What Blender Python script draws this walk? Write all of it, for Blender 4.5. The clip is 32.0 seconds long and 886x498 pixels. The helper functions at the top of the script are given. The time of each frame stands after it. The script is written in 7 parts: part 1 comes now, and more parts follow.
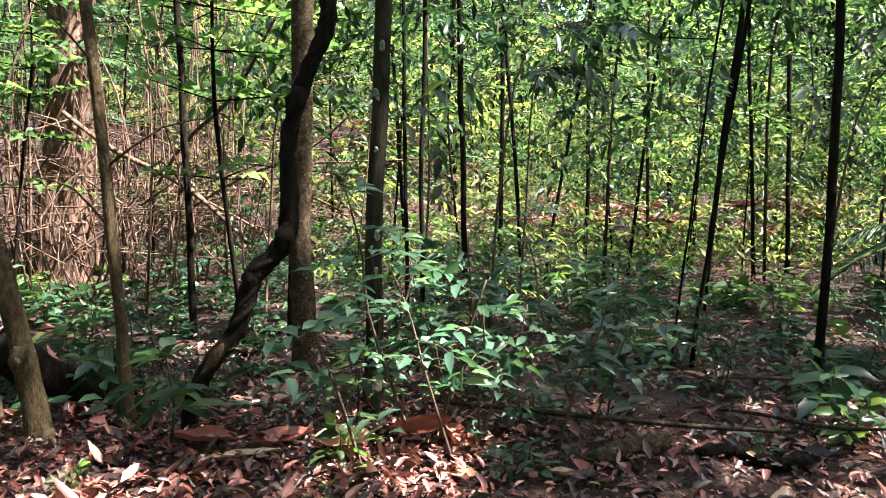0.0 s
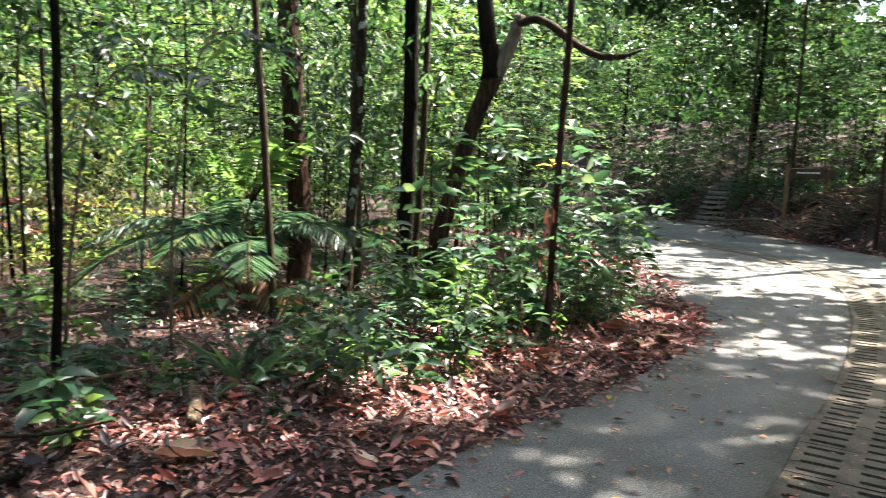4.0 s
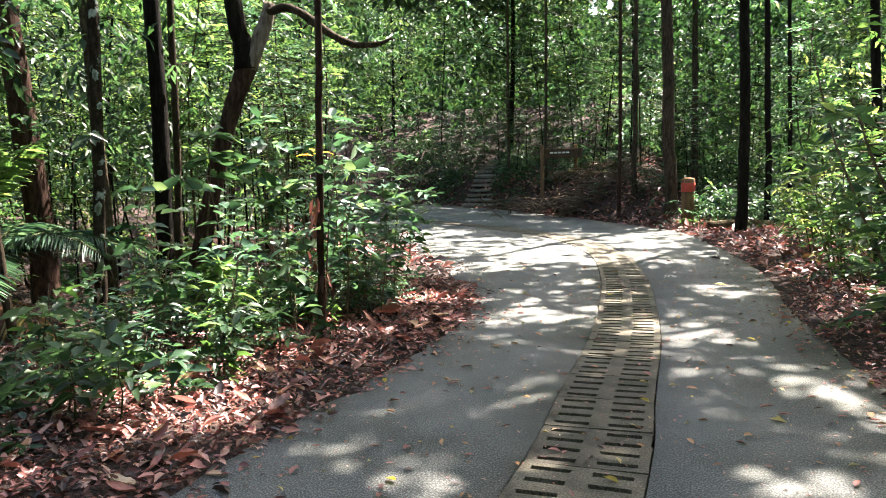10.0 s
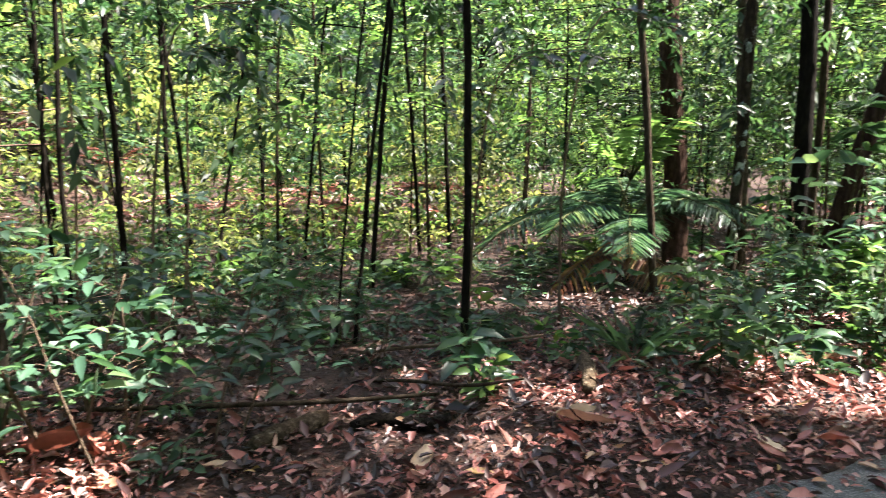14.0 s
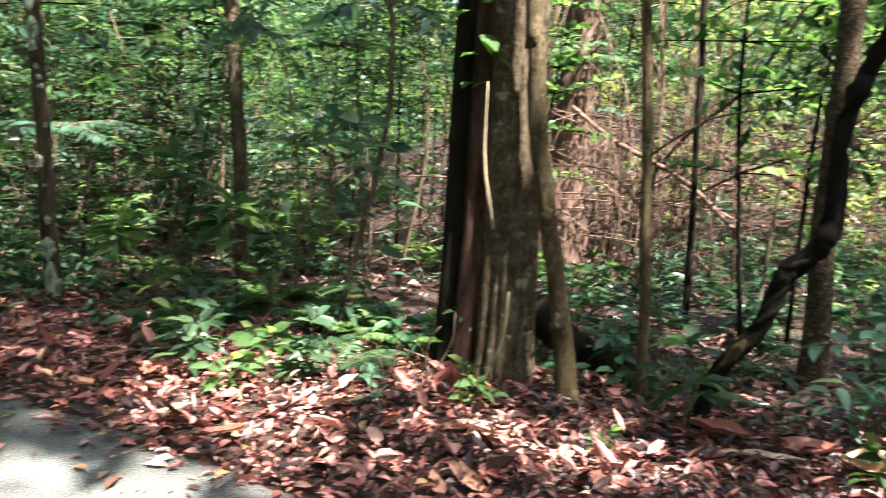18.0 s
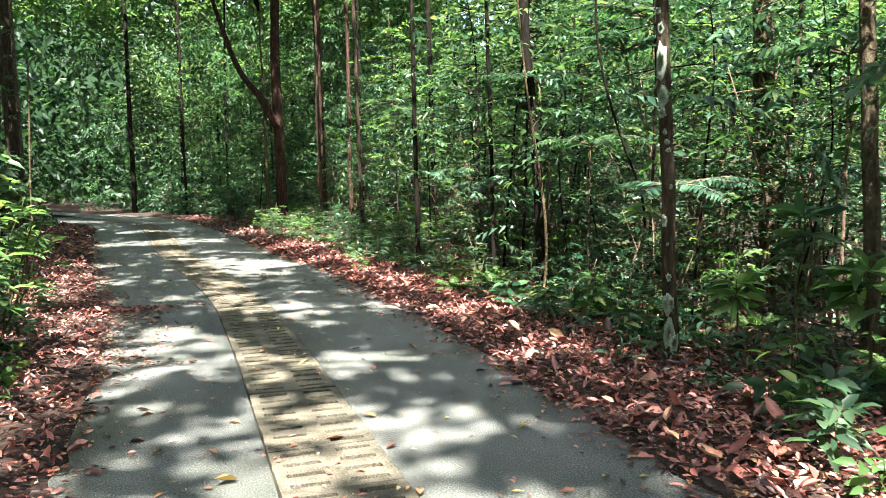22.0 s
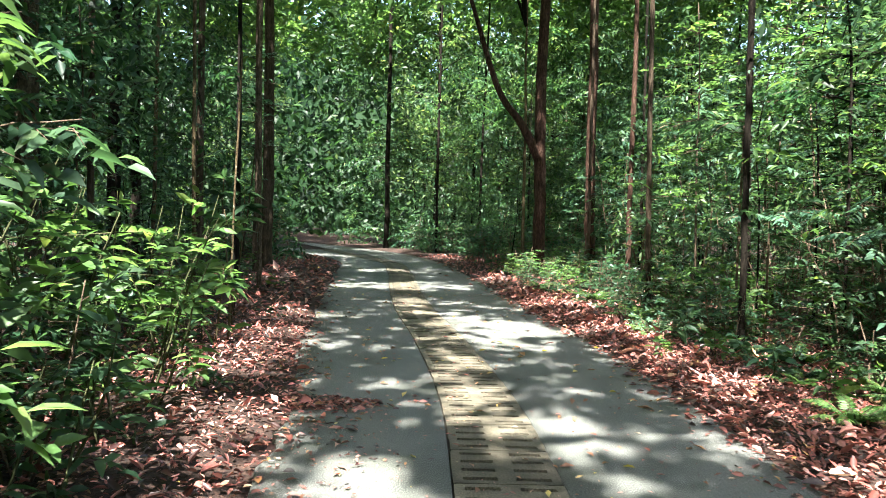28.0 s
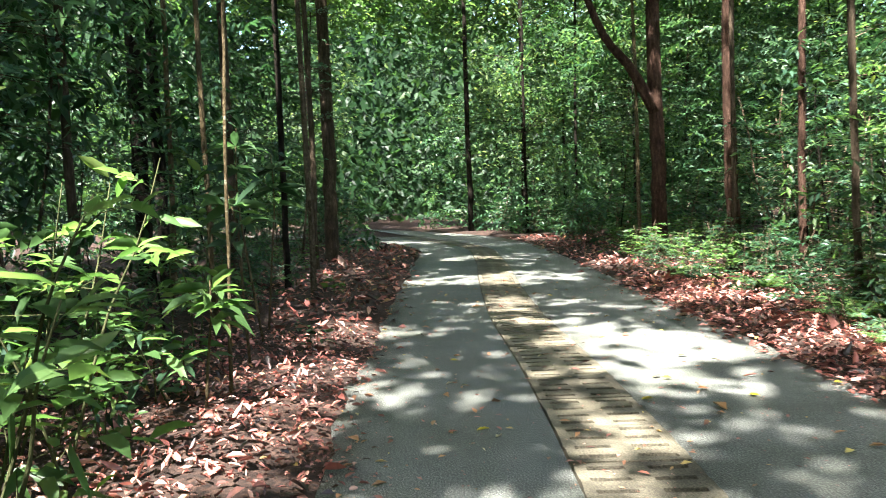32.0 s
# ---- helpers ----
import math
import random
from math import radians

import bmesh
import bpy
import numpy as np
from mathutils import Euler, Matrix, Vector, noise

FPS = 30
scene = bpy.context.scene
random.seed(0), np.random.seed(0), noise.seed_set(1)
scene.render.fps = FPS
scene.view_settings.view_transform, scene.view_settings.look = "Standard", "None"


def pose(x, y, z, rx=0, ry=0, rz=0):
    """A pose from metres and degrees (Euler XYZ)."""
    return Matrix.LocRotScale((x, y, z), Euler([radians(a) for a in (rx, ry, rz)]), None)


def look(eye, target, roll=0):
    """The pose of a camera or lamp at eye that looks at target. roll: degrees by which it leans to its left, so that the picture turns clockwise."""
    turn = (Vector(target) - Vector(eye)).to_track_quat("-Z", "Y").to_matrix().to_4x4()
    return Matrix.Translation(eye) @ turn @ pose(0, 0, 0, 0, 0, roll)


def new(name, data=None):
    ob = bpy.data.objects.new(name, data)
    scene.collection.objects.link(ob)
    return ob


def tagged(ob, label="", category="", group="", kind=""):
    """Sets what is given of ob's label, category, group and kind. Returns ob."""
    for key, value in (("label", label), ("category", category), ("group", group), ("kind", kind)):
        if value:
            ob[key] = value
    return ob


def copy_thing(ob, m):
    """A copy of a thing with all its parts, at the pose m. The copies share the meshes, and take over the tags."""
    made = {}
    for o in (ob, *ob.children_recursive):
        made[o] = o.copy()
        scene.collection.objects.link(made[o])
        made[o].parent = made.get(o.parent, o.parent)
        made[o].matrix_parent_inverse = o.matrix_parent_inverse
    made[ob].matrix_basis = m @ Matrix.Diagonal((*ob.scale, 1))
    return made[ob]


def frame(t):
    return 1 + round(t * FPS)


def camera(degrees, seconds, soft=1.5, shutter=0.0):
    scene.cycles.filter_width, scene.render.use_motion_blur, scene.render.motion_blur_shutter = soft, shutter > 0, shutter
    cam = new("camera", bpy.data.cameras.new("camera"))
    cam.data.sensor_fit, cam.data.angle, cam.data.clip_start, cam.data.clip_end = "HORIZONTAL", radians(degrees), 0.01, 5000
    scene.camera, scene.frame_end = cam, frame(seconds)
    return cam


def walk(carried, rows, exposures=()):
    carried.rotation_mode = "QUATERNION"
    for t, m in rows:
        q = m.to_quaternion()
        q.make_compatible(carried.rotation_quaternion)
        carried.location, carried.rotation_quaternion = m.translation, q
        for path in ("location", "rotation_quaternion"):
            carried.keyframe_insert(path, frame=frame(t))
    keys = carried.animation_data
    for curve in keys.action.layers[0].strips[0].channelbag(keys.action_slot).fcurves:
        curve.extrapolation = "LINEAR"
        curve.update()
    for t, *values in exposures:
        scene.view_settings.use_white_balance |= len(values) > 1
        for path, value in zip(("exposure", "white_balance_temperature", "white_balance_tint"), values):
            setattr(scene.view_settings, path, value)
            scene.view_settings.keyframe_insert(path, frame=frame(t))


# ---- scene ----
cam = camera(61.07, 32.0, soft=0.9, shutter=0.4)
PATH = [
    (0, look((0.438, -0.080, 1.412), (-1.546, 0.049, 1.192), 0.79)),
    (0.5, look((0.465, -0.051, 1.398), (-1.510, 0.147, 1.157), 0.92)),
    (1, look((0.470, -0.021, 1.410), (-1.481, 0.348, 1.172), 1.20)),
    (1.5, look((0.471, -0.000, 1.416), (-1.426, 0.587, 1.180), 2.55)),
    (2, look((0.474, 0.011, 1.422), (-1.371, 0.751, 1.201), 2.18)),
    (2.5, look((0.470, 0.090, 1.417), (-1.272, 1.053, 1.218), 1.40)),
    (3, look((0.495, 0.159, 1.423), (-1.071, 1.387, 1.226), 1.54)),
    (3.5, look((0.529, 0.229, 1.437), (-0.831, 1.684, 1.257), 2.37)),
    (4, look((0.595, 0.284, 1.462), (-0.574, 1.897, 1.287), 2.72)),
    (4.5, look((0.658, 0.313, 1.453), (-0.359, 2.025, 1.271), 2.18)),
    (6.5, look((0.708, 0.400, 1.432), (0.166, 2.320, 1.289), 1.12)),
    (7, look((0.711, 0.400, 1.428), (0.189, 2.326, 1.290), 1.34)),
    (7.5, look((0.712, 0.395, 1.427), (0.185, 2.319, 1.286), 1.16)),
    (8, look((0.708, 0.402, 1.427), (0.167, 2.322, 1.274), 0.69)),
    (8.5, look((0.710, 0.408, 1.423), (0.159, 2.323, 1.257), 0.30)),
    (9, look((0.698, 0.411, 1.419), (0.132, 2.321, 1.242), 0.08)),
    (9.5, look((0.693, 0.415, 1.416), (0.085, 2.312, 1.228), -0.50)),
    (10, look((0.692, 0.407, 1.420), (0.026, 2.284, 1.239), -0.87)),
    (10.5, look((0.689, 0.380, 1.425), (-0.044, 2.234, 1.261), -0.60)),
    (11, look((0.667, 0.352, 1.424), (-0.169, 2.161, 1.264), 0.04)),
    (11.5, look((0.636, 0.320, 1.420), (-0.366, 2.043, 1.248), 0.59)),
    (12, look((0.604, 0.304, 1.415), (-0.555, 1.921, 1.212), 0.97)),
    (12.5, look((0.566, 0.281, 1.403), (-0.775, 1.748, 1.177), 0.99)),
    (13, look((0.528, 0.202, 1.418), (-1.022, 1.441, 1.173), 1.01)),
    (13.5, look((0.513, 0.162, 1.424), (-1.163, 1.225, 1.180), 0.75)),
    (15.5, look((0.418, -0.081, 1.377), (-1.538, 0.206, 1.079), 0.75)),
    (16, look((0.433, -0.165, 1.366), (-1.546, -0.154, 1.076), 1.11)),
    (16.5, look((0.450, -0.248, 1.355), (-1.514, -0.519, 1.096), 1.47)),
    (17, look((0.474, -0.302, 1.363), (-1.448, -0.801, 1.122), 2.01)),
    (17.5, look((0.516, -0.372, 1.368), (-1.331, -1.099, 1.129), 2.34)),
    (18, look((0.582, -0.480, 1.381), (-1.147, -1.450, 1.115), 2.56)),
    (18.5, look((0.668, -0.557, 1.377), (-0.879, -1.792, 1.091), 2.47)),
    (19, look((0.732, -0.606, 1.377), (-0.566, -2.096, 1.069), 2.13)),
    (19.5, look((0.813, -0.647, 1.376), (-0.211, -2.333, 1.048), 1.53)),
    (20, look((0.854, -0.650, 1.377), (0.003, -2.427, 1.032), 0.48)),
    (20.5, look((0.843, -0.656, 1.411), (0.093, -2.480, 1.082), -0.74)),
    (21, look((0.785, -0.681, 1.467), (0.114, -2.544, 1.187), -0.58)),
    (21.5, look((0.705, -0.725, 1.522), (0.068, -2.608, 1.306), -0.39)),
    (22, look((0.641, -0.835, 1.504), (0.020, -2.727, 1.315), -0.47)),
    (22.5, look((0.638, -1.043, 1.493), (0.085, -2.957, 1.327), -1.04)),
    (23, look((0.572, -1.279, 1.480), (0.122, -3.223, 1.353), 0.24)),
    (23.5, look((0.492, -1.529, 1.474), (0.241, -3.509, 1.353), 1.32)),
    (24, look((0.427, -1.865, 1.456), (0.231, -3.854, 1.374), 0.54)),
    (24.5, look((0.431, -2.247, 1.452), (0.233, -4.237, 1.418), 0.58)),
    (25, look((0.422, -2.621, 1.437), (0.293, -4.616, 1.413), 1.47)),
    (25.5, look((0.476, -2.947, 1.396), (0.398, -4.946, 1.374), 0.79)),
    (27.5, look((0.440, -4.067, 1.450), (0.445, -6.067, 1.395), 1.23)),
    (28, look((0.467, -4.473, 1.452), (0.484, -6.471, 1.369), 1.83)),
    (28.5, look((0.528, -4.898, 1.419), (0.589, -6.895, 1.323), 1.18)),
    (29, look((0.615, -5.305, 1.412), (0.669, -7.300, 1.277), 0.16)),
    (29.5, look((0.656, -5.731, 1.391), (0.722, -7.723, 1.230), 0.71)),
    (30, look((0.713, -6.150, 1.376), (0.845, -8.137, 1.203), -0.10)),
    (30.5, look((0.738, -6.555, 1.386), (0.819, -8.545, 1.200), -0.08)),
    (31, look((0.745, -7.008, 1.407), (0.865, -8.997, 1.235), 1.56)),
    (31.5, look((0.791, -7.414, 1.388), (0.931, -9.402, 1.224), 0.10)),
    (32, look((0.766, -7.760, 1.345), (1.009, -9.741, 1.212), -1.83)),
]
EXPOSURES = [(0.0, 3.47, 6700, 12), (3.0, 3.58, 6850, 14), (13.0, 3.58, 6850, 14), (16.5, 3.47, 6650, 12), (19.0, 3.57, 6500, 9), (22.0, 3.48, 6450, 6), (24.5, 3.56, 6400, 5), (30.0, 3.51, 6400, 6), (32.0, 3.66, 6450, 6)]
walk(cam, PATH, EXPOSURES)

# ---- world and sun ----
SUN_ELEV, SUN_AZ = 62.0, 18.0          # degrees; azimuth from +y towards +x
sun_way = Vector((math.sin(radians(SUN_AZ)) * math.cos(radians(SUN_ELEV)), math.cos(radians(SUN_AZ)) * math.cos(radians(SUN_ELEV)), math.sin(radians(SUN_ELEV))))
world = bpy.data.worlds.new("world")
scene.world = world
world.use_nodes = True
wn = world.node_tree.nodes
sky = wn.new("ShaderNodeTexSky")
sky.sky_type, sky.sun_disc = "NISHITA", False
sky.sun_elevation, sky.sun_rotation = radians(SUN_ELEV), radians(SUN_AZ)
sky.air_density, sky.dust_density = 1.0, 2.5
wn["Background"].inputs["Strength"].default_value = 0.09
world.node_tree.links.new(sky.outputs[0], wn["Background"].inputs[0])
sun = new("sun", bpy.data.lights.new("sun", "SUN"))
sun.data.energy, sun.data.angle, sun.data.color = 5.0, radians(0.7), (1.0, 0.965, 0.91)
sun.matrix_world = look(sun_way * 60, (0, 0, 0))


# ---- materials ----
def nodes_of(name):
    m = bpy.data.materials.new(name)
    m.use_nodes = True
    nt = m.node_tree
    return m, nt, nt.nodes["Principled BSDF"], nt.nodes["Material Output"]


def add_node(nt, kind, **inputs):
    n = nt.nodes.new(kind)
    for k, v in inputs.items():
        n.inputs[k.replace("_", " ")].default_value = v
    return n


def ramp_of(nt, source, stops):
    r = nt.nodes.new("ShaderNodeValToRGB")
    while len(r.color_ramp.elements) < len(stops):
        r.color_ramp.elements.new(0.5)
    for e, (p, c) in zip(r.color_ramp.elements, stops):
        e.position, e.color = p, (*c, 1.0)
    nt.links.new(source, r.inputs[0])
    return r.outputs[0]


def mixed(nt, factor, a, b, how="MIX"):
    n = nt.nodes.new("ShaderNodeMix")
    n.data_type, n.blend_type = "RGBA", how
    for sock, v in ((n.inputs[0], factor), (n.inputs[6], a), (n.inputs[7], b)):
        if isinstance(v, (int, float)):
            sock.default_value = v
        elif isinstance(v, tuple):
            sock.default_value = (*v, 1.0)
        else:
            nt.links.new(v, sock)
    return n.outputs[2]


def noise_of(nt, coords, scale, detail=4.0, rough=0.6):
    n = add_node(nt, "ShaderNodeTexNoise", Scale=scale, Detail=detail, Roughness=rough)
    nt.links.new(coords, n.inputs["Vector"])
    return n.outputs["Fac"]


def bump_into(nt, bsdf, height, strength, distance):
    b = add_node(nt, "ShaderNodeBump", Strength=strength, Distance=distance)
    nt.links.new(height, b.inputs["Height"])
    nt.links.new(b.outputs[0], bsdf.inputs["Normal"])


def leaf_material(name, dark, mid, light, rough=0.38, glow=0.55, hue=0.503, full=0.96):
    """A living leaf: glossy face, light passing through, colours that differ leaf by leaf."""
    m, nt, p, out = nodes_of(name)
    geo = nt.nodes.new("ShaderNodeNewGeometry")
    info = nt.nodes.new("ShaderNodeObjectInfo")
    tc = nt.nodes.new("ShaderNodeTexCoord")
    near = lambda a, b, k: tuple(p_ + (q_ - p_) * k for p_, q_ in zip(a, b))
    col = ramp_of(nt, geo.outputs["Random Per Island"], [(0.0, near(dark, (0, 0, 0), 0.45)), (0.25, near(dark, mid, 0.2)), (0.6, mid), (0.93, near(light, mid, 0.35)), (1.0, (light[0] * 1.4, light[1] * 1.1, light[2] * 0.8))])
    hsv = add_node(nt, "ShaderNodeHueSaturation", Hue=hue, Saturation=full)
    mr = nt.nodes.new("ShaderNodeMapRange")
    mr.inputs[3].default_value, mr.inputs[4].default_value = 0.62, 1.12
    nt.links.new(info.outputs["Random"], mr.inputs[0])
    nt.links.new(mr.outputs[0], hsv.inputs["Value"])
    nt.links.new(col, hsv.inputs["Color"])
    blot = noise_of(nt, tc.outputs["Object"], 9.0, 3.0)
    col2 = mixed(nt, 0.35, hsv.outputs[0], ramp_of(nt, blot, [(0.3, (0.5, 0.5, 0.5)), (0.7, (1.0, 1.0, 1.0))]), "MULTIPLY")
    nt.links.new(col2, p.inputs["Base Color"])
    p.inputs["Roughness"].default_value = rough
    p.inputs["Specular IOR Level"].default_value = 0.26
    tr = nt.nodes.new("ShaderNodeBsdfTranslucent")
    nt.links.new(mixed(nt, 1.0, col2, (1.42, 1.5, 0.92), "MULTIPLY"), tr.inputs["Color"])
    mx = nt.nodes.new("ShaderNodeMixShader")
    mx.inputs[0].default_value = glow
    nt.links.new(p.outputs[0], mx.inputs[1])
    nt.links.new(tr.outputs[0], mx.inputs[2])
    nt.links.new(mx.outputs[0], out.inputs["Surface"])
    return m


def dead_leaf_material(name, stops, rough=0.48):
    m, nt, p, out = nodes_of(name)
    geo = nt.nodes.new("ShaderNodeNewGeometry")
    tc = nt.nodes.new("ShaderNodeTexCoord")
    col = ramp_of(nt, geo.outputs["Random Per Island"], stops)
    grain = noise_of(nt, tc.outputs["Object"], 35.0, 4.0)
    col = mixed(nt, 0.5, col, ramp_of(nt, grain, [(0.3, (0.45, 0.42, 0.4)), (0.7, (1.1, 1.1, 1.1))]), "MULTIPLY")
    nt.links.new(col, p.inputs["Base Color"])
    p.inputs["Roughness"].default_value = rough
    tr = nt.nodes.new("ShaderNodeBsdfTranslucent")
    nt.links.new(col, tr.inputs["Color"])
    mx = nt.nodes.new("ShaderNodeMixShader")
    mx.inputs[0].default_value = 0.2
    nt.links.new(p.outputs[0], mx.inputs[1])
    nt.links.new(tr.outputs[0], mx.inputs[2])
    nt.links.new(mx.outputs[0], out.inputs["Surface"])
    return m


def bark_material(name, dark, mid, light, patch=None, patch_scale=3.0, patch_at=0.62, ridge=8.0, long=0.3):
    """Bark with upright ridges, stains and, where given, pale lichen patches."""
    m, nt, p, out = nodes_of(name)
    tc = nt.nodes.new("ShaderNodeTexCoord")
    mp = nt.nodes.new("ShaderNodeMapping")
    mp.inputs["Scale"].default_value = (1.0, 1.0, long)
    nt.links.new(tc.outputs["Object"], mp.inputs[0])
    fine = noise_of(nt, mp.outputs[0], ridge * 4.5, 6.0, 0.7)
    mp2 = nt.nodes.new("ShaderNodeMapping")
    mp2.inputs["Scale"].default_value = (1.0, 1.0, long * 0.6)
    nt.links.new(tc.outputs["Object"], mp2.inputs[0])
    coarse = noise_of(nt, mp2.outputs[0], ridge * 2.2, 5.0, 0.65)
    both = add_node(nt, "ShaderNodeMath")
    both.operation = "ADD"
    nt.links.new(fine, both.inputs[0])
    nt.links.new(coarse, both.inputs[1])
    half = add_node(nt, "ShaderNodeMath")
    half.operation = "MULTIPLY"
    half.inputs[1].default_value = 0.5
    nt.links.new(both.outputs[0], half.inputs[0])
    g1 = half.outputs[0]
    g2 = noise_of(nt, tc.outputs["Object"], 2.2, 3.0)
    col = ramp_of(nt, g1, [(0.36, dark), (0.5, mid), (0.66, light)])
    col = mixed(nt, 0.6, col, ramp_of(nt, g2, [(0.3, (0.45, 0.45, 0.42)), (0.7, (1.15, 1.12, 1.1))]), "MULTIPLY")
    if patch:
        g3 = noise_of(nt, tc.outputs["Object"], patch_scale, 7.0, 0.62)
        col = mixed(nt, ramp_of(nt, g3, [(patch_at, (0, 0, 0)), (patch_at + 0.07, (1, 1, 1))]), col, patch)
    nt.links.new(col, p.inputs["Base Color"])
    p.inputs["Roughness"].default_value = 0.95
    p.inputs["Specular IOR Level"].default_value = 0.06
    bump_into(nt, p, g1, 1.0, 0.035)
    return m


def speckled_material(name, dark, mid, light, fine, coarse, rough, bump=0.5, dist=0.004, stain=0.5, spread=0.14, dirt=(0.55, 0.57, 0.52)):
    m, nt, p, out = nodes_of(name)
    tc = nt.nodes.new("ShaderNodeTexCoord")
    g1 = noise_of(nt, tc.outputs["Object"], fine, 3.0, 0.7)
    g2 = noise_of(nt, tc.outputs["Object"], coarse, 5.0, 0.6)
    col = ramp_of(nt, g1, [(0.32, dark), (0.5, mid), (0.68, light)])
    col = mixed(nt, stain, col, ramp_of(nt, g2, [(0.3, dirt), (0.55, (1.0, 1.0, 1.0)), (0.75, (1.25, 1.22, 1.15))]), "MULTIPLY")
    info = nt.nodes.new("ShaderNodeObjectInfo")
    mr = nt.nodes.new("ShaderNodeMapRange")
    mr.inputs[3].default_value, mr.inputs[4].default_value = 1 - spread, 1 + spread
    nt.links.new(info.outputs["Random"], mr.inputs[0])
    hsv = nt.nodes.new("ShaderNodeHueSaturation")
    nt.links.new(mr.outputs[0], hsv.inputs["Value"])
    nt.links.new(col, hsv.inputs["Color"])
    nt.links.new(hsv.outputs[0], p.inputs["Base Color"])
    p.inputs["Roughness"].default_value = rough
    p.inputs["Specular IOR Level"].default_value = 0.25
    bump_into(nt, p, g1, bump, dist)
    return m


ASPHALT = speckled_material("asphalt", (0.02, 0.02, 0.018), (0.095, 0.097, 0.089), (0.36, 0.36, 0.335), 110.0, 1.1, 0.72, 1.0, 0.01, 0.8, dirt=(0.5, 0.53, 0.44))
CONCRETE = speckled_material("drain_concrete", (0.028, 0.024, 0.018), (0.088, 0.075, 0.053), (0.155, 0.134, 0.099), 90.0, 4.5, 0.85, 0.8, 0.005, 0.95, 0.32, (0.26, 0.26, 0.24))
GUTTER = speckled_material("gutter_mud", (0.02, 0.018, 0.014), (0.035, 0.03, 0.022), (0.05, 0.045, 0.03), 40.0, 3.0, 0.8)
SOIL = speckled_material("forest_soil", (0.008, 0.004, 0.003), (0.022, 0.011, 0.008), (0.055, 0.028, 0.02), 22.0, 0.7, 0.95, 1.0, 0.03, 0.7)
STONE = speckled_material("step_stone", (0.1, 0.09, 0.075), (0.2, 0.18, 0.15), (0.32, 0.3, 0.26), 30.0, 2.0, 0.9, 0.8, 0.01, 0.7)
LITTER = dead_leaf_material("leaf_litter", [(0.0, (0.014, 0.006, 0.005)), (0.22, (0.06, 0.02, 0.016)), (0.45, (0.2, 0.06, 0.047)), (0.68, (0.36, 0.122, 0.096)), (0.86, (0.43, 0.185, 0.148)), (0.97, (0.5, 0.28, 0.225)), (1.0, (0.42, 0.26, 0.08))], 0.46)
ROTTEN = dead_leaf_material("rotten_litter", [(0.0, (0.008, 0.004, 0.003)), (0.4, (0.04, 0.016, 0.012)), (0.7, (0.11, 0.045, 0.034)), (0.9, (0.22, 0.105, 0.082)), (1.0, (0.4, 0.26, 0.21))], 0.4)
ROAD_LEAF = dead_leaf_material("road_leaf", [(0.0, (0.1, 0.04, 0.026)), (0.4, (0.26, 0.11, 0.055)), (0.7, (0.4, 0.2, 0.08)), (0.9, (0.42, 0.34, 0.09)), (1.0, (0.5, 0.4, 0.24))])
PALE_LEAF = dead_leaf_material("pale_dry_leaf", [(0.0, (0.5, 0.33, 0.2)), (1.0, (0.62, 0.47, 0.32))])
PINK_LEAF = dead_leaf_material("pink_dry_leaf", [(0.0, (0.52, 0.25, 0.16)), (1.0, (0.58, 0.32, 0.22))])
RED_LEAF = dead_leaf_material("red_dry_leaf", [(0.0, (0.22, 0.06, 0.04)), (1.0, (0.38, 0.13, 0.085))])
LEAF_MID = leaf_material("leaf_mid", (0.026, 0.06, 0.031), (0.055, 0.11, 0.054), (0.1, 0.165, 0.08))
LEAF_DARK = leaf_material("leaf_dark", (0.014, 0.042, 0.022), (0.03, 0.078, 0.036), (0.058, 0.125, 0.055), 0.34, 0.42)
LEAF_BRIGHT = leaf_material("leaf_bright", (0.048, 0.11, 0.032), (0.082, 0.165, 0.05), (0.14, 0.23, 0.075), 0.4, 0.6, 0.494)
LEAF_GREY = leaf_material("leaf_grey_green", (0.034, 0.085, 0.05), (0.072, 0.15, 0.09), (0.14, 0.225, 0.145), 0.28, 0.4)
LEAF_FAR = leaf_material("leaf_far", (0.022, 0.052, 0.02), (0.05, 0.105, 0.036), (0.11, 0.17, 0.06), 0.45, 0.6, 0.48, 0.9)
# lightened, yellowed leaf green: part of the sunlight is in the colour
LEAF_SUNLIT = leaf_material("leaf_sunlit", (0.08, 0.125, 0.04), (0.16, 0.215, 0.07), (0.25, 0.29, 0.11), 0.4, 0.62, 0.47, 0.92)
# darkened leaf green: the deep wood's shade is put into the colour
LEAF_SHADE = leaf_material("leaf_shade", (0.013, 0.035, 0.014), (0.026, 0.062, 0.022), (0.05, 0.1, 0.035), 0.5, 0.45)
LEAF_YELLOW = leaf_material("leaf_yellowed", (0.3, 0.2, 0.02), (0.42, 0.3, 0.03), (0.5, 0.36, 0.05), 0.5, 0.5)
LEAF_ORANGE = leaf_material("leaf_orange", (0.5, 0.2, 0.01), (0.6, 0.28, 0.02), (0.65, 0.35, 0.03), 0.5, 0.5)
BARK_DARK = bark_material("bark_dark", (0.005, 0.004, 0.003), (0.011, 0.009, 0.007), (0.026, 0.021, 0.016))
BARK_BROWN = bark_material("bark_brown", (0.016, 0.012, 0.008), (0.045, 0.033, 0.023), (0.11, 0.082, 0.058))
BARK_RED = bark_material("bark_red", (0.014, 0.008, 0.006), (0.04, 0.022, 0.016), (0.1, 0.06, 0.045))
BARK_PALE = bark_material("bark_pale", (0.025, 0.018, 0.01), (0.075, 0.056, 0.031), (0.155, 0.12, 0.075), (0.24, 0.24, 0.18), 12.0, 0.64, 10.0, 0.6)
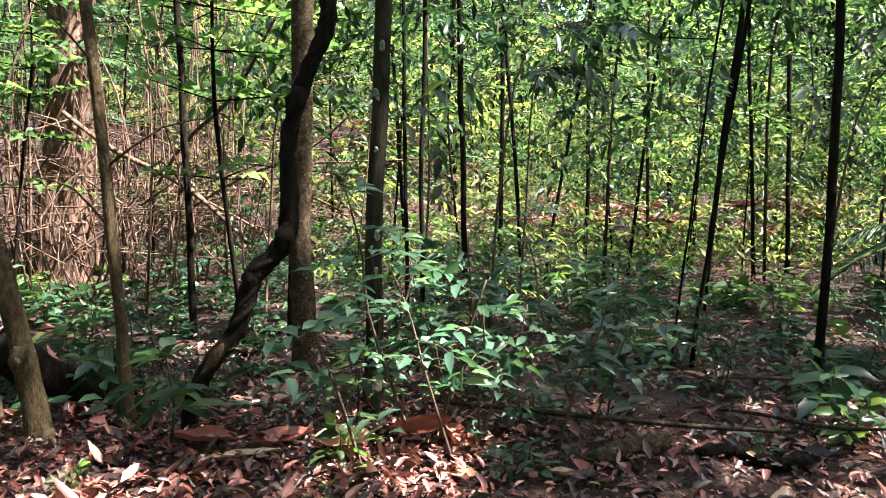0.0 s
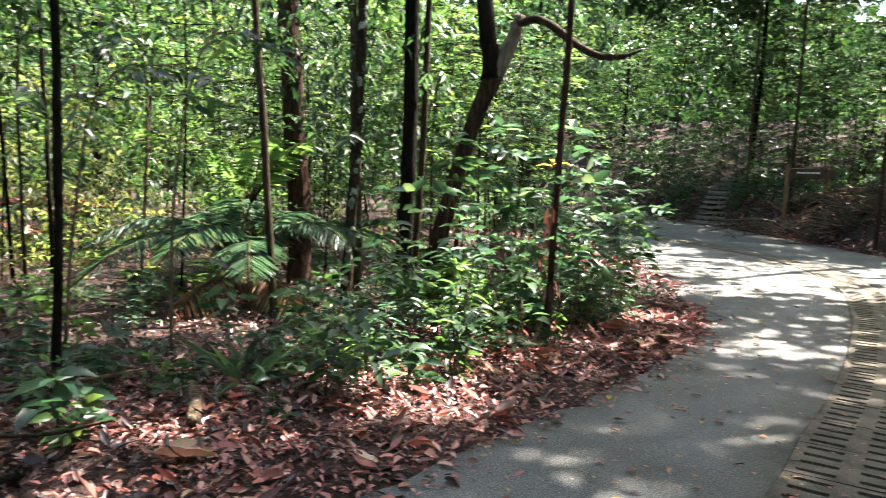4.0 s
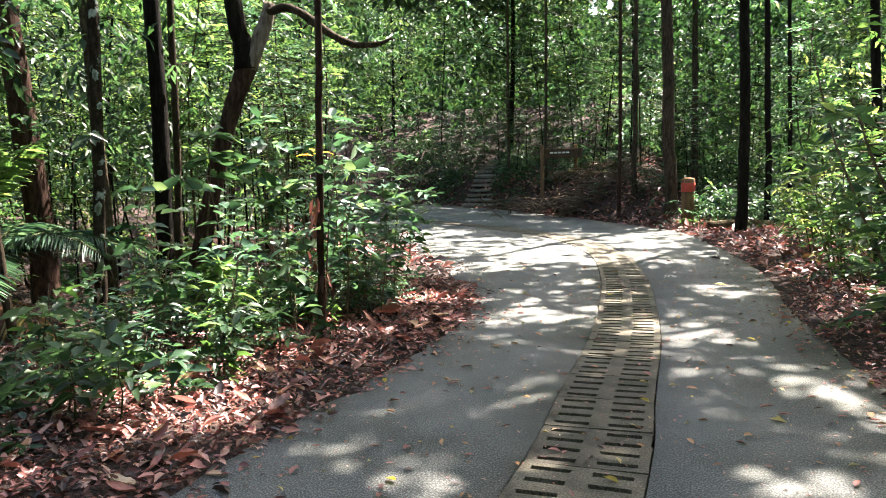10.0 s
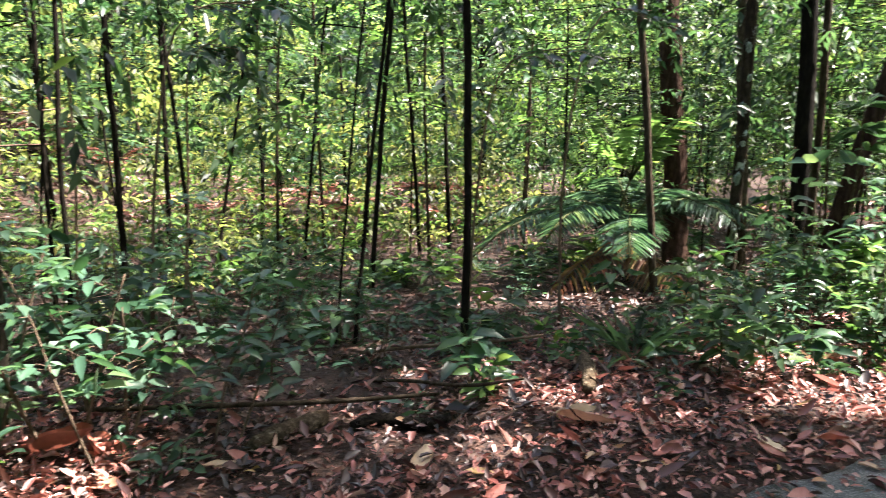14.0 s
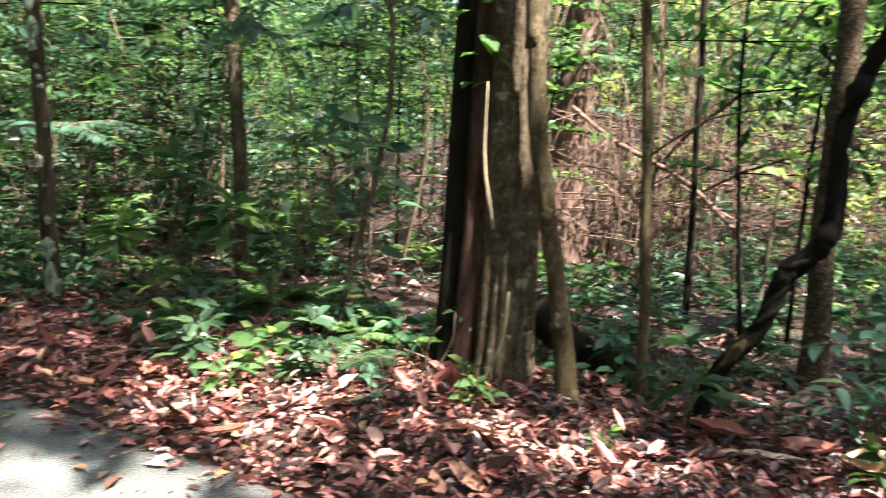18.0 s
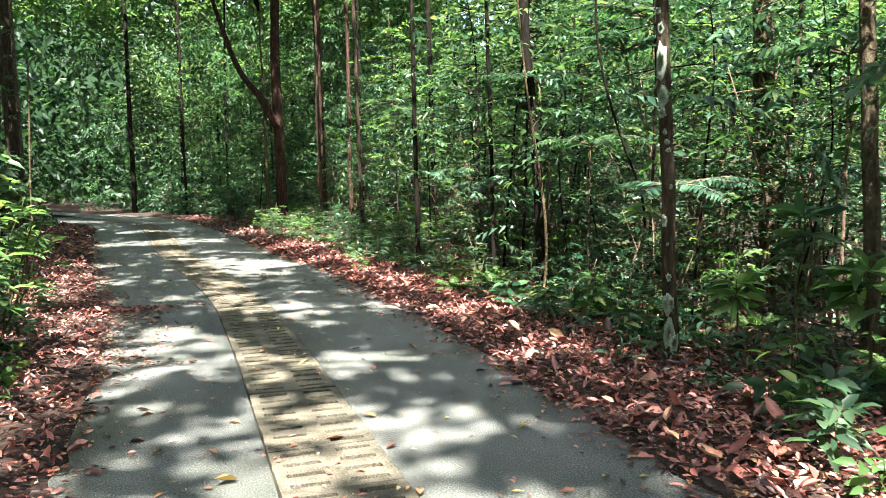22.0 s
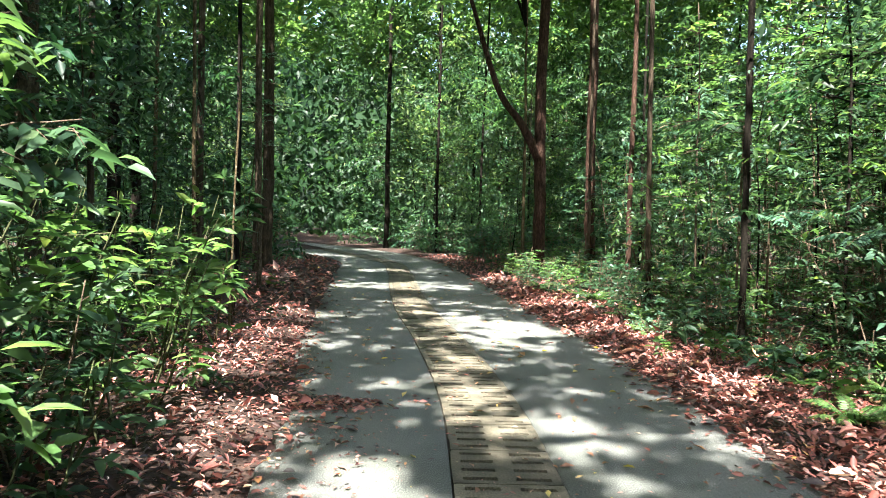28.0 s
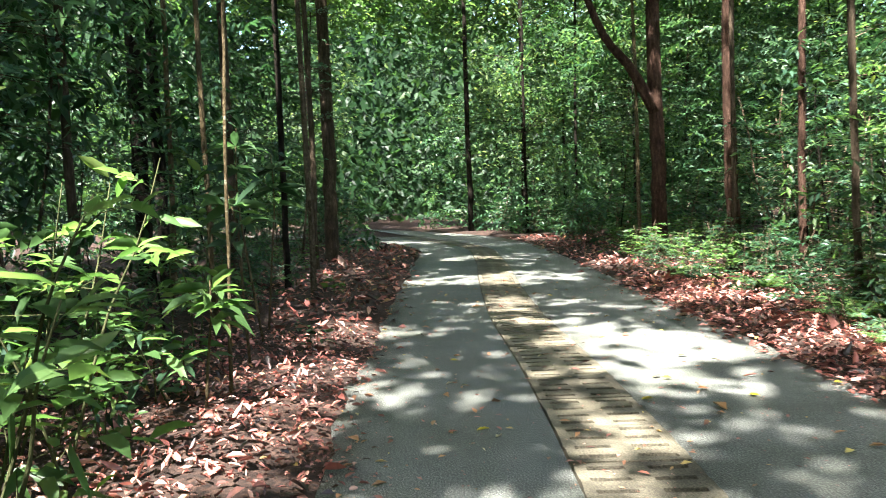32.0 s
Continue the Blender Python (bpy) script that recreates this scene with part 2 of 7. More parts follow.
BARK_LICHEN = bark_material("bark_lichen", (0.012, 0.009, 0.006), (0.032, 0.023, 0.016), (0.075, 0.056, 0.04), (0.36, 0.41, 0.34), 6.5, 0.6, 8.0, 0.5)
BARK_MOSS = bark_material("bark_moss", (0.018, 0.014, 0.01), (0.062, 0.048, 0.031), (0.15, 0.118, 0.08), (0.15, 0.16, 0.08), 14.0, 0.63, 9.0, 0.55)
BARK_RIBBED = bark_material("bark_ribbed", (0.018, 0.012, 0.008), (0.075, 0.056, 0.036), (0.17, 0.135, 0.092), (0.2, 0.185, 0.12), 11.0, 0.58, 10.0, 0.55)
LICHEN = speckled_material("lichen", (0.13, 0.16, 0.12), (0.22, 0.26, 0.2), (0.32, 0.36, 0.29), 70.0, 14.0, 0.95, 0.6, 0.003, 0.4)
BARK_PEEL = bark_material("bark_peeling", (0.02, 0.014, 0.009), (0.065, 0.046, 0.03), (0.2, 0.155, 0.11), (0.3, 0.26, 0.2), 16.0, 0.64, 11.0, 1.4)
DRY_VINE = bark_material("dry_vine", (0.04, 0.025, 0.019), (0.12, 0.075, 0.058), (0.26, 0.18, 0.145))
STEM_GREEN = bark_material("stem_green", (0.03, 0.035, 0.015), (0.06, 0.065, 0.03), (0.1, 0.1, 0.05))
TWIG = bark_material("twig", (0.05, 0.035, 0.025), (0.12, 0.085, 0.06), (0.22, 0.17, 0.13))
STRIP = bark_material("pale_strip", (0.17, 0.14, 0.09), (0.28, 0.23, 0.15), (0.36, 0.31, 0.22))
POST_WOOD = bark_material("post_wood", (0.09, 0.05, 0.025), (0.17, 0.1, 0.055), (0.27, 0.17, 0.1))
RED_PAINT = speckled_material("red_paint", (0.28, 0.03, 0.02), (0.38, 0.05, 0.035), (0.45, 0.08, 0.05), 60.0, 6.0, 0.6, 0.2, 0.002)
SIGN_WOOD = bark_material("sign_wood", (0.04, 0.025, 0.015), (0.08, 0.052, 0.035), (0.13, 0.09, 0.06))
LETTER = speckled_material("letter_paint", (0.5, 0.48, 0.42), (0.6, 0.58, 0.5), (0.7, 0.68, 0.6), 60.0, 6.0, 0.6, 0.1, 0.001)


# ---- mesh helpers ----
RAW = {}                               # the arrays of each mesh, to join copies that nobody could count


def mesh_of(name, verts, tris, mats, index=None, smooth=False):
    """A mesh from arrays of vertices (n, 3) and triangles (m, 3)."""
    verts, tris = np.asarray(verts, np.float32), np.asarray(tris, np.int32)
    me = bpy.data.meshes.new(name)
    me.vertices.add(len(verts))
    me.vertices.foreach_set("co", verts.ravel())
    me.loops.add(tris.size)
    me.loops.foreach_set("vertex_index", tris.ravel())
    me.polygons.add(len(tris))
    me.polygons.foreach_set("loop_start", np.arange(0, tris.size, 3, dtype=np.int32))
    me.polygons.foreach_set("loop_total", np.full(len(tris), 3, np.int32))
    for m in mats:
        me.materials.append(m)
    if index is not None:
        me.polygons.foreach_set("material_index", np.asarray(index, np.int32))
    if smooth:
        me.polygons.foreach_set("use_smooth", np.ones(len(tris), bool))
    me.update(calc_edges=True)
    RAW[me.name] = (verts, tris, mats[0])
    return me


def joined(pieces):
    """Several (verts, tris) as one."""
    vs, fs, n = [], [], 0
    for v, t in pieces:
        vs.append(v)
        fs.append(np.asarray(t) + n)
        n += len(v)
    return np.concatenate(vs), np.concatenate(fs)


def unit(a):
    return a / (np.linalg.norm(a, axis=-1, keepdims=True) + 1e-9)


def leaf_arrays(pos, way, face, length, width, droop=0.25, fold=0.25, detail=1):
    """Leaves at pos, pointing along way with their upper side towards face. detail 1: two triangles; 2: four; 3: eight."""
    pos, way = np.asarray(pos, float), unit(np.asarray(way, float))
    side = unit(np.cross(way, face))
    up = np.cross(side, way)
    n = len(pos)
    length, width = np.broadcast_to(length, n)[:, None], np.broadcast_to(width, n)[:, None]
    droop = np.broadcast_to(droop, n)[:, None]

    def at(u, s, lift):
        return pos + way * length * u + side * width * 0.5 * s + up * width * fold * lift * abs(s) - np.array([0, 0, 1.0]) * length * droop * u * u

    if detail == 1:
        v = np.stack([at(0, 0, 0), at(0.45, 1, 1), at(1, 0, 0), at(0.45, -1, 1)], 1)
        t = np.array([[0, 1, 2], [0, 2, 3]])
    elif detail == 2:
        v = np.stack([at(0, 0, 0), at(0.42, 1, 1), at(0.42, 0, 0), at(0.42, -1, 1), at(1, 0, 0)], 1)
        t = np.array([[0, 1, 2], [0, 2, 3], [1, 4, 2], [2, 4, 3]])
    else:
        v = np.stack([at(0, 0, 0), at(0.28, 0.9, 1), at(0.28, 0, 0), at(0.28, -0.9, 1), at(0.66, 0.8, 1), at(0.66, 0, 0), at(0.66, -0.8, 1), at(1, 0, 0)], 1)
        t = np.array([[0, 1, 2], [0, 2, 3], [1, 4, 5], [1, 5, 2], [2, 5, 6], [2, 6, 3], [4, 7, 5], [5, 7, 6]])
    k = v.shape[1]
    tris = (t[None] + (np.arange(n) * k)[:, None, None]).reshape(-1, 3)
    return v.reshape(-1, 3), tris


def tube_arrays(points, radii, sides=8, wobble=0.0, rng=None, flute=None, tip=True):
    """A tapered tube along points; flute(angle, s) scales the radius."""
    pts = np.asarray(points, float)
    n = len(pts)
    radii = np.broadcast_to(radii, n)
    tan = unit(np.gradient(pts, axis=0))
    ref = np.array([0.0, 1.0, 0.0]) if abs(tan[:, 1]).mean() < 0.8 else np.array([1.0, 0.0, 0.0])
    a = unit(np.cross(tan, ref))
    b = np.cross(tan, a)
    ang = np.linspace(0, 2 * np.pi, sides, endpoint=False)
    r = radii[:, None] * np.ones(sides)
    if flute is not None:
        r = r * flute(ang[None, :], np.linspace(0, 1, n)[:, None])
    if wobble and rng is not None:
        r = r * (1 + rng.uniform(-wobble, wobble, r.shape))
    v = pts[:, None] + (a[:, None] * np.cos(ang)[None, :, None] + b[:, None] * np.sin(ang)[None, :, None]) * r[..., None]
    v = v.reshape(-1, 3)
    i = np.arange(n - 1)[:, None] * sides
    j = np.arange(sides)[None]
    k = (j + 1) % sides
    q = np.stack([i + j, i + k, i + sides + k, i + sides + j], -1).reshape(-1, 4)
    tris = np.concatenate([q[:, [0, 1, 2]], q[:, [0, 2, 3]]])
    v = np.concatenate([v, pts[:1], pts[-1:]])
    e = len(v)
    j = np.arange(sides)
    k = (j + 1) % sides
    caps = np.concatenate([np.stack([k, j, np.full(sides, e - 2)], -1), np.stack([(n - 1) * sides + j, (n - 1) * sides + k, np.full(sides, e - 1)], -1)])
    return v, np.concatenate([tris, caps if tip else caps[:sides]])


def curve_through(points, steps):
    """A smooth line through a few points (Catmull-Rom)."""
    p = np.asarray(points, float)
    p = np.concatenate([[2 * p[0] - p[1]], p, [2 * p[-1] - p[-2]]])
    out = []
    segs = len(p) - 3
    for u in np.linspace(0, segs - 1e-6, steps):
        i, f = int(u), u - int(u)
        a, b, c, d = p[i:i + 4]
        out.append(0.5 * (2 * b + (c - a) * f + (2 * a - 5 * b + 4 * c - d) * f * f + (3 * b - a - 3 * c + d) * f ** 3))
    return np.array(out)


def part(name, mesh, parent, label="", m=None):
    ob = new(name, mesh)
    ob.parent = parent
    if m is not None:
        ob.matrix_basis = m
    if label:
        ob["label"] = label
    return ob


def thing(name, x, y, z, label, category, group="", kind="", rz=0.0, scale=1.0):
    ob = new(name)
    ob.empty_display_size = 0.1
    ob.matrix_basis = pose(x, y, z, 0, 0, rz) @ Matrix.Scale(scale, 4)
    return tagged(ob, label, category, group, kind)


# ---- the lie of the land ----
def smooth01(a, lo, hi):
    u = np.clip((a - lo) / (hi - lo), 0, 1)
    return u * u * (3 - 2 * u)


def land(x, y):
    """Height of the ground: level by the road, a gentle rise ahead, a hill past the far bend and a slope in the wood."""
    x, y = np.asarray(x, float), np.asarray(y, float)
    z = 0.022 * np.maximum(0, y - 8.0) * (1 - smooth01(y, 30, 60)) + 0.022 * 22 * smooth01(y, 30, 60) * 1.0
    d = (x + 0.5) * 0.71 + (y - 19.4) * 0.71
    off = off_road(x, y)
    z = z + (0.5 * smooth01(off, 0.25, 1.3) + 0.36 * np.clip(off - 0.4, 0, 13)) * smooth01(d, -1.6, -0.6) * (1 - smooth01(x, -1.4, 0.6))
    s = smooth01(-x, 7.5, 20.0) * (1 - smooth01(y, -1.5, 3.0)) * smooth01(y, -16.0, -8.0)
    z = z + 2.6 * s
    return z


def road_frame(rows):
    return np.array([[*a, *b] for a, b in rows])


# pairs of points on the two edges of the road, from one end of the walk to the other
ROAD = road_frame([
    ((9.5, -44.5), (14.0, -39.5)), ((5.2, -38.6), (9.0, -35.0)), ((2.4, -34.0), (5.9, -31.4)), ((0.7, -28.4), (3.9, -27.4)), ((-0.05, -23.2), (3.25, -22.6)),
    ((-0.55, -19.2), (2.85, -19.3)), ((-0.95, -16.0), (2.42, -15.6)), ((-1.32, -13.2), (2.05, -12.6)), ((-1.55, -10.4), (1.62, -10.2)), ((-1.66, -7.6), (1.45, -7.6)),
    ((-1.64, -4.5), (1.36, -4.5)), ((-1.62, -2.0), (1.4, -2.0)), ((-1.62, 0.5), (1.55, 0.5)), ((-1.62, 2.8), (1.75, 2.8)), ((-1.6, 4.4), (1.86, 5.1)),
    ((-1.58, 6.3), (1.7, 7.1)), ((-1.74, 8.2), (1.5, 9.2)), ((-2.4, 9.9), (1.36, 12.0)), ((-3.5, 11.8), (0.9, 14.4)), ((-5.0, 14.2), (0.0, 17.9)),
    ((-6.9, 17.4), (-1.9, 20.6)), ((-9.2, 21.0), (-5.0, 24.5)), ((-13.0, 24.0), (-9.5, 28.8)), ((-18.0, 26.0), (-16.0, 32.0))])
DRAIN = curve_through([(5.6, -35.2, 0), (2.55, -28.6, 0), (1.75, -24.0, 0), (1.38, -20.0, 0), (1.0, -16.4, 0), (0.55, -13.4, 0), (0.2, -10.5, 0), (0.08, -8.0, 0), (0.02, -5.5, 0), (0.0, -3.3, 0),
                       (0.05, 0.0, 0), (0.13, 3.8, 0), (0.07, 5.4, 0), (0.0, 7.2, 0), (-0.14, 8.8, 0), (-0.42, 11.0, 0), (-1.0, 13.6, 0), (-2.2, 16.2, 0), (-4.2, 18.4, 0), (-7.5, 21.0, 0)], 900)


def road_edges(y):
    """x of the two edges at y, on the stretch where the road runs along y."""
    return np.interp(y, ROAD[2:20, 1], ROAD[2:20, 0]), np.interp(y, ROAD[2:20, 3], ROAD[2:20, 2])


road_mid = curve_through([((r[0] + r[2]) / 2, (r[1] + r[3]) / 2, np.hypot(r[2] - r[0], r[3] - r[1]) / 2) for r in ROAD], 240)


def off_road(x, y):
    """Distance to the road's edge, negative on the road."""
    d = np.hypot(np.asarray(x)[..., None] - road_mid[:, 0], np.asarray(y)[..., None] - road_mid[:, 1]) - road_mid[:, 2]
    return d.min(-1)


# ---- ground and road ----
def ground_sheet():
    fine = np.arange(-34, 34.01, 0.4)
    far = np.concatenate([[-900, -500, -300, -180, -120, -90, -70, -55, -44], fine, [44, 55, 70, 90, 120, 180, 300, 500, 900]])
    ys = np.concatenate([[-900, -500, -300, -180, -120, -90, -70, -58, -50], np.arange(-44, 40.01, 0.4), [46, 55, 70, 90, 120, 180, 300, 500, 900]])
    gx, gy = np.meshgrid(far, ys, indexing="ij")
    rng = np.random.default_rng(5)
    d = off_road(gx, gy)
    z = land(np.clip(gx, -60, 60), np.clip(gy, -60, 60))
    bump = rng.normal(0, 0.02, z.shape) + 0.05 * np.sin(gx * 1.3 + 0.7) * np.sin(gy * 1.1)
    z = z + np.where(d < 0.15, -0.07, 0.0) + smooth01(d, 0.4, 2.0) * bump + smooth01(d, 0.0, 0.5) * 0.035
    v = np.stack([gx, gy, z], -1).reshape(-1, 3)
    ny = len(ys)
    i = (np.arange(len(far) - 1)[:, None] * ny + np.arange(ny - 1)[None]).ravel()
    tris = np.concatenate([np.stack([i, i + ny, i + ny + 1], -1), np.stack([i, i + ny + 1, i + 1], -1)])
    ob = new("ground", mesh_of("ground", v, tris, [SOIL], smooth=True))
    return tagged(ob, "dark reddish brown forest soil under leaf litter", "ground", kind="structure")


ground_sheet()


def road_sheet():
    """The asphalt, left open along the drain."""
    steps = 260
    left = curve_through([(r[0], r[1], 0) for r in ROAD], steps)
    right = curve_through([(r[2], r[3], 0) for r in ROAD], steps)
    rng = np.random.default_rng(8)
    left[:, :2] += rng.normal(0, 0.022, (steps, 2))
    right[:, :2] += rng.normal(0, 0.022, (steps, 2))
    pieces = []
    for a_edge, sgn in ((left, -1), (right, 1)):
        near = np.array([DRAIN[np.argmin(np.hypot(DRAIN[:, 0] - (left[i, 0] + right[i, 0]) / 2, DRAIN[:, 1] - (left[i, 1] + right[i, 1]) / 2))] for i in range(steps)])
        way = unit(np.gradient((left + right) / 2, axis=0))
        out = np.stack([way[:, 1], -way[:, 0], 0 * way[:, 0]], -1) * sgn
        inner = near + out * 0.318
        rows = np.stack([a_edge + np.array([0, 0, 0]), *[a_edge * (1 - u) + inner * u for u in (0.33, 0.66, 1.0)]], 1)
        rows[..., 2] = land(rows[..., 0], rows[..., 1])
        rows = np.concatenate([rows[:, :1] - np.array([0, 0, 0.1]), rows, rows[:, -1:] - np.array([0, 0, 0.1])], 1)
        k = rows.shape[1]
        i = (np.arange(steps - 1)[:, None] * k + np.arange(k - 1)[None]).ravel()
        t = np.concatenate([np.stack([i, i + 1, i + k + 1], -1), np.stack([i, i + k + 1, i + k], -1)])
        if sgn < 0:
            t = t[:, ::-1]
        pieces.append((rows.reshape(-1, 3), t[:, ::-1]))
    v, t = joined(pieces)
    ob = new("road", mesh_of("road", v, t, [ASPHALT]))
    return tagged(ob, "narrow grey asphalt forest road strewn with leaves", "road", kind="structure")


road_sheet()


# ---- fallen leaves ----
def litter(name, n, seed, xr, yr, keep, size, label, mat=None, detail=2):
    rng = np.random.default_rng(seed)
    x, y = rng.uniform(*xr, n), rng.uniform(*yr, n)
    k = rng.uniform(0, 1, n) < keep(x, y)
    x, y = x[k], y[k]
    n = len(x)
    d = off_road(x, y)
    heap = smooth01(d, -0.05, 0.6) * 0.05 + 0.008
    pos = np.stack([x, y, land(x, y) + heap * rng.uniform(0.3, 1.3, n) + np.where(d < 0, 0.006, 0.02)], -1)
    a = rng.uniform(0, 2 * np.pi, n)
    way = np.stack([np.cos(a), np.sin(a), rng.normal(0.05, 0.3, n) * smooth01(d, -0.2, 0.3)], -1)
    face = np.stack([rng.normal(0, 0.5, n), rng.normal(0, 0.5, n), np.ones(n)], -1)
    ln = rng.lognormal(math.log(size * 0.78), 0.4, n)
    v, t = leaf_arrays(pos, way, face, ln, ln * rng.uniform(0.3, 0.58, n), rng.normal(-0.05, 0.3, n) * smooth01(d, -0.2, 0.3), 0.4, detail)
    ob = new(name, mesh_of(name, v, t, [mat or LITTER]))
    return tagged(ob, label, "leaf litter", kind="stuff")


def verge_keep(x, y):
    d = off_road(x, y)
    lit = np.where(d < 0, np.exp(d / 0.1) * 0.7, 1.0) * np.where(d > 1.6, np.exp(-(d - 1.6) / 1.2), 1.0)
    spill = ((x > 0.5) & (x < 1.6) & (y < -6.0) & (y > -10.5)) * 0.5 * (0.5 + 0.5 * np.sin(y * 3.1)) * smooth01(x, 0.75, 1.35)
    lit = lit * np.where((x < -2.3) & (y > 0.4) & (y < 2.3), 0.35, 1.0)
    return np.clip(lit + spill, 0, 1)


litter("leaf_litter", 56000, 11, (-4.2, -1.2), (-14.0, 10.0), verge_keep, 0.064, "layer of red-brown dry leaves along the road's edge", None, 3)
litter("leaf_litter", 40000, 15, (0.4, 4.2), (-15.0, 11.0), verge_keep, 0.056, "layer of red-brown dry leaves along the road's edge", None, 3)
litter("leaf_litter", 3000, 17, (0.25, 1.55), (-10.5, -2.8), lambda x, y: smooth01(np.sin(x * 4.1 + y * 1.3) * np.sin(y * 2.2 - x) + 0.9 * (x - 0.75), 0.2, 1.4) * 0.8, 0.04, "small brown leaves strewn over the worn asphalt", None, 2)
litter("leaf_litter", 1500, 18, (0.85, 1.7), (-10.6, -9.7), lambda x, y: 1.0 * (np.hypot((x - 1.5) / 0.55, (y + 10.15) / 0.22) < 1), 0.055, "tongue of red-brown leaves reaching over the road's edge", None, 2)
litter("leaf_litter", 15000, 19, (-5.5, 0.2), (-19.5, -13.8), verge_keep, 0.075, "layer of red-brown dry leaves inside the road's bend")
litter("leaf_litter", 14000, 12, (-7.0, 6.5), (-32.0, -15.0), verge_keep, 0.11, "red-brown dry leaves beside the road's bend")
litter("leaf_litter", 30000, 13, (-12.0, 3.0), (11.0, 29.5), verge_keep, 0.14, "dry brown leaves along the far bend")
litter("leaf_litter", 34000, 14, (-14.0, -2.7), (-9.0, 11.0), lambda x, y: 0.45 + 0.55 * (x > -7), 0.07, "dark rotting leaves on the forest floor", ROTTEN)

litter("leaf_litter", 10000, 16, (-5.2, -2.1), (-3.0, 5.2), lambda x, y: 1.0 + 0 * x, 0.058, "small dark rotting leaves beneath the verge's saplings", ROTTEN)


# ---- plants ----
def grown(pieces):
    """A stem and its branches as one: the foot of each branch is tied to the stem's nearest point."""
    v0, t0 = pieces[0]
    vs, fs, n = [v0], [t0], len(v0)
    for v, t in pieces[1:]:
        t = np.asarray(t) + n
        foot = n + len(v) - 2
        t[t == foot] = int(np.argmin(((v0 - v[-2]) ** 2).sum(1)))
        vs.append(v)
        fs.append(t)
        n += len(v)
    return np.concatenate(vs), np.concatenate(fs)


def spray(rng, base, way, length, count, leaf, ratio, flat=0.8, sag=0.25):
    """A twig with leaves on both sides: its line, and arrays of leaf places, ways, faces and lengths."""
    way = unit(np.asarray(way, float))
    u = np.linspace(0, 1, 6)[:, None]
    line = base + way * length * u - np.array([0, 0, 1.0]) * sag * length * u * u
    f = np.linspace(0.2, 1.0, count)
    idx = f * 5
    i0 = np.clip(idx.astype(int), 0, 4)
    pos = line[i0] + (line[i0 + 1] - line[i0]) * (idx - i0)[:, None]
    side = unit(np.cross(way, [0, 0, 1.0]) + 1e-6)
    sg = np.where(np.arange(count) % 2, 1.0, -1.0)[:, None]
    lw = unit(way * rng.uniform(0.25, 0.7, (count, 1)) + side * sg + rng.normal(0, 0.25, (count, 3)))
    lw[-1] = way
    face = unit(np.array([0, 0, 1.0]) * flat + rng.normal(0, 0.35, 3) + rng.normal(0, 0.3, (count, 3)))
    ln = leaf * rng.uniform(0.65, 1.2, count)
    return line, pos, lw, face, ln, ln * ratio * rng.uniform(0.85, 1.15, count)


def plant_meshes(name, seed, height, stem_r, branches, reach, per, leaf, ratio, start, mat, stem_mat, detail=2, lean=0.08, rise=0.35, sag=0.25, stems=1):
    """Stem and foliage meshes of a shrub or sapling."""
    rng = np.random.default_rng(seed)
    wood, leaves = [], []
    for s in range(stems):
        h = height * (1 if s == 0 else rng.uniform(0.55, 0.95))
        o = np.array([0, 0, -0.05]) if stems == 1 else np.array([*rng.normal(0, 0.1 * min(1, height), 2), -0.05])
        a = rng.uniform(0, 2 * np.pi)
        tilt = lean if stems == 1 else lean + 0.25
        top = o + np.array([math.cos(a) * h * tilt, math.sin(a) * h * tilt, h])
        mid = (o + top) / 2 + rng.normal(0, 0.03 * h, 3) * [1, 1, 0]
        q3 = (mid + top) / 2 + rng.normal(0, 0.018 * h, 3) * [1, 1, 0]
        line = curve_through([o, mid, q3, top], 9)
        wood.append(tube_arrays(line, np.linspace(stem_r, stem_r * 0.35, 9), 5 if stems == 1 else 4))
        nb = max(2, int(branches / stems))
        for b in range(nb):
            u = start + (1 - start) * (b + rng.uniform(0, 1)) / nb
            p = line[min(8, int(u * 8))]
            a = b * 2.4 + rng.uniform(-0.5, 0.5) + s
            L = reach * rng.uniform(0.6, 1.15) * (1.15 - 0.55 * u)
            w = np.array([math.cos(a), math.sin(a), rise + rng.normal(0, 0.15) + 0.5 * (u > 0.93)])
            ln, *arr = spray(rng, p, w, L, per, leaf, ratio, sag=sag)
            if L > 0.25:
                wood.append(tube_arrays(ln[::2] if detail > 2 else ln[[0, 5]], [stem_r * 0.35, stem_r * 0.25, stem_r * 0.15] if detail > 2 else [stem_r * 0.35, stem_r * 0.15], 3, tip=False))
            leaves.append(arr)
    pos, lw, face, ln, wd = [np.concatenate([l[i] for l in leaves]) for i in range(5)]
    v, t = leaf_arrays(pos, lw, face, ln, wd, rng.uniform(0.1, 0.45, len(pos)), 0.22, detail)
    return mesh_of(name + "_stem", *grown(wood), [stem_mat], smooth=True), mesh_of(name + "_foliage", v, t, [mat])


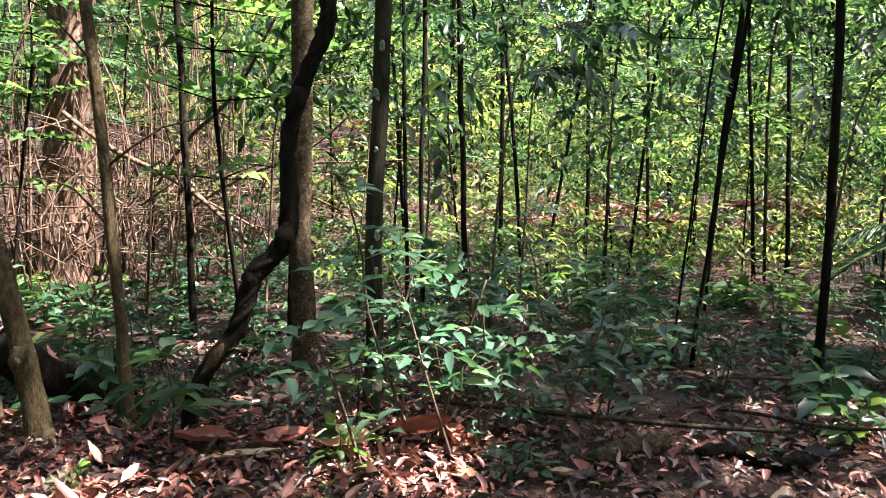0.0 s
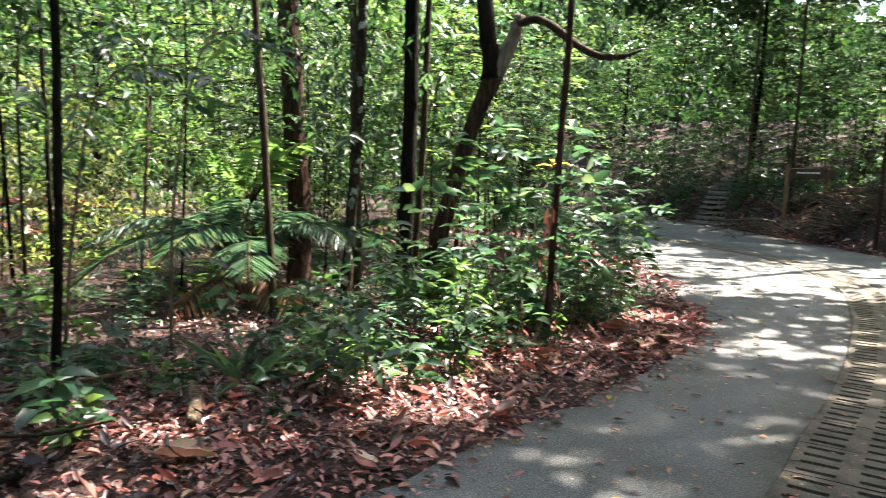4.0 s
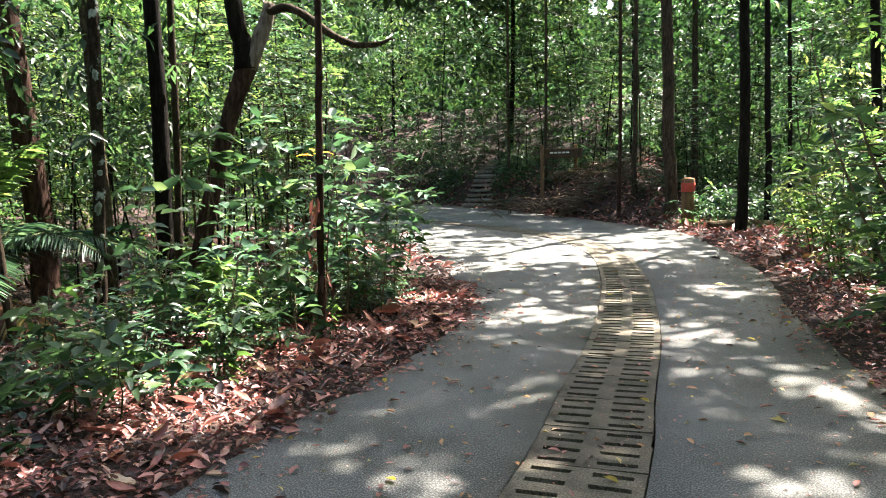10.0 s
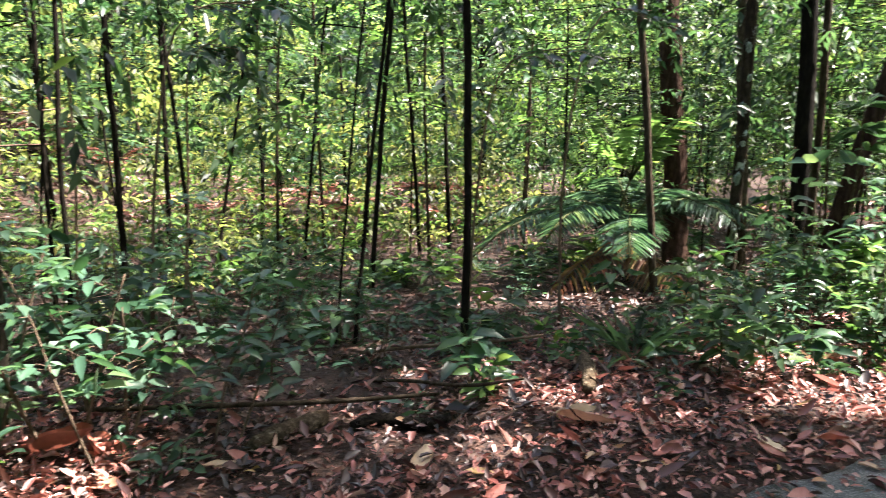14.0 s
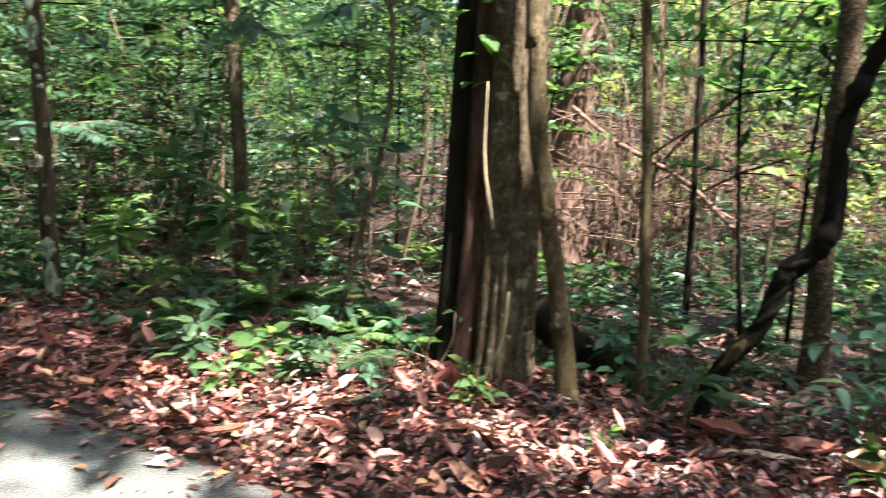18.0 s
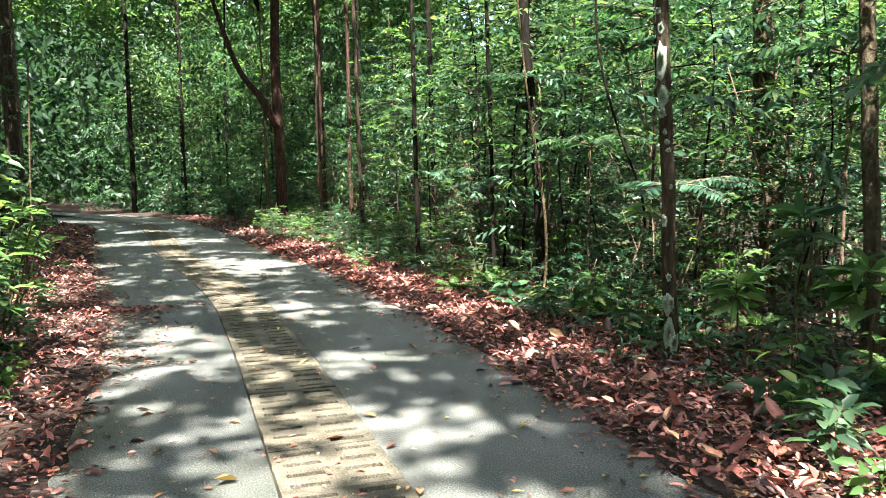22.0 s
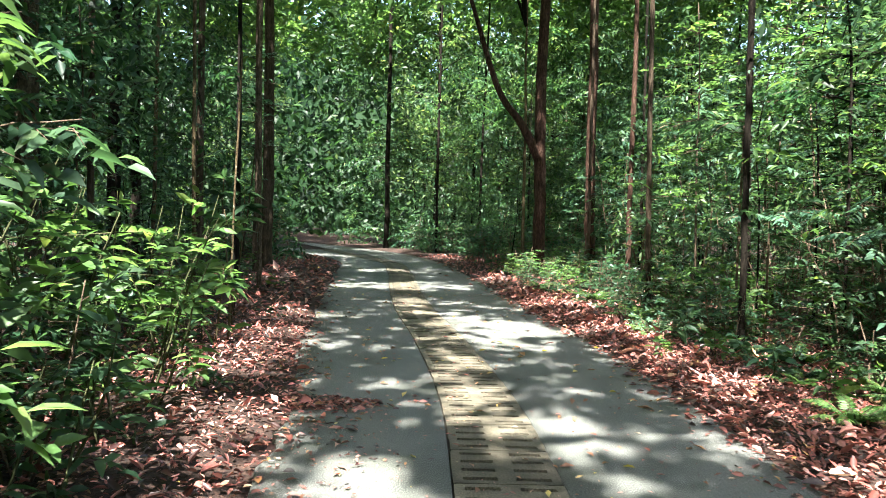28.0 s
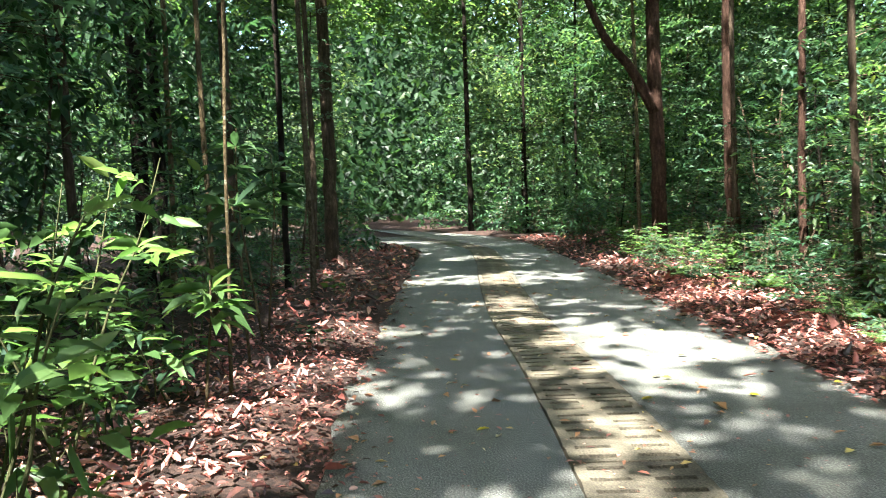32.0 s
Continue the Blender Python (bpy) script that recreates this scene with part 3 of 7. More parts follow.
def frond_meshes(name, seed, count, length, pinna, ratio, pairs, mat, stem_mat, height=0.0, upright=0.7, sag=0.8, pinna_droop=0.35):
    """A rosette of feather-shaped fronds, on a short stem if height is given."""
    rng = np.random.default_rng(seed)
    wood, arr = [], []
    if height > 0:
        wood.append(tube_arrays(curve_through([(0, 0, -0.1), (0.06 * height * rng.normal(), 0.06 * height * rng.normal(), height * 0.5), (0, 0, height)], 8), np.linspace(0.022, 0.012, 8), 6))
    for c in range(count):
        a = c * 2.4 + rng.uniform(-0.3, 0.3)
        L = length * rng.uniform(0.7, 1.1)
        up = upright * rng.uniform(0.6, 1.3)
        u = np.linspace(0, 1, 12)[:, None]
        way = unit(np.array([math.cos(a), math.sin(a), up]))
        line = np.array([0, 0, height]) + way * L * u - np.array([0, 0, 1.0]) * sag * L * u ** 2.2 * 0.5
        wood.append(tube_arrays(line[[0, 3, 6, 9, 11]], np.linspace(0.009, 0.003, 5) * (0.5 + length), 3))
        tan = unit(np.gradient(line, axis=0))
        for sg in (-1, 1):
            f = np.linspace(0.16, 0.985, pairs)
            i0 = np.minimum((f * 11).astype(int), 10)
            p = line[i0] + (line[i0 + 1] - line[i0]) * (f * 11 - i0)[:, None]
            sd = unit(np.cross(tan[i0], [0, 0, 1.0]))
            w = unit(sd * sg + tan[i0] * 0.55 + rng.normal(0, 0.06, (pairs, 3)))
            ln = pinna * np.sin(np.pi * (0.12 + 0.86 * f)) ** 0.7 * rng.uniform(0.9, 1.1, pairs)
            fc = unit(np.cross(sd, tan[i0]) * 1.0 + rng.normal(0, 0.15, (pairs, 3)))
            arr.append((p, w, fc, ln, ln * ratio))
    pos, lw, face, ln, wd = [np.concatenate([l[i] for l in arr]) for i in range(5)]
    v, t = leaf_arrays(pos, lw, face, ln, wd, pinna_droop, 0.15, 1)
    return mesh_of(name + "_stem", *grown(wood), [stem_mat], smooth=True), mesh_of(name + "_foliage", v, t, [mat])


class Kind:
    """A kind of plant: a few built variants that are then copied."""

    def __init__(self, name, label, category, group, meshes, parts=("stem", "foliage")):
        self.name, self.label, self.category, self.group, self.parts = name, label, category, group, parts
        self.meshes, self.first = meshes, {}

    def put(self, x, y, scale=1.0, rz=0.0, variant=0, z=None, label="", tilt=(0, 0)):
        variant %= len(self.meshes)
        if z is None:
            z = float(land(x, y)) + (0.02 if off_road(x, y) > 0.1 else 0.0)
        m = pose(x, y, z, tilt[0], tilt[1], rz) @ Matrix.Scale(scale, 4)
        if variant not in self.first:
            ob = thing(self.name, x, y, z, self.label, self.category, self.group)
            for pn, me in zip(self.parts, self.meshes[variant]):
                part(pn, me, ob)
            ob.matrix_basis = m
            self.first[variant] = ob
        else:
            ob = copy_thing(self.first[variant], pose(0, 0, 0))
            ob.matrix_basis = m
        if label:
            ob["label"] = label
        return ob


HERB = Kind("seedling", "low green seedling with a few broad leaves on the forest floor", "plant", "seedlings on the forest floor",
            [plant_meshes("seedling", 20 + i, h, 0.006, n, 0.14, 4, 0.12, 0.42, 0.3, m, STEM_GREEN, 3, rise=0.25) for i, (h, n, m) in enumerate([(0.22, 4, LEAF_MID), (0.32, 6, LEAF_DARK), (0.4, 7, LEAF_MID), (0.28, 5, LEAF_BRIGHT), (0.2, 4, LEAF_GREY)])])
SHRUB = Kind("shrub", "dense green forest shrub with pointed leaves", "shrub", "shrubs along the road",
             [plant_meshes("shrub", 40 + i, h, 0.012, n, r, p, lf, 0.4, 0.15, m, TWIG, 2, stems=s) for i, (h, n, r, p, lf, m, s) in enumerate([
                 (0.9, 18, 0.42, 8, 0.12, LEAF_MID, 3), (1.2, 24, 0.5, 9, 0.13, LEAF_DARK, 4), (1.5, 26, 0.55, 9, 0.15, LEAF_MID, 4), (0.7, 16, 0.36, 8, 0.1, LEAF_GREY, 3), (1.1, 22, 0.5, 8, 0.16, LEAF_BRIGHT, 3)])])
BUSH = Kind("bush", "tall leafy bush with long drooping leaves beside the road", "bush", "tall bushes along the road",
            [plant_meshes("bush", 60 + i, h, 0.018, n, r, 11, lf, 0.34, 0.1, m, TWIG, 2, stems=s, sag=0.4) for i, (h, n, r, lf, m, s) in enumerate([
                (2.2, 40, 0.8, 0.19, LEAF_MID, 4), (2.8, 46, 0.9, 0.17, LEAF_DARK, 4), (2.4, 44, 0.8, 0.21, LEAF_BRIGHT, 4), (3.2, 50, 0.9, 0.16, LEAF_MID, 5)])])
SAPLING = Kind("sapling", "slender forest sapling with sprays of green leaves", "sapling", "saplings in the wood",
               [plant_meshes("sapling", 80 + i, h, r0, n, r, 12, lf, 0.4, st, m, bk, 1, sag=0.4) for i, (h, r0, n, r, lf, st, m, bk) in enumerate([
                   (3.4, 0.016, 24, 0.9, 0.13, 0.25, LEAF_MID, BARK_DARK), (4.6, 0.02, 32, 1.1, 0.13, 0.3, LEAF_FAR, BARK_DARK), (5.8, 0.026, 38, 1.3, 0.14, 0.35, LEAF_GREY, BARK_BROWN),
                   (7.0, 0.03, 44, 1.5, 0.15, 0.3, LEAF_FAR, BARK_DARK), (4.0, 0.018, 28, 1.0, 0.12, 0.25, LEAF_DARK, BARK_DARK), (5.0, 0.022, 34, 1.2, 0.15, 0.3, LEAF_BRIGHT, BARK_BROWN)])])
FERN = Kind("fern", "green forest fern with arching feathery fronds", "fern", "ferns on the forest floor",
            [frond_meshes("fern", 100 + i, c, L, 0.1, 0.28, 22, m, STEM_GREEN, 0.0, u) for i, (c, L, m, u) in enumerate([(9, 0.55, LEAF_MID, 0.9), (12, 0.7, LEAF_BRIGHT, 1.0), (8, 0.45, LEAF_DARK, 0.7)])], ("stem", "foliage"))
FEATHER = Kind("feather_leaf_sapling", "sapling with large feathery compound leaves", "sapling", "feather-leaved saplings",
               [frond_meshes("feather", 120 + i, c, L, 0.2, 0.3, 16, m, TWIG, h, 0.35, 0.7) for i, (c, L, m, h) in enumerate([(10, 1.0, LEAF_GREY, 1.6), (12, 1.3, LEAF_MID, 2.6), (12, 1.2, LEAF_DARK, 3.4)])], ("stem", "foliage"))
GRASS_FERN = Kind("strap_leaf_plant", "tuft of long narrow green strap leaves", "plant", "strap-leaved plants",
                  [plant_meshes("strap", 140, 0.12, 0.01, 16, 0.02, 2, 0.62, 0.07, 0.2, LEAF_MID, STEM_GREEN, 2, rise=1.0)])


def grove_tree(name, seed, height, r0, bare, spread, clumps, per, leaf, mat, bark):
    """A whole tree for the middle and far wood: trunk with limbs, and a crown of many leaf clumps with gaps."""
    rng = np.random.default_rng(seed)
    a = rng.uniform(0, 6.28)
    line = curve_through([(0, 0, -0.2), (math.cos(a) * 0.15, math.sin(a) * 0.15, height * 0.4), (rng.normal(0, 0.3), rng.normal(0, 0.3), height)], 12)
    wood = [tube_arrays(line, np.linspace(r0, r0 * 0.25, 12), 7)]
    arr = []
    for c in range(clumps):
        u = bare + (1 - bare) * rng.beta(1.2, 1.1)
        p0 = line[min(11, int(u * 11))]
        a = rng.uniform(0, 6.28)
        rr = spread * rng.uniform(0.25, 1.0) * (1.1 - 0.6 * abs(u - 0.6))
        p = p0 + np.array([math.cos(a) * rr, math.sin(a) * rr, rng.uniform(-0.3, 0.7)])
        if c % 3 == 0:
            wood.append(tube_arrays(curve_through([p0 - np.array([0, 0, 0.3]), (p0 + p) / 2 + [0, 0, 0.15], p], 5), np.linspace(r0 * 0.22, 0.008, 5), 4))
        q = p + rng.normal(0, 1, (per, 3)) * np.array([0.55, 0.55, 0.3]) * spread * 0.32
        w = unit(rng.normal(0, 1, (per, 3)) * [1, 1, 0.5] - [0, 0, 0.25])
        f = unit(rng.normal(0, 0.55, (per, 3)) + [0, 0, 1.0])
        ln = leaf * rng.uniform(0.6, 1.25, per)
        arr.append((q, w, f, ln, ln * 0.45))
    pos, lw, face, ln, wd = [np.concatenate([l[i] for l in arr]) for i in range(5)]
    v, t = leaf_arrays(pos, lw, face, ln, wd, 0.25, 0.2, 1)
    return mesh_of(name + "_trunk", *grown(wood), [bark], smooth=True), mesh_of(name + "_crown", v, t, [mat])


GROVE = Kind("forest_tree", "slim rainforest tree with a ragged leafy crown", "tree", "trees of the wood",
             [grove_tree("grove", 200 + i, h, r, b, s, c, p, lf, m, bk) for i, (h, r, b, s, c, p, lf, m, bk) in enumerate([
                 (11, 0.07, 0.12, 1.9, 60, 36, 0.2, LEAF_FAR, BARK_DARK), (14, 0.1, 0.2, 2.3, 66, 36, 0.22, LEAF_MID, BARK_BROWN), (9, 0.05, 0.08, 1.6, 52, 34, 0.2, LEAF_BRIGHT, BARK_DARK),
                 (16, 0.13, 0.25, 2.7, 70, 36, 0.23, LEAF_FAR, BARK_DARK), (8, 0.045, 0.05, 1.5, 50, 34, 0.19, LEAF_DARK, BARK_DARK)])], ("trunk", "crown"))


# ---- trees measured one by one: trunk as a bent tapered tube, crown above ----
CANOPY_TREES = []
TRUNKS = {}


def pole(x, y, d, lean=(0, 0), bark=BARK_DARK, height=13.0, label="slender dark-barked rainforest tree", bend=0.0, sides=10, seed=0, z0=None, twigs=0, name="tree", canopy=True):
    """A tree whose trunk leans by so many metres in its first three metres."""
    rng = np.random.default_rng(seed + int(abs(x * 131 + y * 17)))
    z = float(land(x, y)) if z0 is None else z0
    ob = thing(name, x, y, z, label, "tree", "trees along the road")
    k = height / 3.0
    pts = [(0, 0, -0.25), (lean[0] * 0.33 + bend, lean[1] * 0.33, 1.0), (lean[0], lean[1], 3.0), (lean[0] * (1 + (k - 1) * 0.5), lean[1] * (1 + (k - 1) * 0.5), (3 + height) / 2), (lean[0] * (1 + (k - 1) * 0.75), lean[1] * (1 + (k - 1) * 0.75), height)]
    line = curve_through(pts, 28)
    line[:, :2] += np.cumsum(rng.normal(0, max(d, 0.12) * 0.075, (28, 2)), 0) * 0.6
    r = d / 2 * (0.84 if d < 0.2 else 0.92) * np.interp(line[:, 2], [-0.25, 0.15, 0.6, 3.0, height], [1.45, 1.15, 1.02, 0.95, 0.45])
    TRUNKS[label] = ob, line, r
    wood = tube_arrays(line, r, sides, 0.05, rng)
    part("trunk", mesh_of("trunk", *wood, [bark], smooth=True), ob)
    for i in range(twigs):
        a, h = rng.uniform(0, 6.28), rng.uniform(0.8, 4.0)
        p = np.array([np.interp(h, line[:, 2], line[:, 0]), np.interp(h, line[:, 2], line[:, 1]), h])
        L = rng.uniform(0.3, 0.9)
        tw = curve_through([p, p + np.array([math.cos(a) * L * 0.5, math.sin(a) * L * 0.5, 0.2]), p + np.array([math.cos(a) * L, math.sin(a) * L, 0.25])], 5)
        part("twig", mesh_of("twig", *tube_arrays(tw, np.linspace(0.008, 0.003, 5), 4), [bark]), ob)
    if canopy:
        CANOPY_TREES.append((ob, line[-1] + np.array([x, y, z])))
    return ob


DARK = "slender dark-barked rainforest tree"
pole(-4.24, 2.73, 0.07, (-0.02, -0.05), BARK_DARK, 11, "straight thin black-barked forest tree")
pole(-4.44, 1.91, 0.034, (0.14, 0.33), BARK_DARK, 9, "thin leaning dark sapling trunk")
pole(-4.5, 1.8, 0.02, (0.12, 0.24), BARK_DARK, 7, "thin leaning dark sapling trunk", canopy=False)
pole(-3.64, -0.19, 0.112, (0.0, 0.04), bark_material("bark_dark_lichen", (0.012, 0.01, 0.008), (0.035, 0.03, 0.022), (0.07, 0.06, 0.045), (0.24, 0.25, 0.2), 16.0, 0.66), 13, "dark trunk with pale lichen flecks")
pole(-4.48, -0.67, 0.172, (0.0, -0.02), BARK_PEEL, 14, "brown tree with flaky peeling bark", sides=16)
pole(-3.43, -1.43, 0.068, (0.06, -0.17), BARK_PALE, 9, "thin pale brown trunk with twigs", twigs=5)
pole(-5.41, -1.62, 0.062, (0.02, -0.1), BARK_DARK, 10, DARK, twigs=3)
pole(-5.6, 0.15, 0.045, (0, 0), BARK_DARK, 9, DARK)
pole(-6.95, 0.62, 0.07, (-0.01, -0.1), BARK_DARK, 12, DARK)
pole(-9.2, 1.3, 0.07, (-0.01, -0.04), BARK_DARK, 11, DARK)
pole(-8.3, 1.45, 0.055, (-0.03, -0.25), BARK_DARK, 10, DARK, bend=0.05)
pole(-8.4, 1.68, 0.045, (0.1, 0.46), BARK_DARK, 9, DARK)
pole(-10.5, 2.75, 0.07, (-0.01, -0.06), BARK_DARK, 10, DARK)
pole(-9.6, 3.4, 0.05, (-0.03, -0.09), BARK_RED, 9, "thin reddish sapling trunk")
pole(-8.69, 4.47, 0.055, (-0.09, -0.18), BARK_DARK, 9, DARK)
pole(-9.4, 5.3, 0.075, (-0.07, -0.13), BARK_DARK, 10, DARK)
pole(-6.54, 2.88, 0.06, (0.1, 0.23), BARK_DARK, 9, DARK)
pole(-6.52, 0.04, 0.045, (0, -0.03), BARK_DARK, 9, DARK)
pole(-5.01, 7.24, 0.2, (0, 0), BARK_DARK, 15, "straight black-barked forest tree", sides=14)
pole(-5.04, 6.27, 0.14, (0.03, 0.03), BARK_LICHEN, 14, "straight trunk with pale green lichen", sides=12)
pole(-5.08, 7.57, 0.1, (0, 0), BARK_BROWN, 12, "slim brown-barked forest tree")
pole(-2.65, 6.44, 0.078, (0.02, 0.01), BARK_RED, 11, "slim red-brown trunk wrapped with dead leaves")
pole(-4.98, 5.27, 0.088, (-0.19, -0.2), BARK_BROWN, 11, "slim brown-barked forest tree")
pole(-6.95, 7.44, 0.33, (-0.19, -0.2), BARK_RED, 15, "stout red-brown forest tree", sides=14)
pole(-5.38, 6.84, 0.14, (-0.1, -0.1), BARK_MOSS, 13, "mossy grey-green forest trunk")
pole(-0.21, 19.89, 0.32, (-0.11, 0), BARK_BROWN, 16, "stout brown tree by the far bend", sides=12)
pole(1.35, 17.4, 0.24, (-0.06, 0), BARK_DARK, 15, "dark forest tree by the bend", sides=12)
pole(1.95, 18.87, 0.165, (-0.08, 0), BARK_DARK, 14, DARK)
pole(2.74, 22.3, 0.13, (-0.08, 0), BARK_DARK, 14, DARK)
pole(3.16, 13.18, 0.176, (-0.16, 0.03), BARK_DARK, 13, DARK)
pole(-1.54, 20.79, 0.12, (0, 0), BARK_RED, 13, "slim reddish tree on the bank")
pole(-1.21, 21.3, 0.17, (0, 0), BARK_BROWN, 14, "slim brown tree on the bank")
pole(-4.5, 25.5, 0.13, (0, 0), BARK_BROWN, 12, "slim brown tree on the bank")
pole(-6.54, 28.4, 0.15, (0, 0), BARK_MOSS, 13, "slim mossy tree on the bank")
pole(0.29, 24.4, 0.22, (-0.02, 0), BARK_BROWN, 15, "brown tree on the bank")
pole(-2.9, -5.82, 0.125, (0.13, -0.1), BARK_BROWN, 14, "brown trunk with large white lichen patches", sides=14)
pole(-3.71, -9.84, 0.16, (0.2, -0.09), BARK_DARK, 13, DARK)
pole(-6.41, -8.61, 0.31, (0.09, -0.09), BARK_MOSS, 16, "stout mossy forest tree", sides=14)
pole(-4.4, -5.3, 0.15, (0.13, -0.14), BARK_MOSS, 13, "mossy brown forest tree")
pole(-1.78, -23.9, 0.34, (-0.05, 0.01), BARK_RED, 16, "forked dark red-brown tree by the bend", sides=14)
pole(-2.8, -21.4, 0.25, (0.06, -0.02), BARK_RED, 15, "peeling red-brown forest tree", sides=12)
pole(-2.65, -16.2, 0.1, (0.06, -0.02), BARK_BROWN, 14, "slim brown tree beside the road")
pole(-3.01, -13.31, 0.095, (0.03, -0.01), BARK_DARK, 12, DARK)
pole(-3.5, -11.03, 0.072, (0.08, -0.03), BARK_DARK, 11, DARK)
pole(-0.6, -33.0, 0.12, (-0.06, 0), BARK_DARK, 14, DARK)
pole(-1.45, -24.0, 0.1, (0.05, 0.02), BARK_PALE, 8, "thin pale crooked tree by the bend")
pole(-2.5, -20.5, 0.09, (0.02, 0), BARK_BROWN, 11, "slim brown-barked forest tree")
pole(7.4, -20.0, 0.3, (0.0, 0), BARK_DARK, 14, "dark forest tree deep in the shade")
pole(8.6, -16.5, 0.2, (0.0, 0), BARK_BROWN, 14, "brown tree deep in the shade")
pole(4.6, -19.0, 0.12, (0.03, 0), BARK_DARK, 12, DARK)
pole(5.3, -24.2, 0.33, (0.05, 0), BARK_BROWN, 16, "stout brown tree with pale scars", sides=12)
pole(5.55, -17.2, 0.085, (-0.05, -0.03), BARK_PALE, 9, "thin pale sapling trunk")
pole(2.85, -12.6, 0.03, (-0.07, -0.02), BARK_PALE, 3.2, "thin pale sapling stem", canopy=False)
pole(5.3, -13.1, 0.28, (0, 0), BARK_MOSS, 14, "mossy brown-green forest tree", sides=12)
pole(-4.5, -16.97, 0.14, (0.06, -0.03), BARK_DARK, 13, DARK)
pole(3.3, -38.0, 0.24, (0, 0), BARK_DARK, 15, DARK)
pole(1.0, -35.2, 0.13, (0, 0), BARK_DARK, 15, DARK)


for x, y, d, b in [(4.2, -15.5, 0.07, BARK_PALE), (4.9, -17.8, 0.16, BARK_BROWN), (5.6, -15.2, 0.12, BARK_BROWN), (4.0, -18.4, 0.1, BARK_MOSS), (6.6, -19.0, 0.2, BARK_DARK), (7.6, -14.0, 0.18, BARK_DARK), (5.0, -22.0, 0.14, BARK_BROWN), (-2.9, -18.6, 0.12, BARK_RED), (-3.6, -20.5, 0.08, BARK_DARK)]:
    pole(x, y, d, (0.03, 0.02), b, 13, "dark slender tree in the shade")


# ---- things seen one by one ----
def lichen_patch(label, z, turn, width, height, seed):
    """A rounded crust of lichen that hugs the trunk of a tree."""
    ob, line, r = TRUNKS[label]
    rng = np.random.default_rng(seed)
    a = np.linspace(0, 2 * np.pi, 16, endpoint=False)
    rim = 1 + rng.uniform(-0.32, 0.2, 16)
    rows = []
    for k, lift in ((0.0, 0.003), (0.6, 0.003), (0.95, 0.002), (1.0, -0.004)):
        h = z + k * rim * np.sin(a) * height / 2
        q = np.stack([np.interp(h, line[:, 2], line[:, i]) for i in (0, 1)], -1)
        rad = np.interp(h, line[:, 2], r)
        th = radians(turn) + k * rim * np.cos(a) * width / 2 / rad
        rows.append(np.concatenate([q + np.stack([np.cos(th), np.sin(th)], -1) * (rad * 1.03 + lift)[:, None], h[:, None]], 1))
    i, j = np.arange(16), (np.arange(16) + 1) % 16
    t = np.concatenate([np.concatenate([np.stack([i + b, j + b, j + b + 16], -1), np.stack([i + b, j + b + 16, i + b + 16], -1)]) for b in (0, 16, 32)])
    part("lichen_patch", mesh_of("lichen_patch", np.concatenate(rows), t, [LICHEN]), ob, "pale grey-green lichen crust")


SPOTTED = "brown trunk with large white lichen patches"
for k, (z, turn, w, h) in enumerate([(2.36, 25, 0.13, 0.3), (2.1, 28, 0.1, 0.17), (1.98, 22, 0.08, 0.1), (1.76, 60, 0.04, 0.05), (1.7, 70, 0.05, 0.04), (1.84, 45, 0.03, 0.05), (1.42, 75, 0.03, 0.04), (1.16, 15, 0.06, 0.11), (0.98, 50, 0.025, 0.03), (0.72, 55, 0.05, 0.07), (0.52, 65, 0.06, 0.11), (0.5, 20, 0.09, 0.2), (0.28, 35, 0.12, 0.26), (0.2, 75, 0.09, 0.2), (2.62, 40, 0.05, 0.1), (2.75, 20, 0.06, 0.06)]):
    lichen_patch(SPOTTED, z, turn, w, h, 700 + k)
MOTTLED = "straight trunk with pale green lichen"
for k, (z, turn, w, h) in enumerate([(2.5, -50, 0.07, 0.12), (2.2, -20, 0.06, 0.08), (1.9, -60, 0.08, 0.14), (1.55, -35, 0.05, 0.07), (1.2, -55, 0.07, 0.16), (0.9, -25, 0.05, 0.1), (0.6, -45, 0.09, 0.2), (0.35, -60, 0.07, 0.12)]):
    lichen_patch(MOTTLED, z, turn, w, h, 730 + k)
FLECKED = "dark trunk with pale lichen flecks"
for k in range(14):
    rl = np.random.default_rng(760 + k)
    lichen_patch(FLECKED, rl.uniform(0.5, 2.6), rl.uniform(-60, 50), rl.uniform(0.015, 0.04), rl.uniform(0.02, 0.07), 780 + k)


def tube_part(name, points, radii, mat, parent, label="", steps=16, sides=8, wobble=0.04, seed=1):
    line = curve_through(points, steps)
    r = np.interp(np.linspace(0, 1, steps), np.linspace(0, 1, len(radii)), radii)
    return part(name, mesh_of(name, *tube_arrays(line, r, sides, wobble, np.random.default_rng(seed)), [mat], smooth=True), parent, label)


def leaf_part(name, rows, mat, parent, label="", droop=0.3, detail=3):
    """Single leaves given as (place, way, length, width)."""
    pos, way, ln, wd = [np.array(a, float) for a in zip(*rows)]
    face = np.tile([0.1, 0.0, 1.0], (len(pos), 1))
    return part(name, mesh_of(name, *leaf_arrays(pos, way, face, ln, wd, droop, 0.2, detail), [mat]), parent, label)


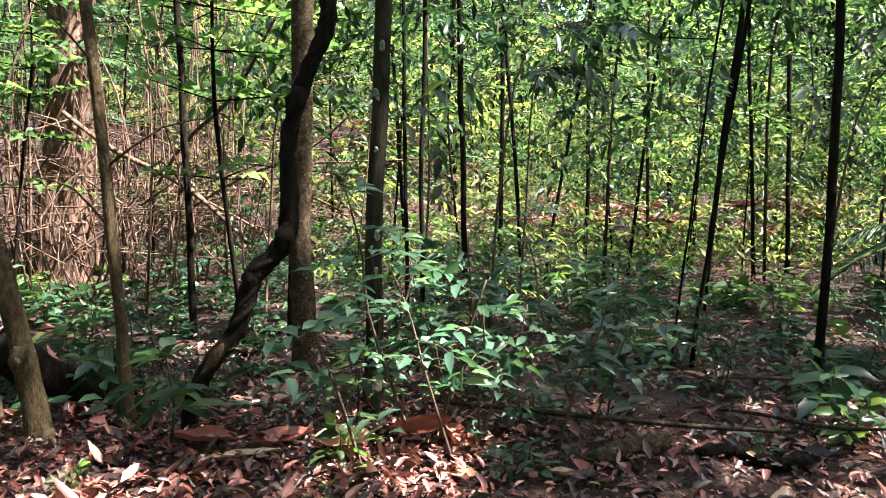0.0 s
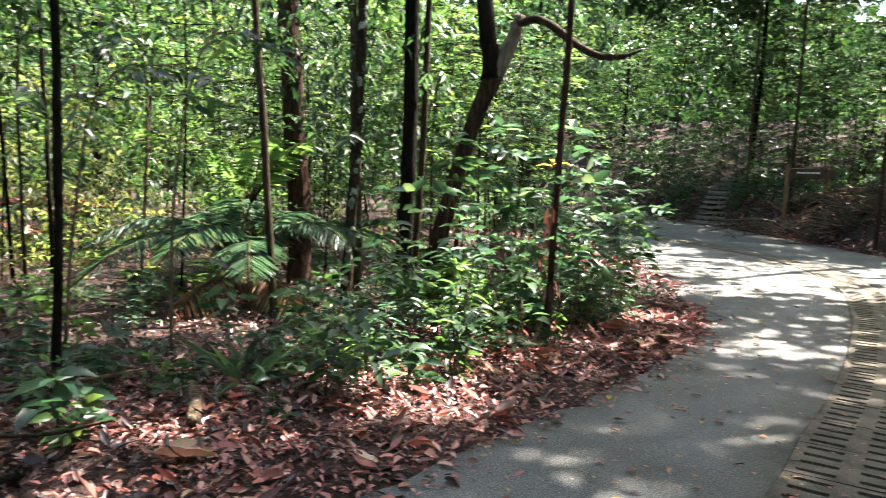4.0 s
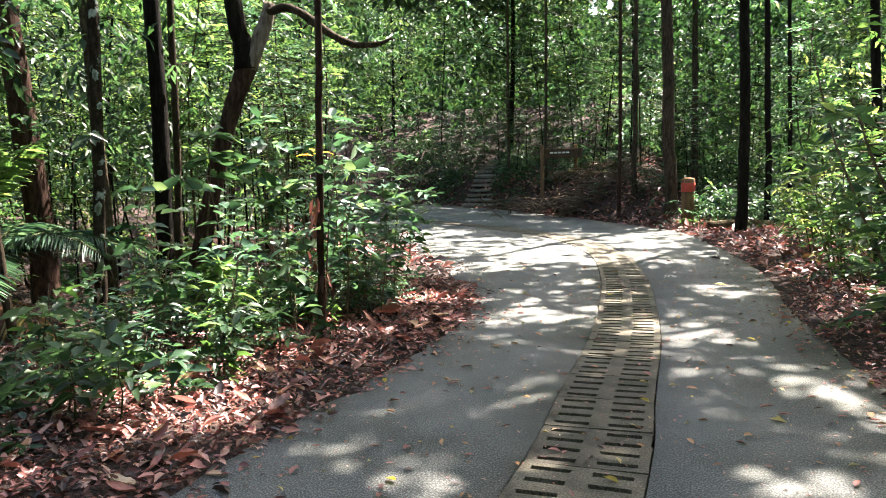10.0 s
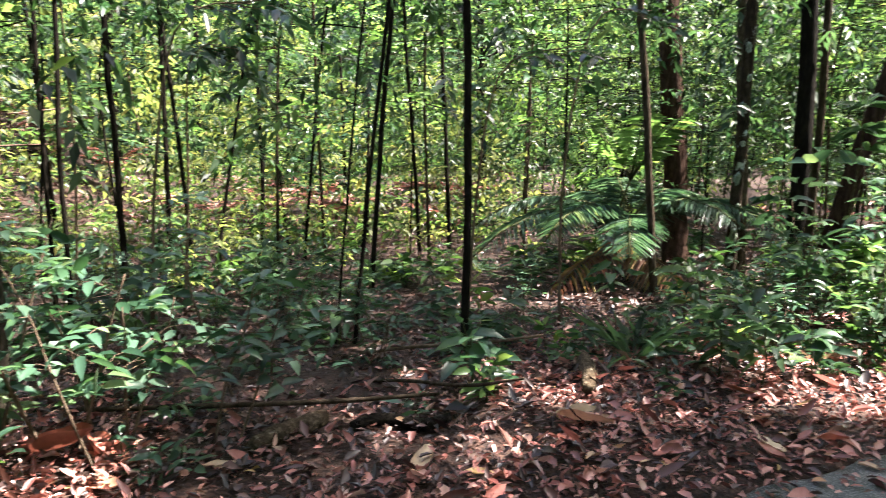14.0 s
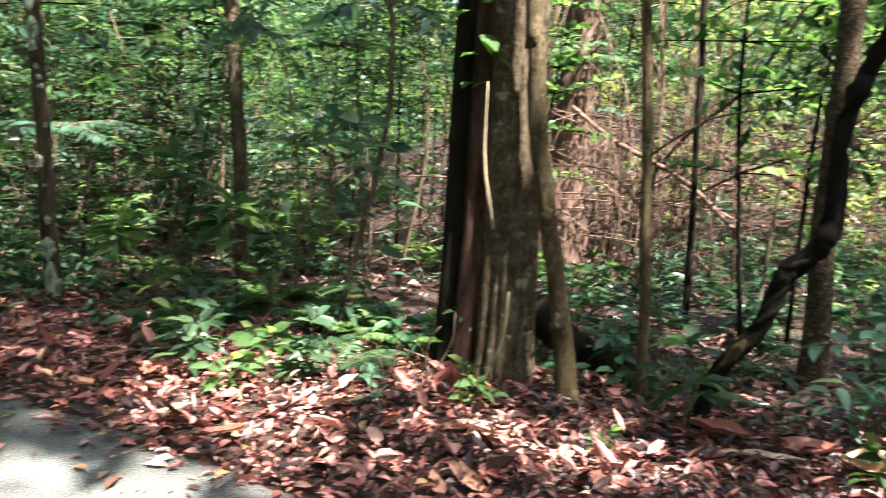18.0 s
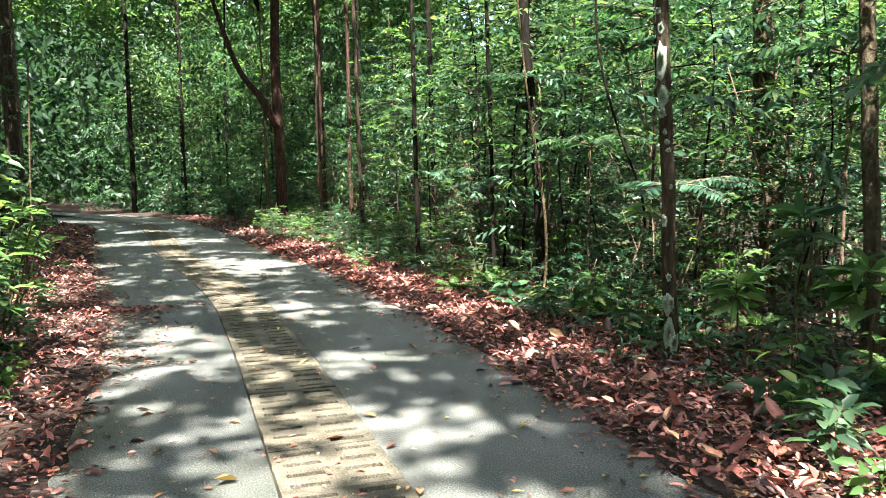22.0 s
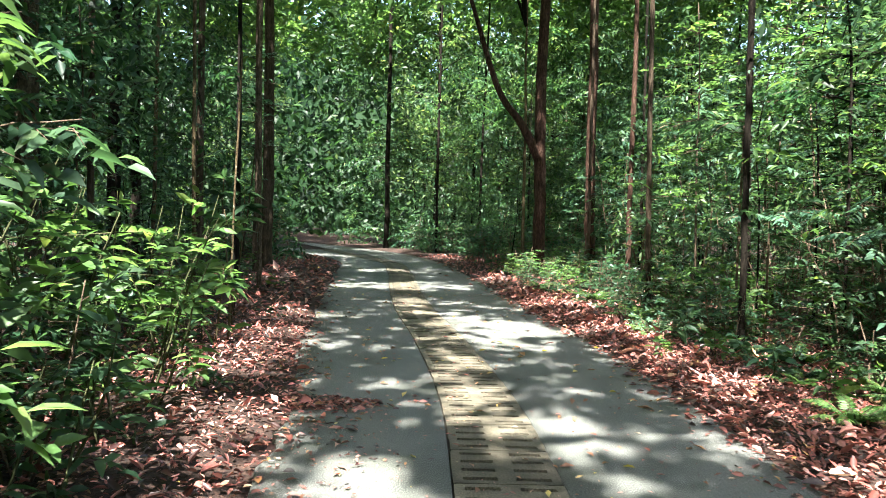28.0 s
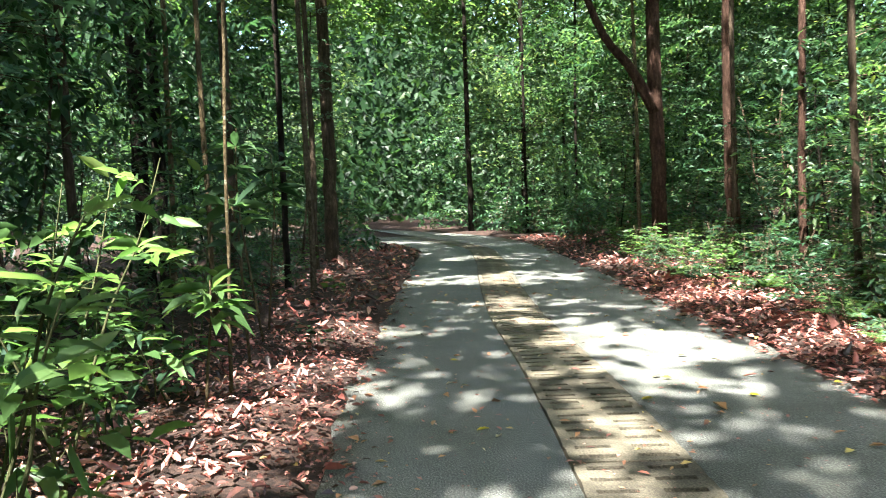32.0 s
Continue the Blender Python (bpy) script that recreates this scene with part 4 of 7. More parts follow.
def buttress_tree():
    ob = thing("buttress_tree", -3.42, -2.25, 0, "large rainforest tree with a dark cleft buttressed trunk", "tree", "trees along the road")
    rng = np.random.default_rng(12)

    def ribbed(points, radii, steps, sides, lobes, ph, deep, seed):
        """A trunk with upright ribs that run out up the stem and a grooved skin."""
        r1 = np.random.default_rng(seed)
        skin = r1.normal(0, 1, sides)
        skin = (skin + np.roll(skin, 1)) * 0.5
        cut = lambda a, u: 1 + deep * np.cos(a * lobes + ph + 0.6 * np.sin(u * 7)) * np.exp(-u * 3.0) + 0.05 * skin[None, :] * (0.7 + 0.3 * np.sin(u * 23 + a * 3))
        return tube_arrays(curve_through(points, steps), np.interp(np.linspace(0, 1, steps), np.linspace(0, 1, len(radii)), radii), sides, 0.02, r1, cut)

    part("trunk", mesh_of("trunk", *ribbed([(0.03, -0.01, -0.3), (0.03, -0.01, 0.5), (0.02, -0.02, 3.0), (-0.1, -0.06, 14)], [0.235, 0.2, 0.165, 0.16, 0.155, 0.15, 0.14, 0.12], 70, 48, 5, 0.5, 0.13, 3), [BARK_RIBBED], smooth=True), ob)
    # black bark on this part paints the deep shade of the trunk's cleft
    part("buttress", mesh_of("buttress", *ribbed([(0.06, -0.38, -0.3), (0.04, -0.35, 0.5), (0.02, -0.31, 3.0), (-0.08, -0.16, 12)], [0.17, 0.125, 0.105, 0.1, 0.09, 0.07], 50, 28, 3, 2.0, 0.14, 4), [BARK_DARK], smooth=True), ob, "buttress whose black bark stands for deep shade in the cleft")
    part("buttress", mesh_of("buttress", *ribbed([(0.17, -0.24, -0.3), (0.12, -0.21, 0.5), (0.08, -0.18, 3.0), (-0.06, -0.1, 12)], [0.14, 0.09, 0.075, 0.07, 0.06, 0.04], 44, 24, 4, 1.0, 0.2, 6), [BARK_RED], smooth=True), ob, "red-brown inner ridge of the trunk")
    for k, (yy, xx, top) in enumerate([(-0.08, 0.2, 1.9), (0.04, 0.2, 2.6), (0.12, 0.13, 1.4), (-0.01, 0.21, 1.1)]):
        tube_part("bark_rib", [(xx + 0.06, yy * 1.25, -0.15), (xx, yy, 0.35), (xx - 0.03, yy * 0.95, top * 0.6), (xx - 0.06, yy * 0.85, top)], [0.035, 0.022, 0.016, 0.006], BARK_RIBBED, ob, steps=18, sides=7, wobble=0.12, seed=40 + k)
    part("root", mesh_of("root", *tube_arrays(curve_through([(-0.1, 0.1, 0.45), (-0.3, 0.35, 0.2), (-0.55, 0.65, 0.02), (-0.8, 0.9, -0.15)], 14), np.linspace(0.12, 0.04, 14), 10, 0.06, np.random.default_rng(9)), [BARK_DARK], smooth=True), ob)
    tube_part("hanging_strip", [(0.29, -0.08, 1.75), (0.3, -0.07, 1.32), (0.27, -0.01, 0.95)], [0.004, 0.009, 0.009], STRIP, ob, "pale dry hanging strip", 10, 5)
    tube_part("hanging_strip", [(0.35, 0.14, 0.63), (0.36, 0.12, 0.36), (0.44, 0.02, 0.06)], [0.009, 0.009, 0.006], STRIP, ob, "pale dry hanging strip", 10, 5)
    for k in range(5):
        rows = [(np.array([0.15 + rng.normal(0, 0.08), -0.25 + rng.normal(0, 0.12), rng.uniform(1.75, 2.6)]), rng.normal(0, 1, 3) * [1, 1, 0.4], rng.uniform(0.1, 0.17), rng.uniform(0.06, 0.09)) for _ in range(3)]
        for row in rows:
            leaf_part("climber_leaf", [row], LEAF_BRIGHT, ob, "bright climber leaf")
    CANOPY_TREES.append((ob, np.array([-3.5, -2.3, 14.0])))
    vine = thing("slender_tree", -3.2, -1.8, 0, "yellowish leaning stem with pale lichen spots against the big tree", "tree", "trees along the road")
    tube_part("trunk", [(0.0, 0.05, -0.2), (-0.03, -0.07, 0.51), (0.0, -0.18, 1.12), (0.03, -0.25, 1.56), (0.04, -0.27, 1.95), (0.05, -0.3, 2.3), (0.0, -0.4, 6.0)], [0.07, 0.052, 0.05, 0.052, 0.048, 0.045, 0.03], BARK_PALE, vine, steps=40, sides=12, wobble=0.09)
    for k, (yy, zz, r0) in enumerate([(-0.245, 1.5, 0.05), (-0.06, 0.47, 0.046), (-0.16, 1.03, 0.044)]):
        tube_part("knot", [(0.02 - 0.01 * k, yy - 0.01, zz - 0.06), (0.025, yy, zz), (0.02, yy + 0.01, zz + 0.06)], [0.03, r0, 0.03], BARK_PALE, vine, "swollen knot", 7, 9, 0.1, 60 + k)
    tube_part("root", [(0.0, 0.04, 0.1), (0.09, 0.09, 0.02), (0.2, 0.14, -0.06)], [0.04, 0.03, 0.012], BARK_PALE, vine, steps=8, sides=7)
    dead = thing("dead_branch", -3.0, -2.5, 0.02, "bare grey dead twigs leaning on the big tree", "branch")
    for k in range(9):
        p = np.array([0.1 + rng.normal(0, 0.05), -0.25 + 0.05 * k, 0.02])
        way = unit(np.array([rng.normal(0.05, 0.12), rng.normal(0.25, 0.35), rng.uniform(0.5, 1.0)]))
        pts = [p]
        for _ in range(4):
            way = unit(way + rng.normal(0, 0.3, 3))
            pts.append(pts[-1] + way * rng.uniform(0.05, 0.15))
        tube_part("twig", pts, [0.007, 0.006, 0.005, 0.003], TWIG, dead, steps=12, sides=4)


buttress_tree()


def liana():
    ob = thing("liana", -3.32, -1.13, 0, "thick black twisting liana climbing past a tree", "vine")
    pts = [(0.03, -0.02, -0.15), (-0.02, 0.07, 0.3), (-0.04, 0.25, 0.57), (-0.06, 0.34, 0.84), (-0.08, 0.51, 1.06), (-0.1, 0.51, 1.48), (-0.1, 0.585, 1.8), (-0.1, 0.69, 2.05), (-0.11, 0.71, 2.22), (-0.2, 0.6, 2.8), (-0.5, 0.6, 6.5)]
    rad = [0.04, 0.044, 0.043, 0.052, 0.048, 0.038, 0.04, 0.042, 0.04, 0.036, 0.02]
    tube_part("stem", pts, rad, BARK_DARK, ob, steps=90, sides=14, wobble=0.16)
    line = curve_through(pts, 120)
    u = np.linspace(0, 1, 120)
    for k, (turns, r0) in enumerate([(9, 0.017), (6.5, 0.012)]):
        a = u * turns * 2 * np.pi + 2.2 * k
        rr = np.interp(u, np.linspace(0, 1, len(rad)), rad) * 0.92
        strand = line + np.stack([np.cos(a), np.sin(a), 0.2 * np.sin(a)], -1) * rr[:, None]
        part("strand", mesh_of("strand", *tube_arrays(strand, r0, 7, 0.15, np.random.default_rng(15 + k)), [BARK_DARK], smooth=True), ob)
    tube_part("scar", [(0.015, 0.08, 0.33), (0.0, 0.16, 0.45), (-0.02, 0.22, 0.53)], [0.012, 0.03, 0.01], BARK_PALE, ob, "pale worn patch of bark", 10, 8, 0.15)
    for k, (yy, zz) in enumerate([(0.33, 0.83), (0.5, 1.05), (0.56, 1.72)]):
        tube_part("knot", [(-0.03, yy - 0.03, zz - 0.07), (-0.05, yy, zz), (-0.06, yy + 0.02, zz + 0.07)], [0.025, 0.056, 0.025], BARK_DARK, ob, "", 8, 10, 0.15, 70 + k)


liana()


def leaning_tree():
    ob = thing("leaning_tree", -4.8, 7.41, 0, "dark leaning forked tree with a broken pale scar", "tree", "trees along the road")
    tube_part("trunk", [(-0.05, -0.05, -0.3), (0.02, 0.01, 0.31), (0.13, 0.1, 0.93), (0.21, 0.16, 1.37), (0.37, 0.27, 2.12), (0.56, 0.4, 2.75)], [0.15, 0.115, 0.1, 0.095, 0.095, 0.11], BARK_RED, ob, steps=30, sides=14, wobble=0.07)
    tube_part("limb", [(0.54, 0.39, 2.7), (0.52, 0.38, 3.0), (0.45, 0.34, 3.4), (0.2, 0.3, 6.0), (0.0, 0.3, 11.0)], [0.13, 0.11, 0.1, 0.08, 0.04], BARK_DARK, ob, steps=24, sides=10)
    tube_part("limb", [(0.56, 0.4, 2.72), (0.66, 0.47, 3.0), (0.74, 0.53, 3.25), (0.78, 0.55, 3.45)], [0.11, 0.09, 0.08, 0.06], bark_material("pale_scar", (0.07, 0.052, 0.04), (0.17, 0.135, 0.11), (0.3, 0.26, 0.22)), ob, "pale scarred limb", 12, 10)
    tube_part("branch", [(0.76, 0.54, 3.35), (1.2, 0.33, 3.3), (1.6, 0.45, 3.02), (1.83, 0.56, 2.91), (2.05, 0.66, 2.92), (2.2, 0.72, 2.98)], [0.05, 0.046, 0.04, 0.036, 0.03, 0.012], BARK_BROWN, ob, "broken sagging branch", 28, 8, 0.16)
    CANOPY_TREES.append((ob, np.array([-4.8, 7.7, 11.0])))


leaning_tree()


def forest_palm():
    stem, fr = frond_meshes("palm", 150, 12, 2.1, 0.42, 0.075, 46, LEAF_GREY, STEM_GREEN, 0.65, 0.75, 1.15)
    ob = thing("palm", -5.95, 5.7, 0, "low forest palm with arching grey-green fronds", "palm")
    part("stem", stem, ob)
    part("foliage", fr, ob)
    stem, fr = frond_meshes("palm_young", 151, 7, 1.3, 0.34, 0.12, 20, LEAF_BRIGHT, STEM_GREEN, 1.15, 1.5, 0.55)
    part("young_stem", stem, ob)
    part("young_foliage", fr, ob, "bright yellow-green young fronds")
    stem, fr = frond_meshes("palm_dead", 152, 3, 1.5, 0.3, 0.1, 26, ROAD_LEAF, TWIG, 0.3, 0.35, 1.0, 0.9)
    part("dead_stem", stem, ob)
    part("dead_foliage", fr, ob, "drooping orange-brown dead fronds")


forest_palm()


def signpost():
    x, y = -4.43, 24.6
    ob = thing("signpost", x, y, float(land(x, y)), "dark wooden trail sign on two posts on the bank", "sign")
    for dx in (0.0, 1.05):
        bm = bmesh.new()
        bmesh.ops.create_cube(bm, size=1.0, matrix=Matrix.Translation((dx, 0.2 * dx, 0.9)) @ Matrix.Diagonal((0.11, 0.11, 2.3, 1)))
        bmesh.ops.bevel(bm, geom=bm.edges[:], offset=0.012, segments=1, affect="EDGES")
        me = bpy.data.meshes.new("post")
        bm.to_mesh(me)
        bm.free()
        me.materials.append(POST_WOOD)
        part("post", me, ob)
    bm = bmesh.new()
    bmesh.ops.create_cube(bm, size=1.0, matrix=Matrix.Translation((0.65, 0.06, 1.78)) @ Matrix.Diagonal((1.3, 0.05, 0.3, 1)))
    bmesh.ops.bevel(bm, geom=bm.edges[:], offset=0.012, segments=1, affect="EDGES")
    me = bpy.data.meshes.new("board")
    bm.to_mesh(me)
    bm.free()
    me.materials.append(SIGN_WOOD)
    board = part("board", me, ob, "dark brown sign board")
    for i in range(5):
        bm = bmesh.new()
        bmesh.ops.create_cube(bm, size=1.0, matrix=Matrix.Translation((0.3 + 0.13 * i, 0.033, 1.8)) @ Matrix.Diagonal((0.1, 0.006, 0.05, 1)))
        me = bpy.data.meshes.new("lettering")
        bm.to_mesh(me)
        bm.free()
        me.materials.append(LETTER)
        part("lettering", me, board)


signpost()


def bollard():
    x, y = 0.22, 19.1
    ob = thing("bollard", x, y, float(land(x, y)), "short round wooden bollard with a red band", "bollard", scale=1.2)
    prof = [(0.0, 0.13), (0.62, 0.128), (0.635, 0.12), (0.65, 0.128), (0.9, 0.128), (0.93, 0.11), (0.94, 0.04)]
    v, t = tube_arrays([(0, 0, z) for z, _ in prof], [r for _, r in prof], 20)
    part("post", mesh_of("post", v, t, [POST_WOOD], smooth=False), ob)
    part("band", mesh_of("band", *tube_arrays([(0, 0, 0.66), (0, 0, 0.67), (0, 0, 0.83), (0, 0, 0.84)], [0.129, 0.134, 0.134, 0.129], 20), [RED_PAINT]), ob, "faded red painted band")


bollard()


def trail_steps():
    eye = np.array([0.698, 0.411])
    far = np.array([-7.25, 26.9])
    way = (far - eye) / np.linalg.norm(far - eye)
    sd = np.array([way[1], -way[0]])
    ob = thing("trail_steps", far[0], far[1], 0, "worn stone and timber steps climbing the bank", "steps", kind="structure")
    for i in range(9):
        bm = bmesh.new()
        w = 1.25 - 0.03 * i
        bmesh.ops.create_cube(bm, size=1.0, matrix=Matrix.Diagonal((w, 0.47, 0.11, 1)))
        bmesh.ops.bevel(bm, geom=bm.edges[:], offset=0.03, segments=2, affect="EDGES")
        rng = np.random.default_rng(i)
        for vv in bm.verts:
            vv.co += Vector(rng.normal(0, 0.012, 3))
        me = bpy.data.meshes.new("step")
        bm.to_mesh(me)
        bm.free()
        me.materials.append(STONE)
        c = way * (0.2 + 0.42 * i) + sd * (0.06 * i)
        part("step", me, ob, m=pose(c[0], c[1], 0.5 + 0.18 * i, 0, 0, math.degrees(math.atan2(way[1], way[0])) - 90))


trail_steps()


def log(x, y, z, length, r, rz, mat, label, tilt=0.0, seed=0, name="log"):
    ob = thing(name, x, y, z, label, "log", rz=rz)
    rng = np.random.default_rng(seed)
    h = length / 2
    tube_part("wood", [(-h, 0, 0), (-h * 0.4, rng.normal(0, 0.03), tilt * 0.3), (h * 0.4, rng.normal(0, 0.03), tilt * 0.6), (h, 0, tilt)], [r * 0.8, r, r * 0.95, r * 0.6], mat, ob, steps=16, sides=10, wobble=0.12, seed=seed)
    return ob


log(-3.12, 2.95, 0.1, 0.75, 0.055, -35, BARK_PEEL, "short pale grey rotten log in the leaf litter", seed=1)
log(-2.95, 1.05, 0.08, 0.5, 0.055, -60, BARK_PEEL, "mouldering grey log end among dry leaves", seed=2)
log(-2.85, 1.6, 0.08, 0.5, 0.034, 80, BARK_DARK, "dark wet piece of dead wood", seed=3)
log(-3.25, 0.95, 0.09, 1.9, 0.014, 62, BARK_BROWN, "long bent fallen branch on the forest floor", 0.12, 4, "fallen_branch")
log(-3.0, 1.9, 0.09, 1.1, 0.01, 20, BARK_BROWN, "thin fallen branch on the forest floor", 0.25, 5, "fallen_branch")
log(-3.7, 2.3, 0.1, 1.2, 0.012, 50, TWIG, "thin dead branch among the saplings", 0.2, 6, "fallen_branch")
log(1.35, 18.2, float(land(1.35, 18.2)) + 0.12, 1.5, 0.13, 25, BARK_PALE, "pale cut log beside the bollard", seed=7)
log(-3.0, 25.0, float(land(-3.0, 25.0)) + 0.12, 2.2, 0.2, 8, BARK_PALE, "pale fallen trunk lying on the bank", seed=8)
log(-6.3, -1.7, 1.2, 2.2, 0.018, 40, DRY_VINE, "slanting dead branch in the vines", 1.3, 9, "fallen_branch")
log(-6.9, -2.4, 1.9, 2.4, 0.026, 60, DRY_VINE, "slanting dead branch in the vines", -1.2, 10, "fallen_branch")
log(-6.6, -1.2, 1.0, 1.6, 0.014, 75, DRY_VINE, "slanting dead branch in the vines", 0.9, 11, "fallen_branch")


def curled_leaf(x, y, length, width, rz, mat, label, curl=0.5, z=0.05, roll=0.6, seed=0):
    """A large dry leaf, curled up at its edges, with a raised midrib and wavy rim."""
    rng = np.random.default_rng(seed)
    nu, nv = 11, 7
    u, v = np.meshgrid(np.linspace(0, 1, nu), np.linspace(-1, 1, nv), indexing="ij")
    w = width / 2 * np.sin(np.pi * np.clip(u * 0.96 + 0.02, 0, 1)) ** 0.7
    wave = 0.12 * np.sin(u * 9 + v * 2 + seed) * abs(v)
    px = (u - 0.5) * length
    py = np.sin(v * roll * 1.5) / (roll * 1.5) * w
    pz = (1 - np.cos(v * roll * 1.5)) / (roll * 1.5) * w + curl * length * 0.35 * (u - 0.5) ** 2 + wave * width * 0.25 + rng.normal(0, 0.003, u.shape)
    g = np.stack([px, py, pz], -1).reshape(-1, 3)
    i = (np.arange(nu - 1)[:, None] * nv + np.arange(nv - 1)[None]).ravel()
    t = np.concatenate([np.stack([i, i + nv, i + nv + 1], -1), np.stack([i, i + nv + 1, i + 1], -1)])
    ob = tagged(new("dry_leaf", mesh_of("dry_leaf", g, t, [mat], smooth=True)), label, "dry leaf", "large dry leaves on the verge")
    ob.matrix_basis = pose(x, y, z + float(land(x, y)), rng.normal(0, 14), rng.normal(0, 10), rz)
    return ob


curled_leaf(-2.44, 2.43, 0.3, 0.2, 35, PINK_LEAF, "large pinkish tan dry leaf lying on the litter", 0.3, 0.09, seed=1)
curled_leaf(-2.56, 2.52, 0.3, 0.14, 60, PALE_LEAF, "large tan dry leaf beneath a pink one", 0.2, 0.06, seed=2)
curled_leaf(-3.0, -0.32, 0.3, 0.24, 80, PALE_LEAF, "big cream dry leaf, torn and curled", 1.2, 0.1, 0.9, 3)
curled_leaf(-3.14, 0.06, 0.36, 0.24, 60, RED_LEAF, "big red-brown dry leaf curled into a bowl", 1.4, 0.1, 1.1, 4)
curled_leaf(-3.08, 0.24, 0.3, 0.2, 20, RED_LEAF, "big red-brown dry leaf", 1.0, 0.07, 0.8, 5)
curled_leaf(-2.95, -0.8, 0.4, 0.09, 95, PALE_LEAF, "long tan dry leaf", 0.4, 0.07, 0.5, 6)
curled_leaf(-3.1, -1.0, 0.34, 0.2, 70, RED_LEAF, "big dark red dry leaf", 0.7, 0.09, 0.7, 7)
curled_leaf(-3.12, -0.62, 0.32, 0.16, 100, RED_LEAF, "big dark red dry leaf", 0.7, 0.08, 0.7, 8)
curled_leaf(-2.58, -1.35, 0.22, 0.13, 110, PINK_LEAF, "pinkish dry leaf on the verge", 0.5, 0.06, seed=9)
curled_leaf(-2.5, -2.0, 0.24, 0.14, 100, PINK_LEAF, "pinkish dry leaf on the verge", 0.6, 0.06, seed=10)
curled_leaf(-2.94, -2.36, 0.17, 0.07, 10, RED_LEAF, "orange-red dry leaf standing upright", 0.4, 0.13, 0.6, 11).matrix_basis = pose(-2.94, -2.36, 0.13, 0, -80, 20)
curled_leaf(-2.38, -2.75, 0.3, 0.12, 130, PINK_LEAF, "long pinkish dry leaf on the verge", 0.5, 0.06, seed=12)
curled_leaf(-2.2, -3.9, 0.22, 0.12, 40, RED_LEAF, "red-brown dry leaf on the verge", 0.5, 0.06, seed=13)
curled_leaf(-2.46, 3.6, 0.24, 0.13, 30, RED_LEAF, "red-brown dry leaf on the verge", 0.6, 0.06, seed=14)
curled_leaf(-2.75, 4.6, 0.42, 0.17, 75, PALE_LEAF, "long tan dry leaf arched over the litter", 1.2, 0.06, 0.9, 15)
curled_leaf(-2.3, 4.95, 0.18, 0.1, 5, PALE_LEAF, "pale dry leaf curled on edge", 1.2, 0.08, 0.9, 16)
curled_leaf(-2.05, 5.4, 0.3, 0.1, 140, PINK_LEAF, "pinkish dry leaf on the verge", 0.4, 0.06, seed=17)
curled_leaf(-2.35, 7.3, 0.3, 0.22, 20, RED_LEAF, "big red dry leaf standing in the litter", 1.0, 0.1, 0.9, 18)
rng = np.random.default_rng(404)
for k in range(130):
    yy = rng.uniform(-4.5, 9.5) if k % 4 else rng.uniform(-14, -4.5)
    edge = float(road_edges(yy)[0])
    xx = edge - 0.1 - abs(rng.normal(0.4, 0.4))
    curled_leaf(xx, yy, rng.uniform(0.12, 0.27), rng.uniform(0.06, 0.13), rng.uniform(0, 360), (RED_LEAF, LITTER, PINK_LEAF, LITTER, ROTTEN, PALE_LEAF, RED_LEAF)[k % 7], "dry fallen leaf curled on the verge", rng.uniform(0.3, 1.1), 0.06, rng.uniform(0.4, 0.9), 20 + k)


def road_leaves():
    """Small leaves lying loose on the asphalt and drain."""
    rng = np.random.default_rng(55)
    kinds = []
    for i in range(10):
        ln = rng.uniform(0.04, 0.095)
        v, t = leaf_arrays(np.array([[-ln / 2, 0, 0.004]]), np.array([[1, 0, 0.08]]), np.array([[0.1, 0.1, 1.0]]), ln, ln * rng.uniform(0.3, 0.55), -0.05, 0.3, 3)
        kinds.append(mesh_of("fallen_leaf", v, t, [(ROAD_LEAF, LITTER, LITTER, LEAF_YELLOW, ROAD_LEAF, RED_LEAF, LITTER, PALE_LEAF, ROAD_LEAF, LITTER)[i]]))
    n = 0
    while n < 290:
        x, y = rng.uniform(-1.6, 1.9), rng.choice([rng.uniform(2.0, 10), rng.uniform(-14, -1.5)])
        lo, hi = road_edges(y)
        e = min(x - lo, hi - x)
        if e < 0.03 or rng.uniform() > 0.25 + 0.75 * math.exp(-e / 0.5):
            continue
        ob = tagged(new("fallen_leaf", kinds[n % 10]), "small dry leaf lying on the asphalt", "leaf", "fallen leaves on the road")
        ob.matrix_basis = pose(x, y, float(land(x, y)) + 0.006, 0, 0, rng.uniform(0, 360))
        n += 1


road_leaves()


def crumbs():
    """Bits of leaf and twig too small to count on the asphalt."""
    rng = np.random.default_rng(56)
    n = 9000
    y = np.where(rng.uniform(0, 1, n) < 0.5, rng.uniform(1.5, 13, n), rng.uniform(-20, -1.5, n))
    lo, hi = road_edges(y)
    u = rng.beta(0.55, 0.55, n)
    pos = np.stack([lo + (hi - lo) * u, y, land(lo + (hi - lo) * u, y) + 0.006], -1)
    a = rng.uniform(0, 6.28, n)
    ln = rng.lognormal(math.log(0.02), 0.5, n)
    v, t = leaf_arrays(pos, np.stack([np.cos(a), np.sin(a), 0 * a], -1), np.tile([0.05, 0.05, 1.0], (n, 1)), ln, ln * rng.uniform(0.15, 0.5, n), -0.05, 0.3, 1)
    tagged(new("leaf_crumbs", mesh_of("leaf_crumbs", v, t, [LITTER])), "small bits of dry leaf strewn over the asphalt", "leaf litter", kind="stuff")


crumbs()


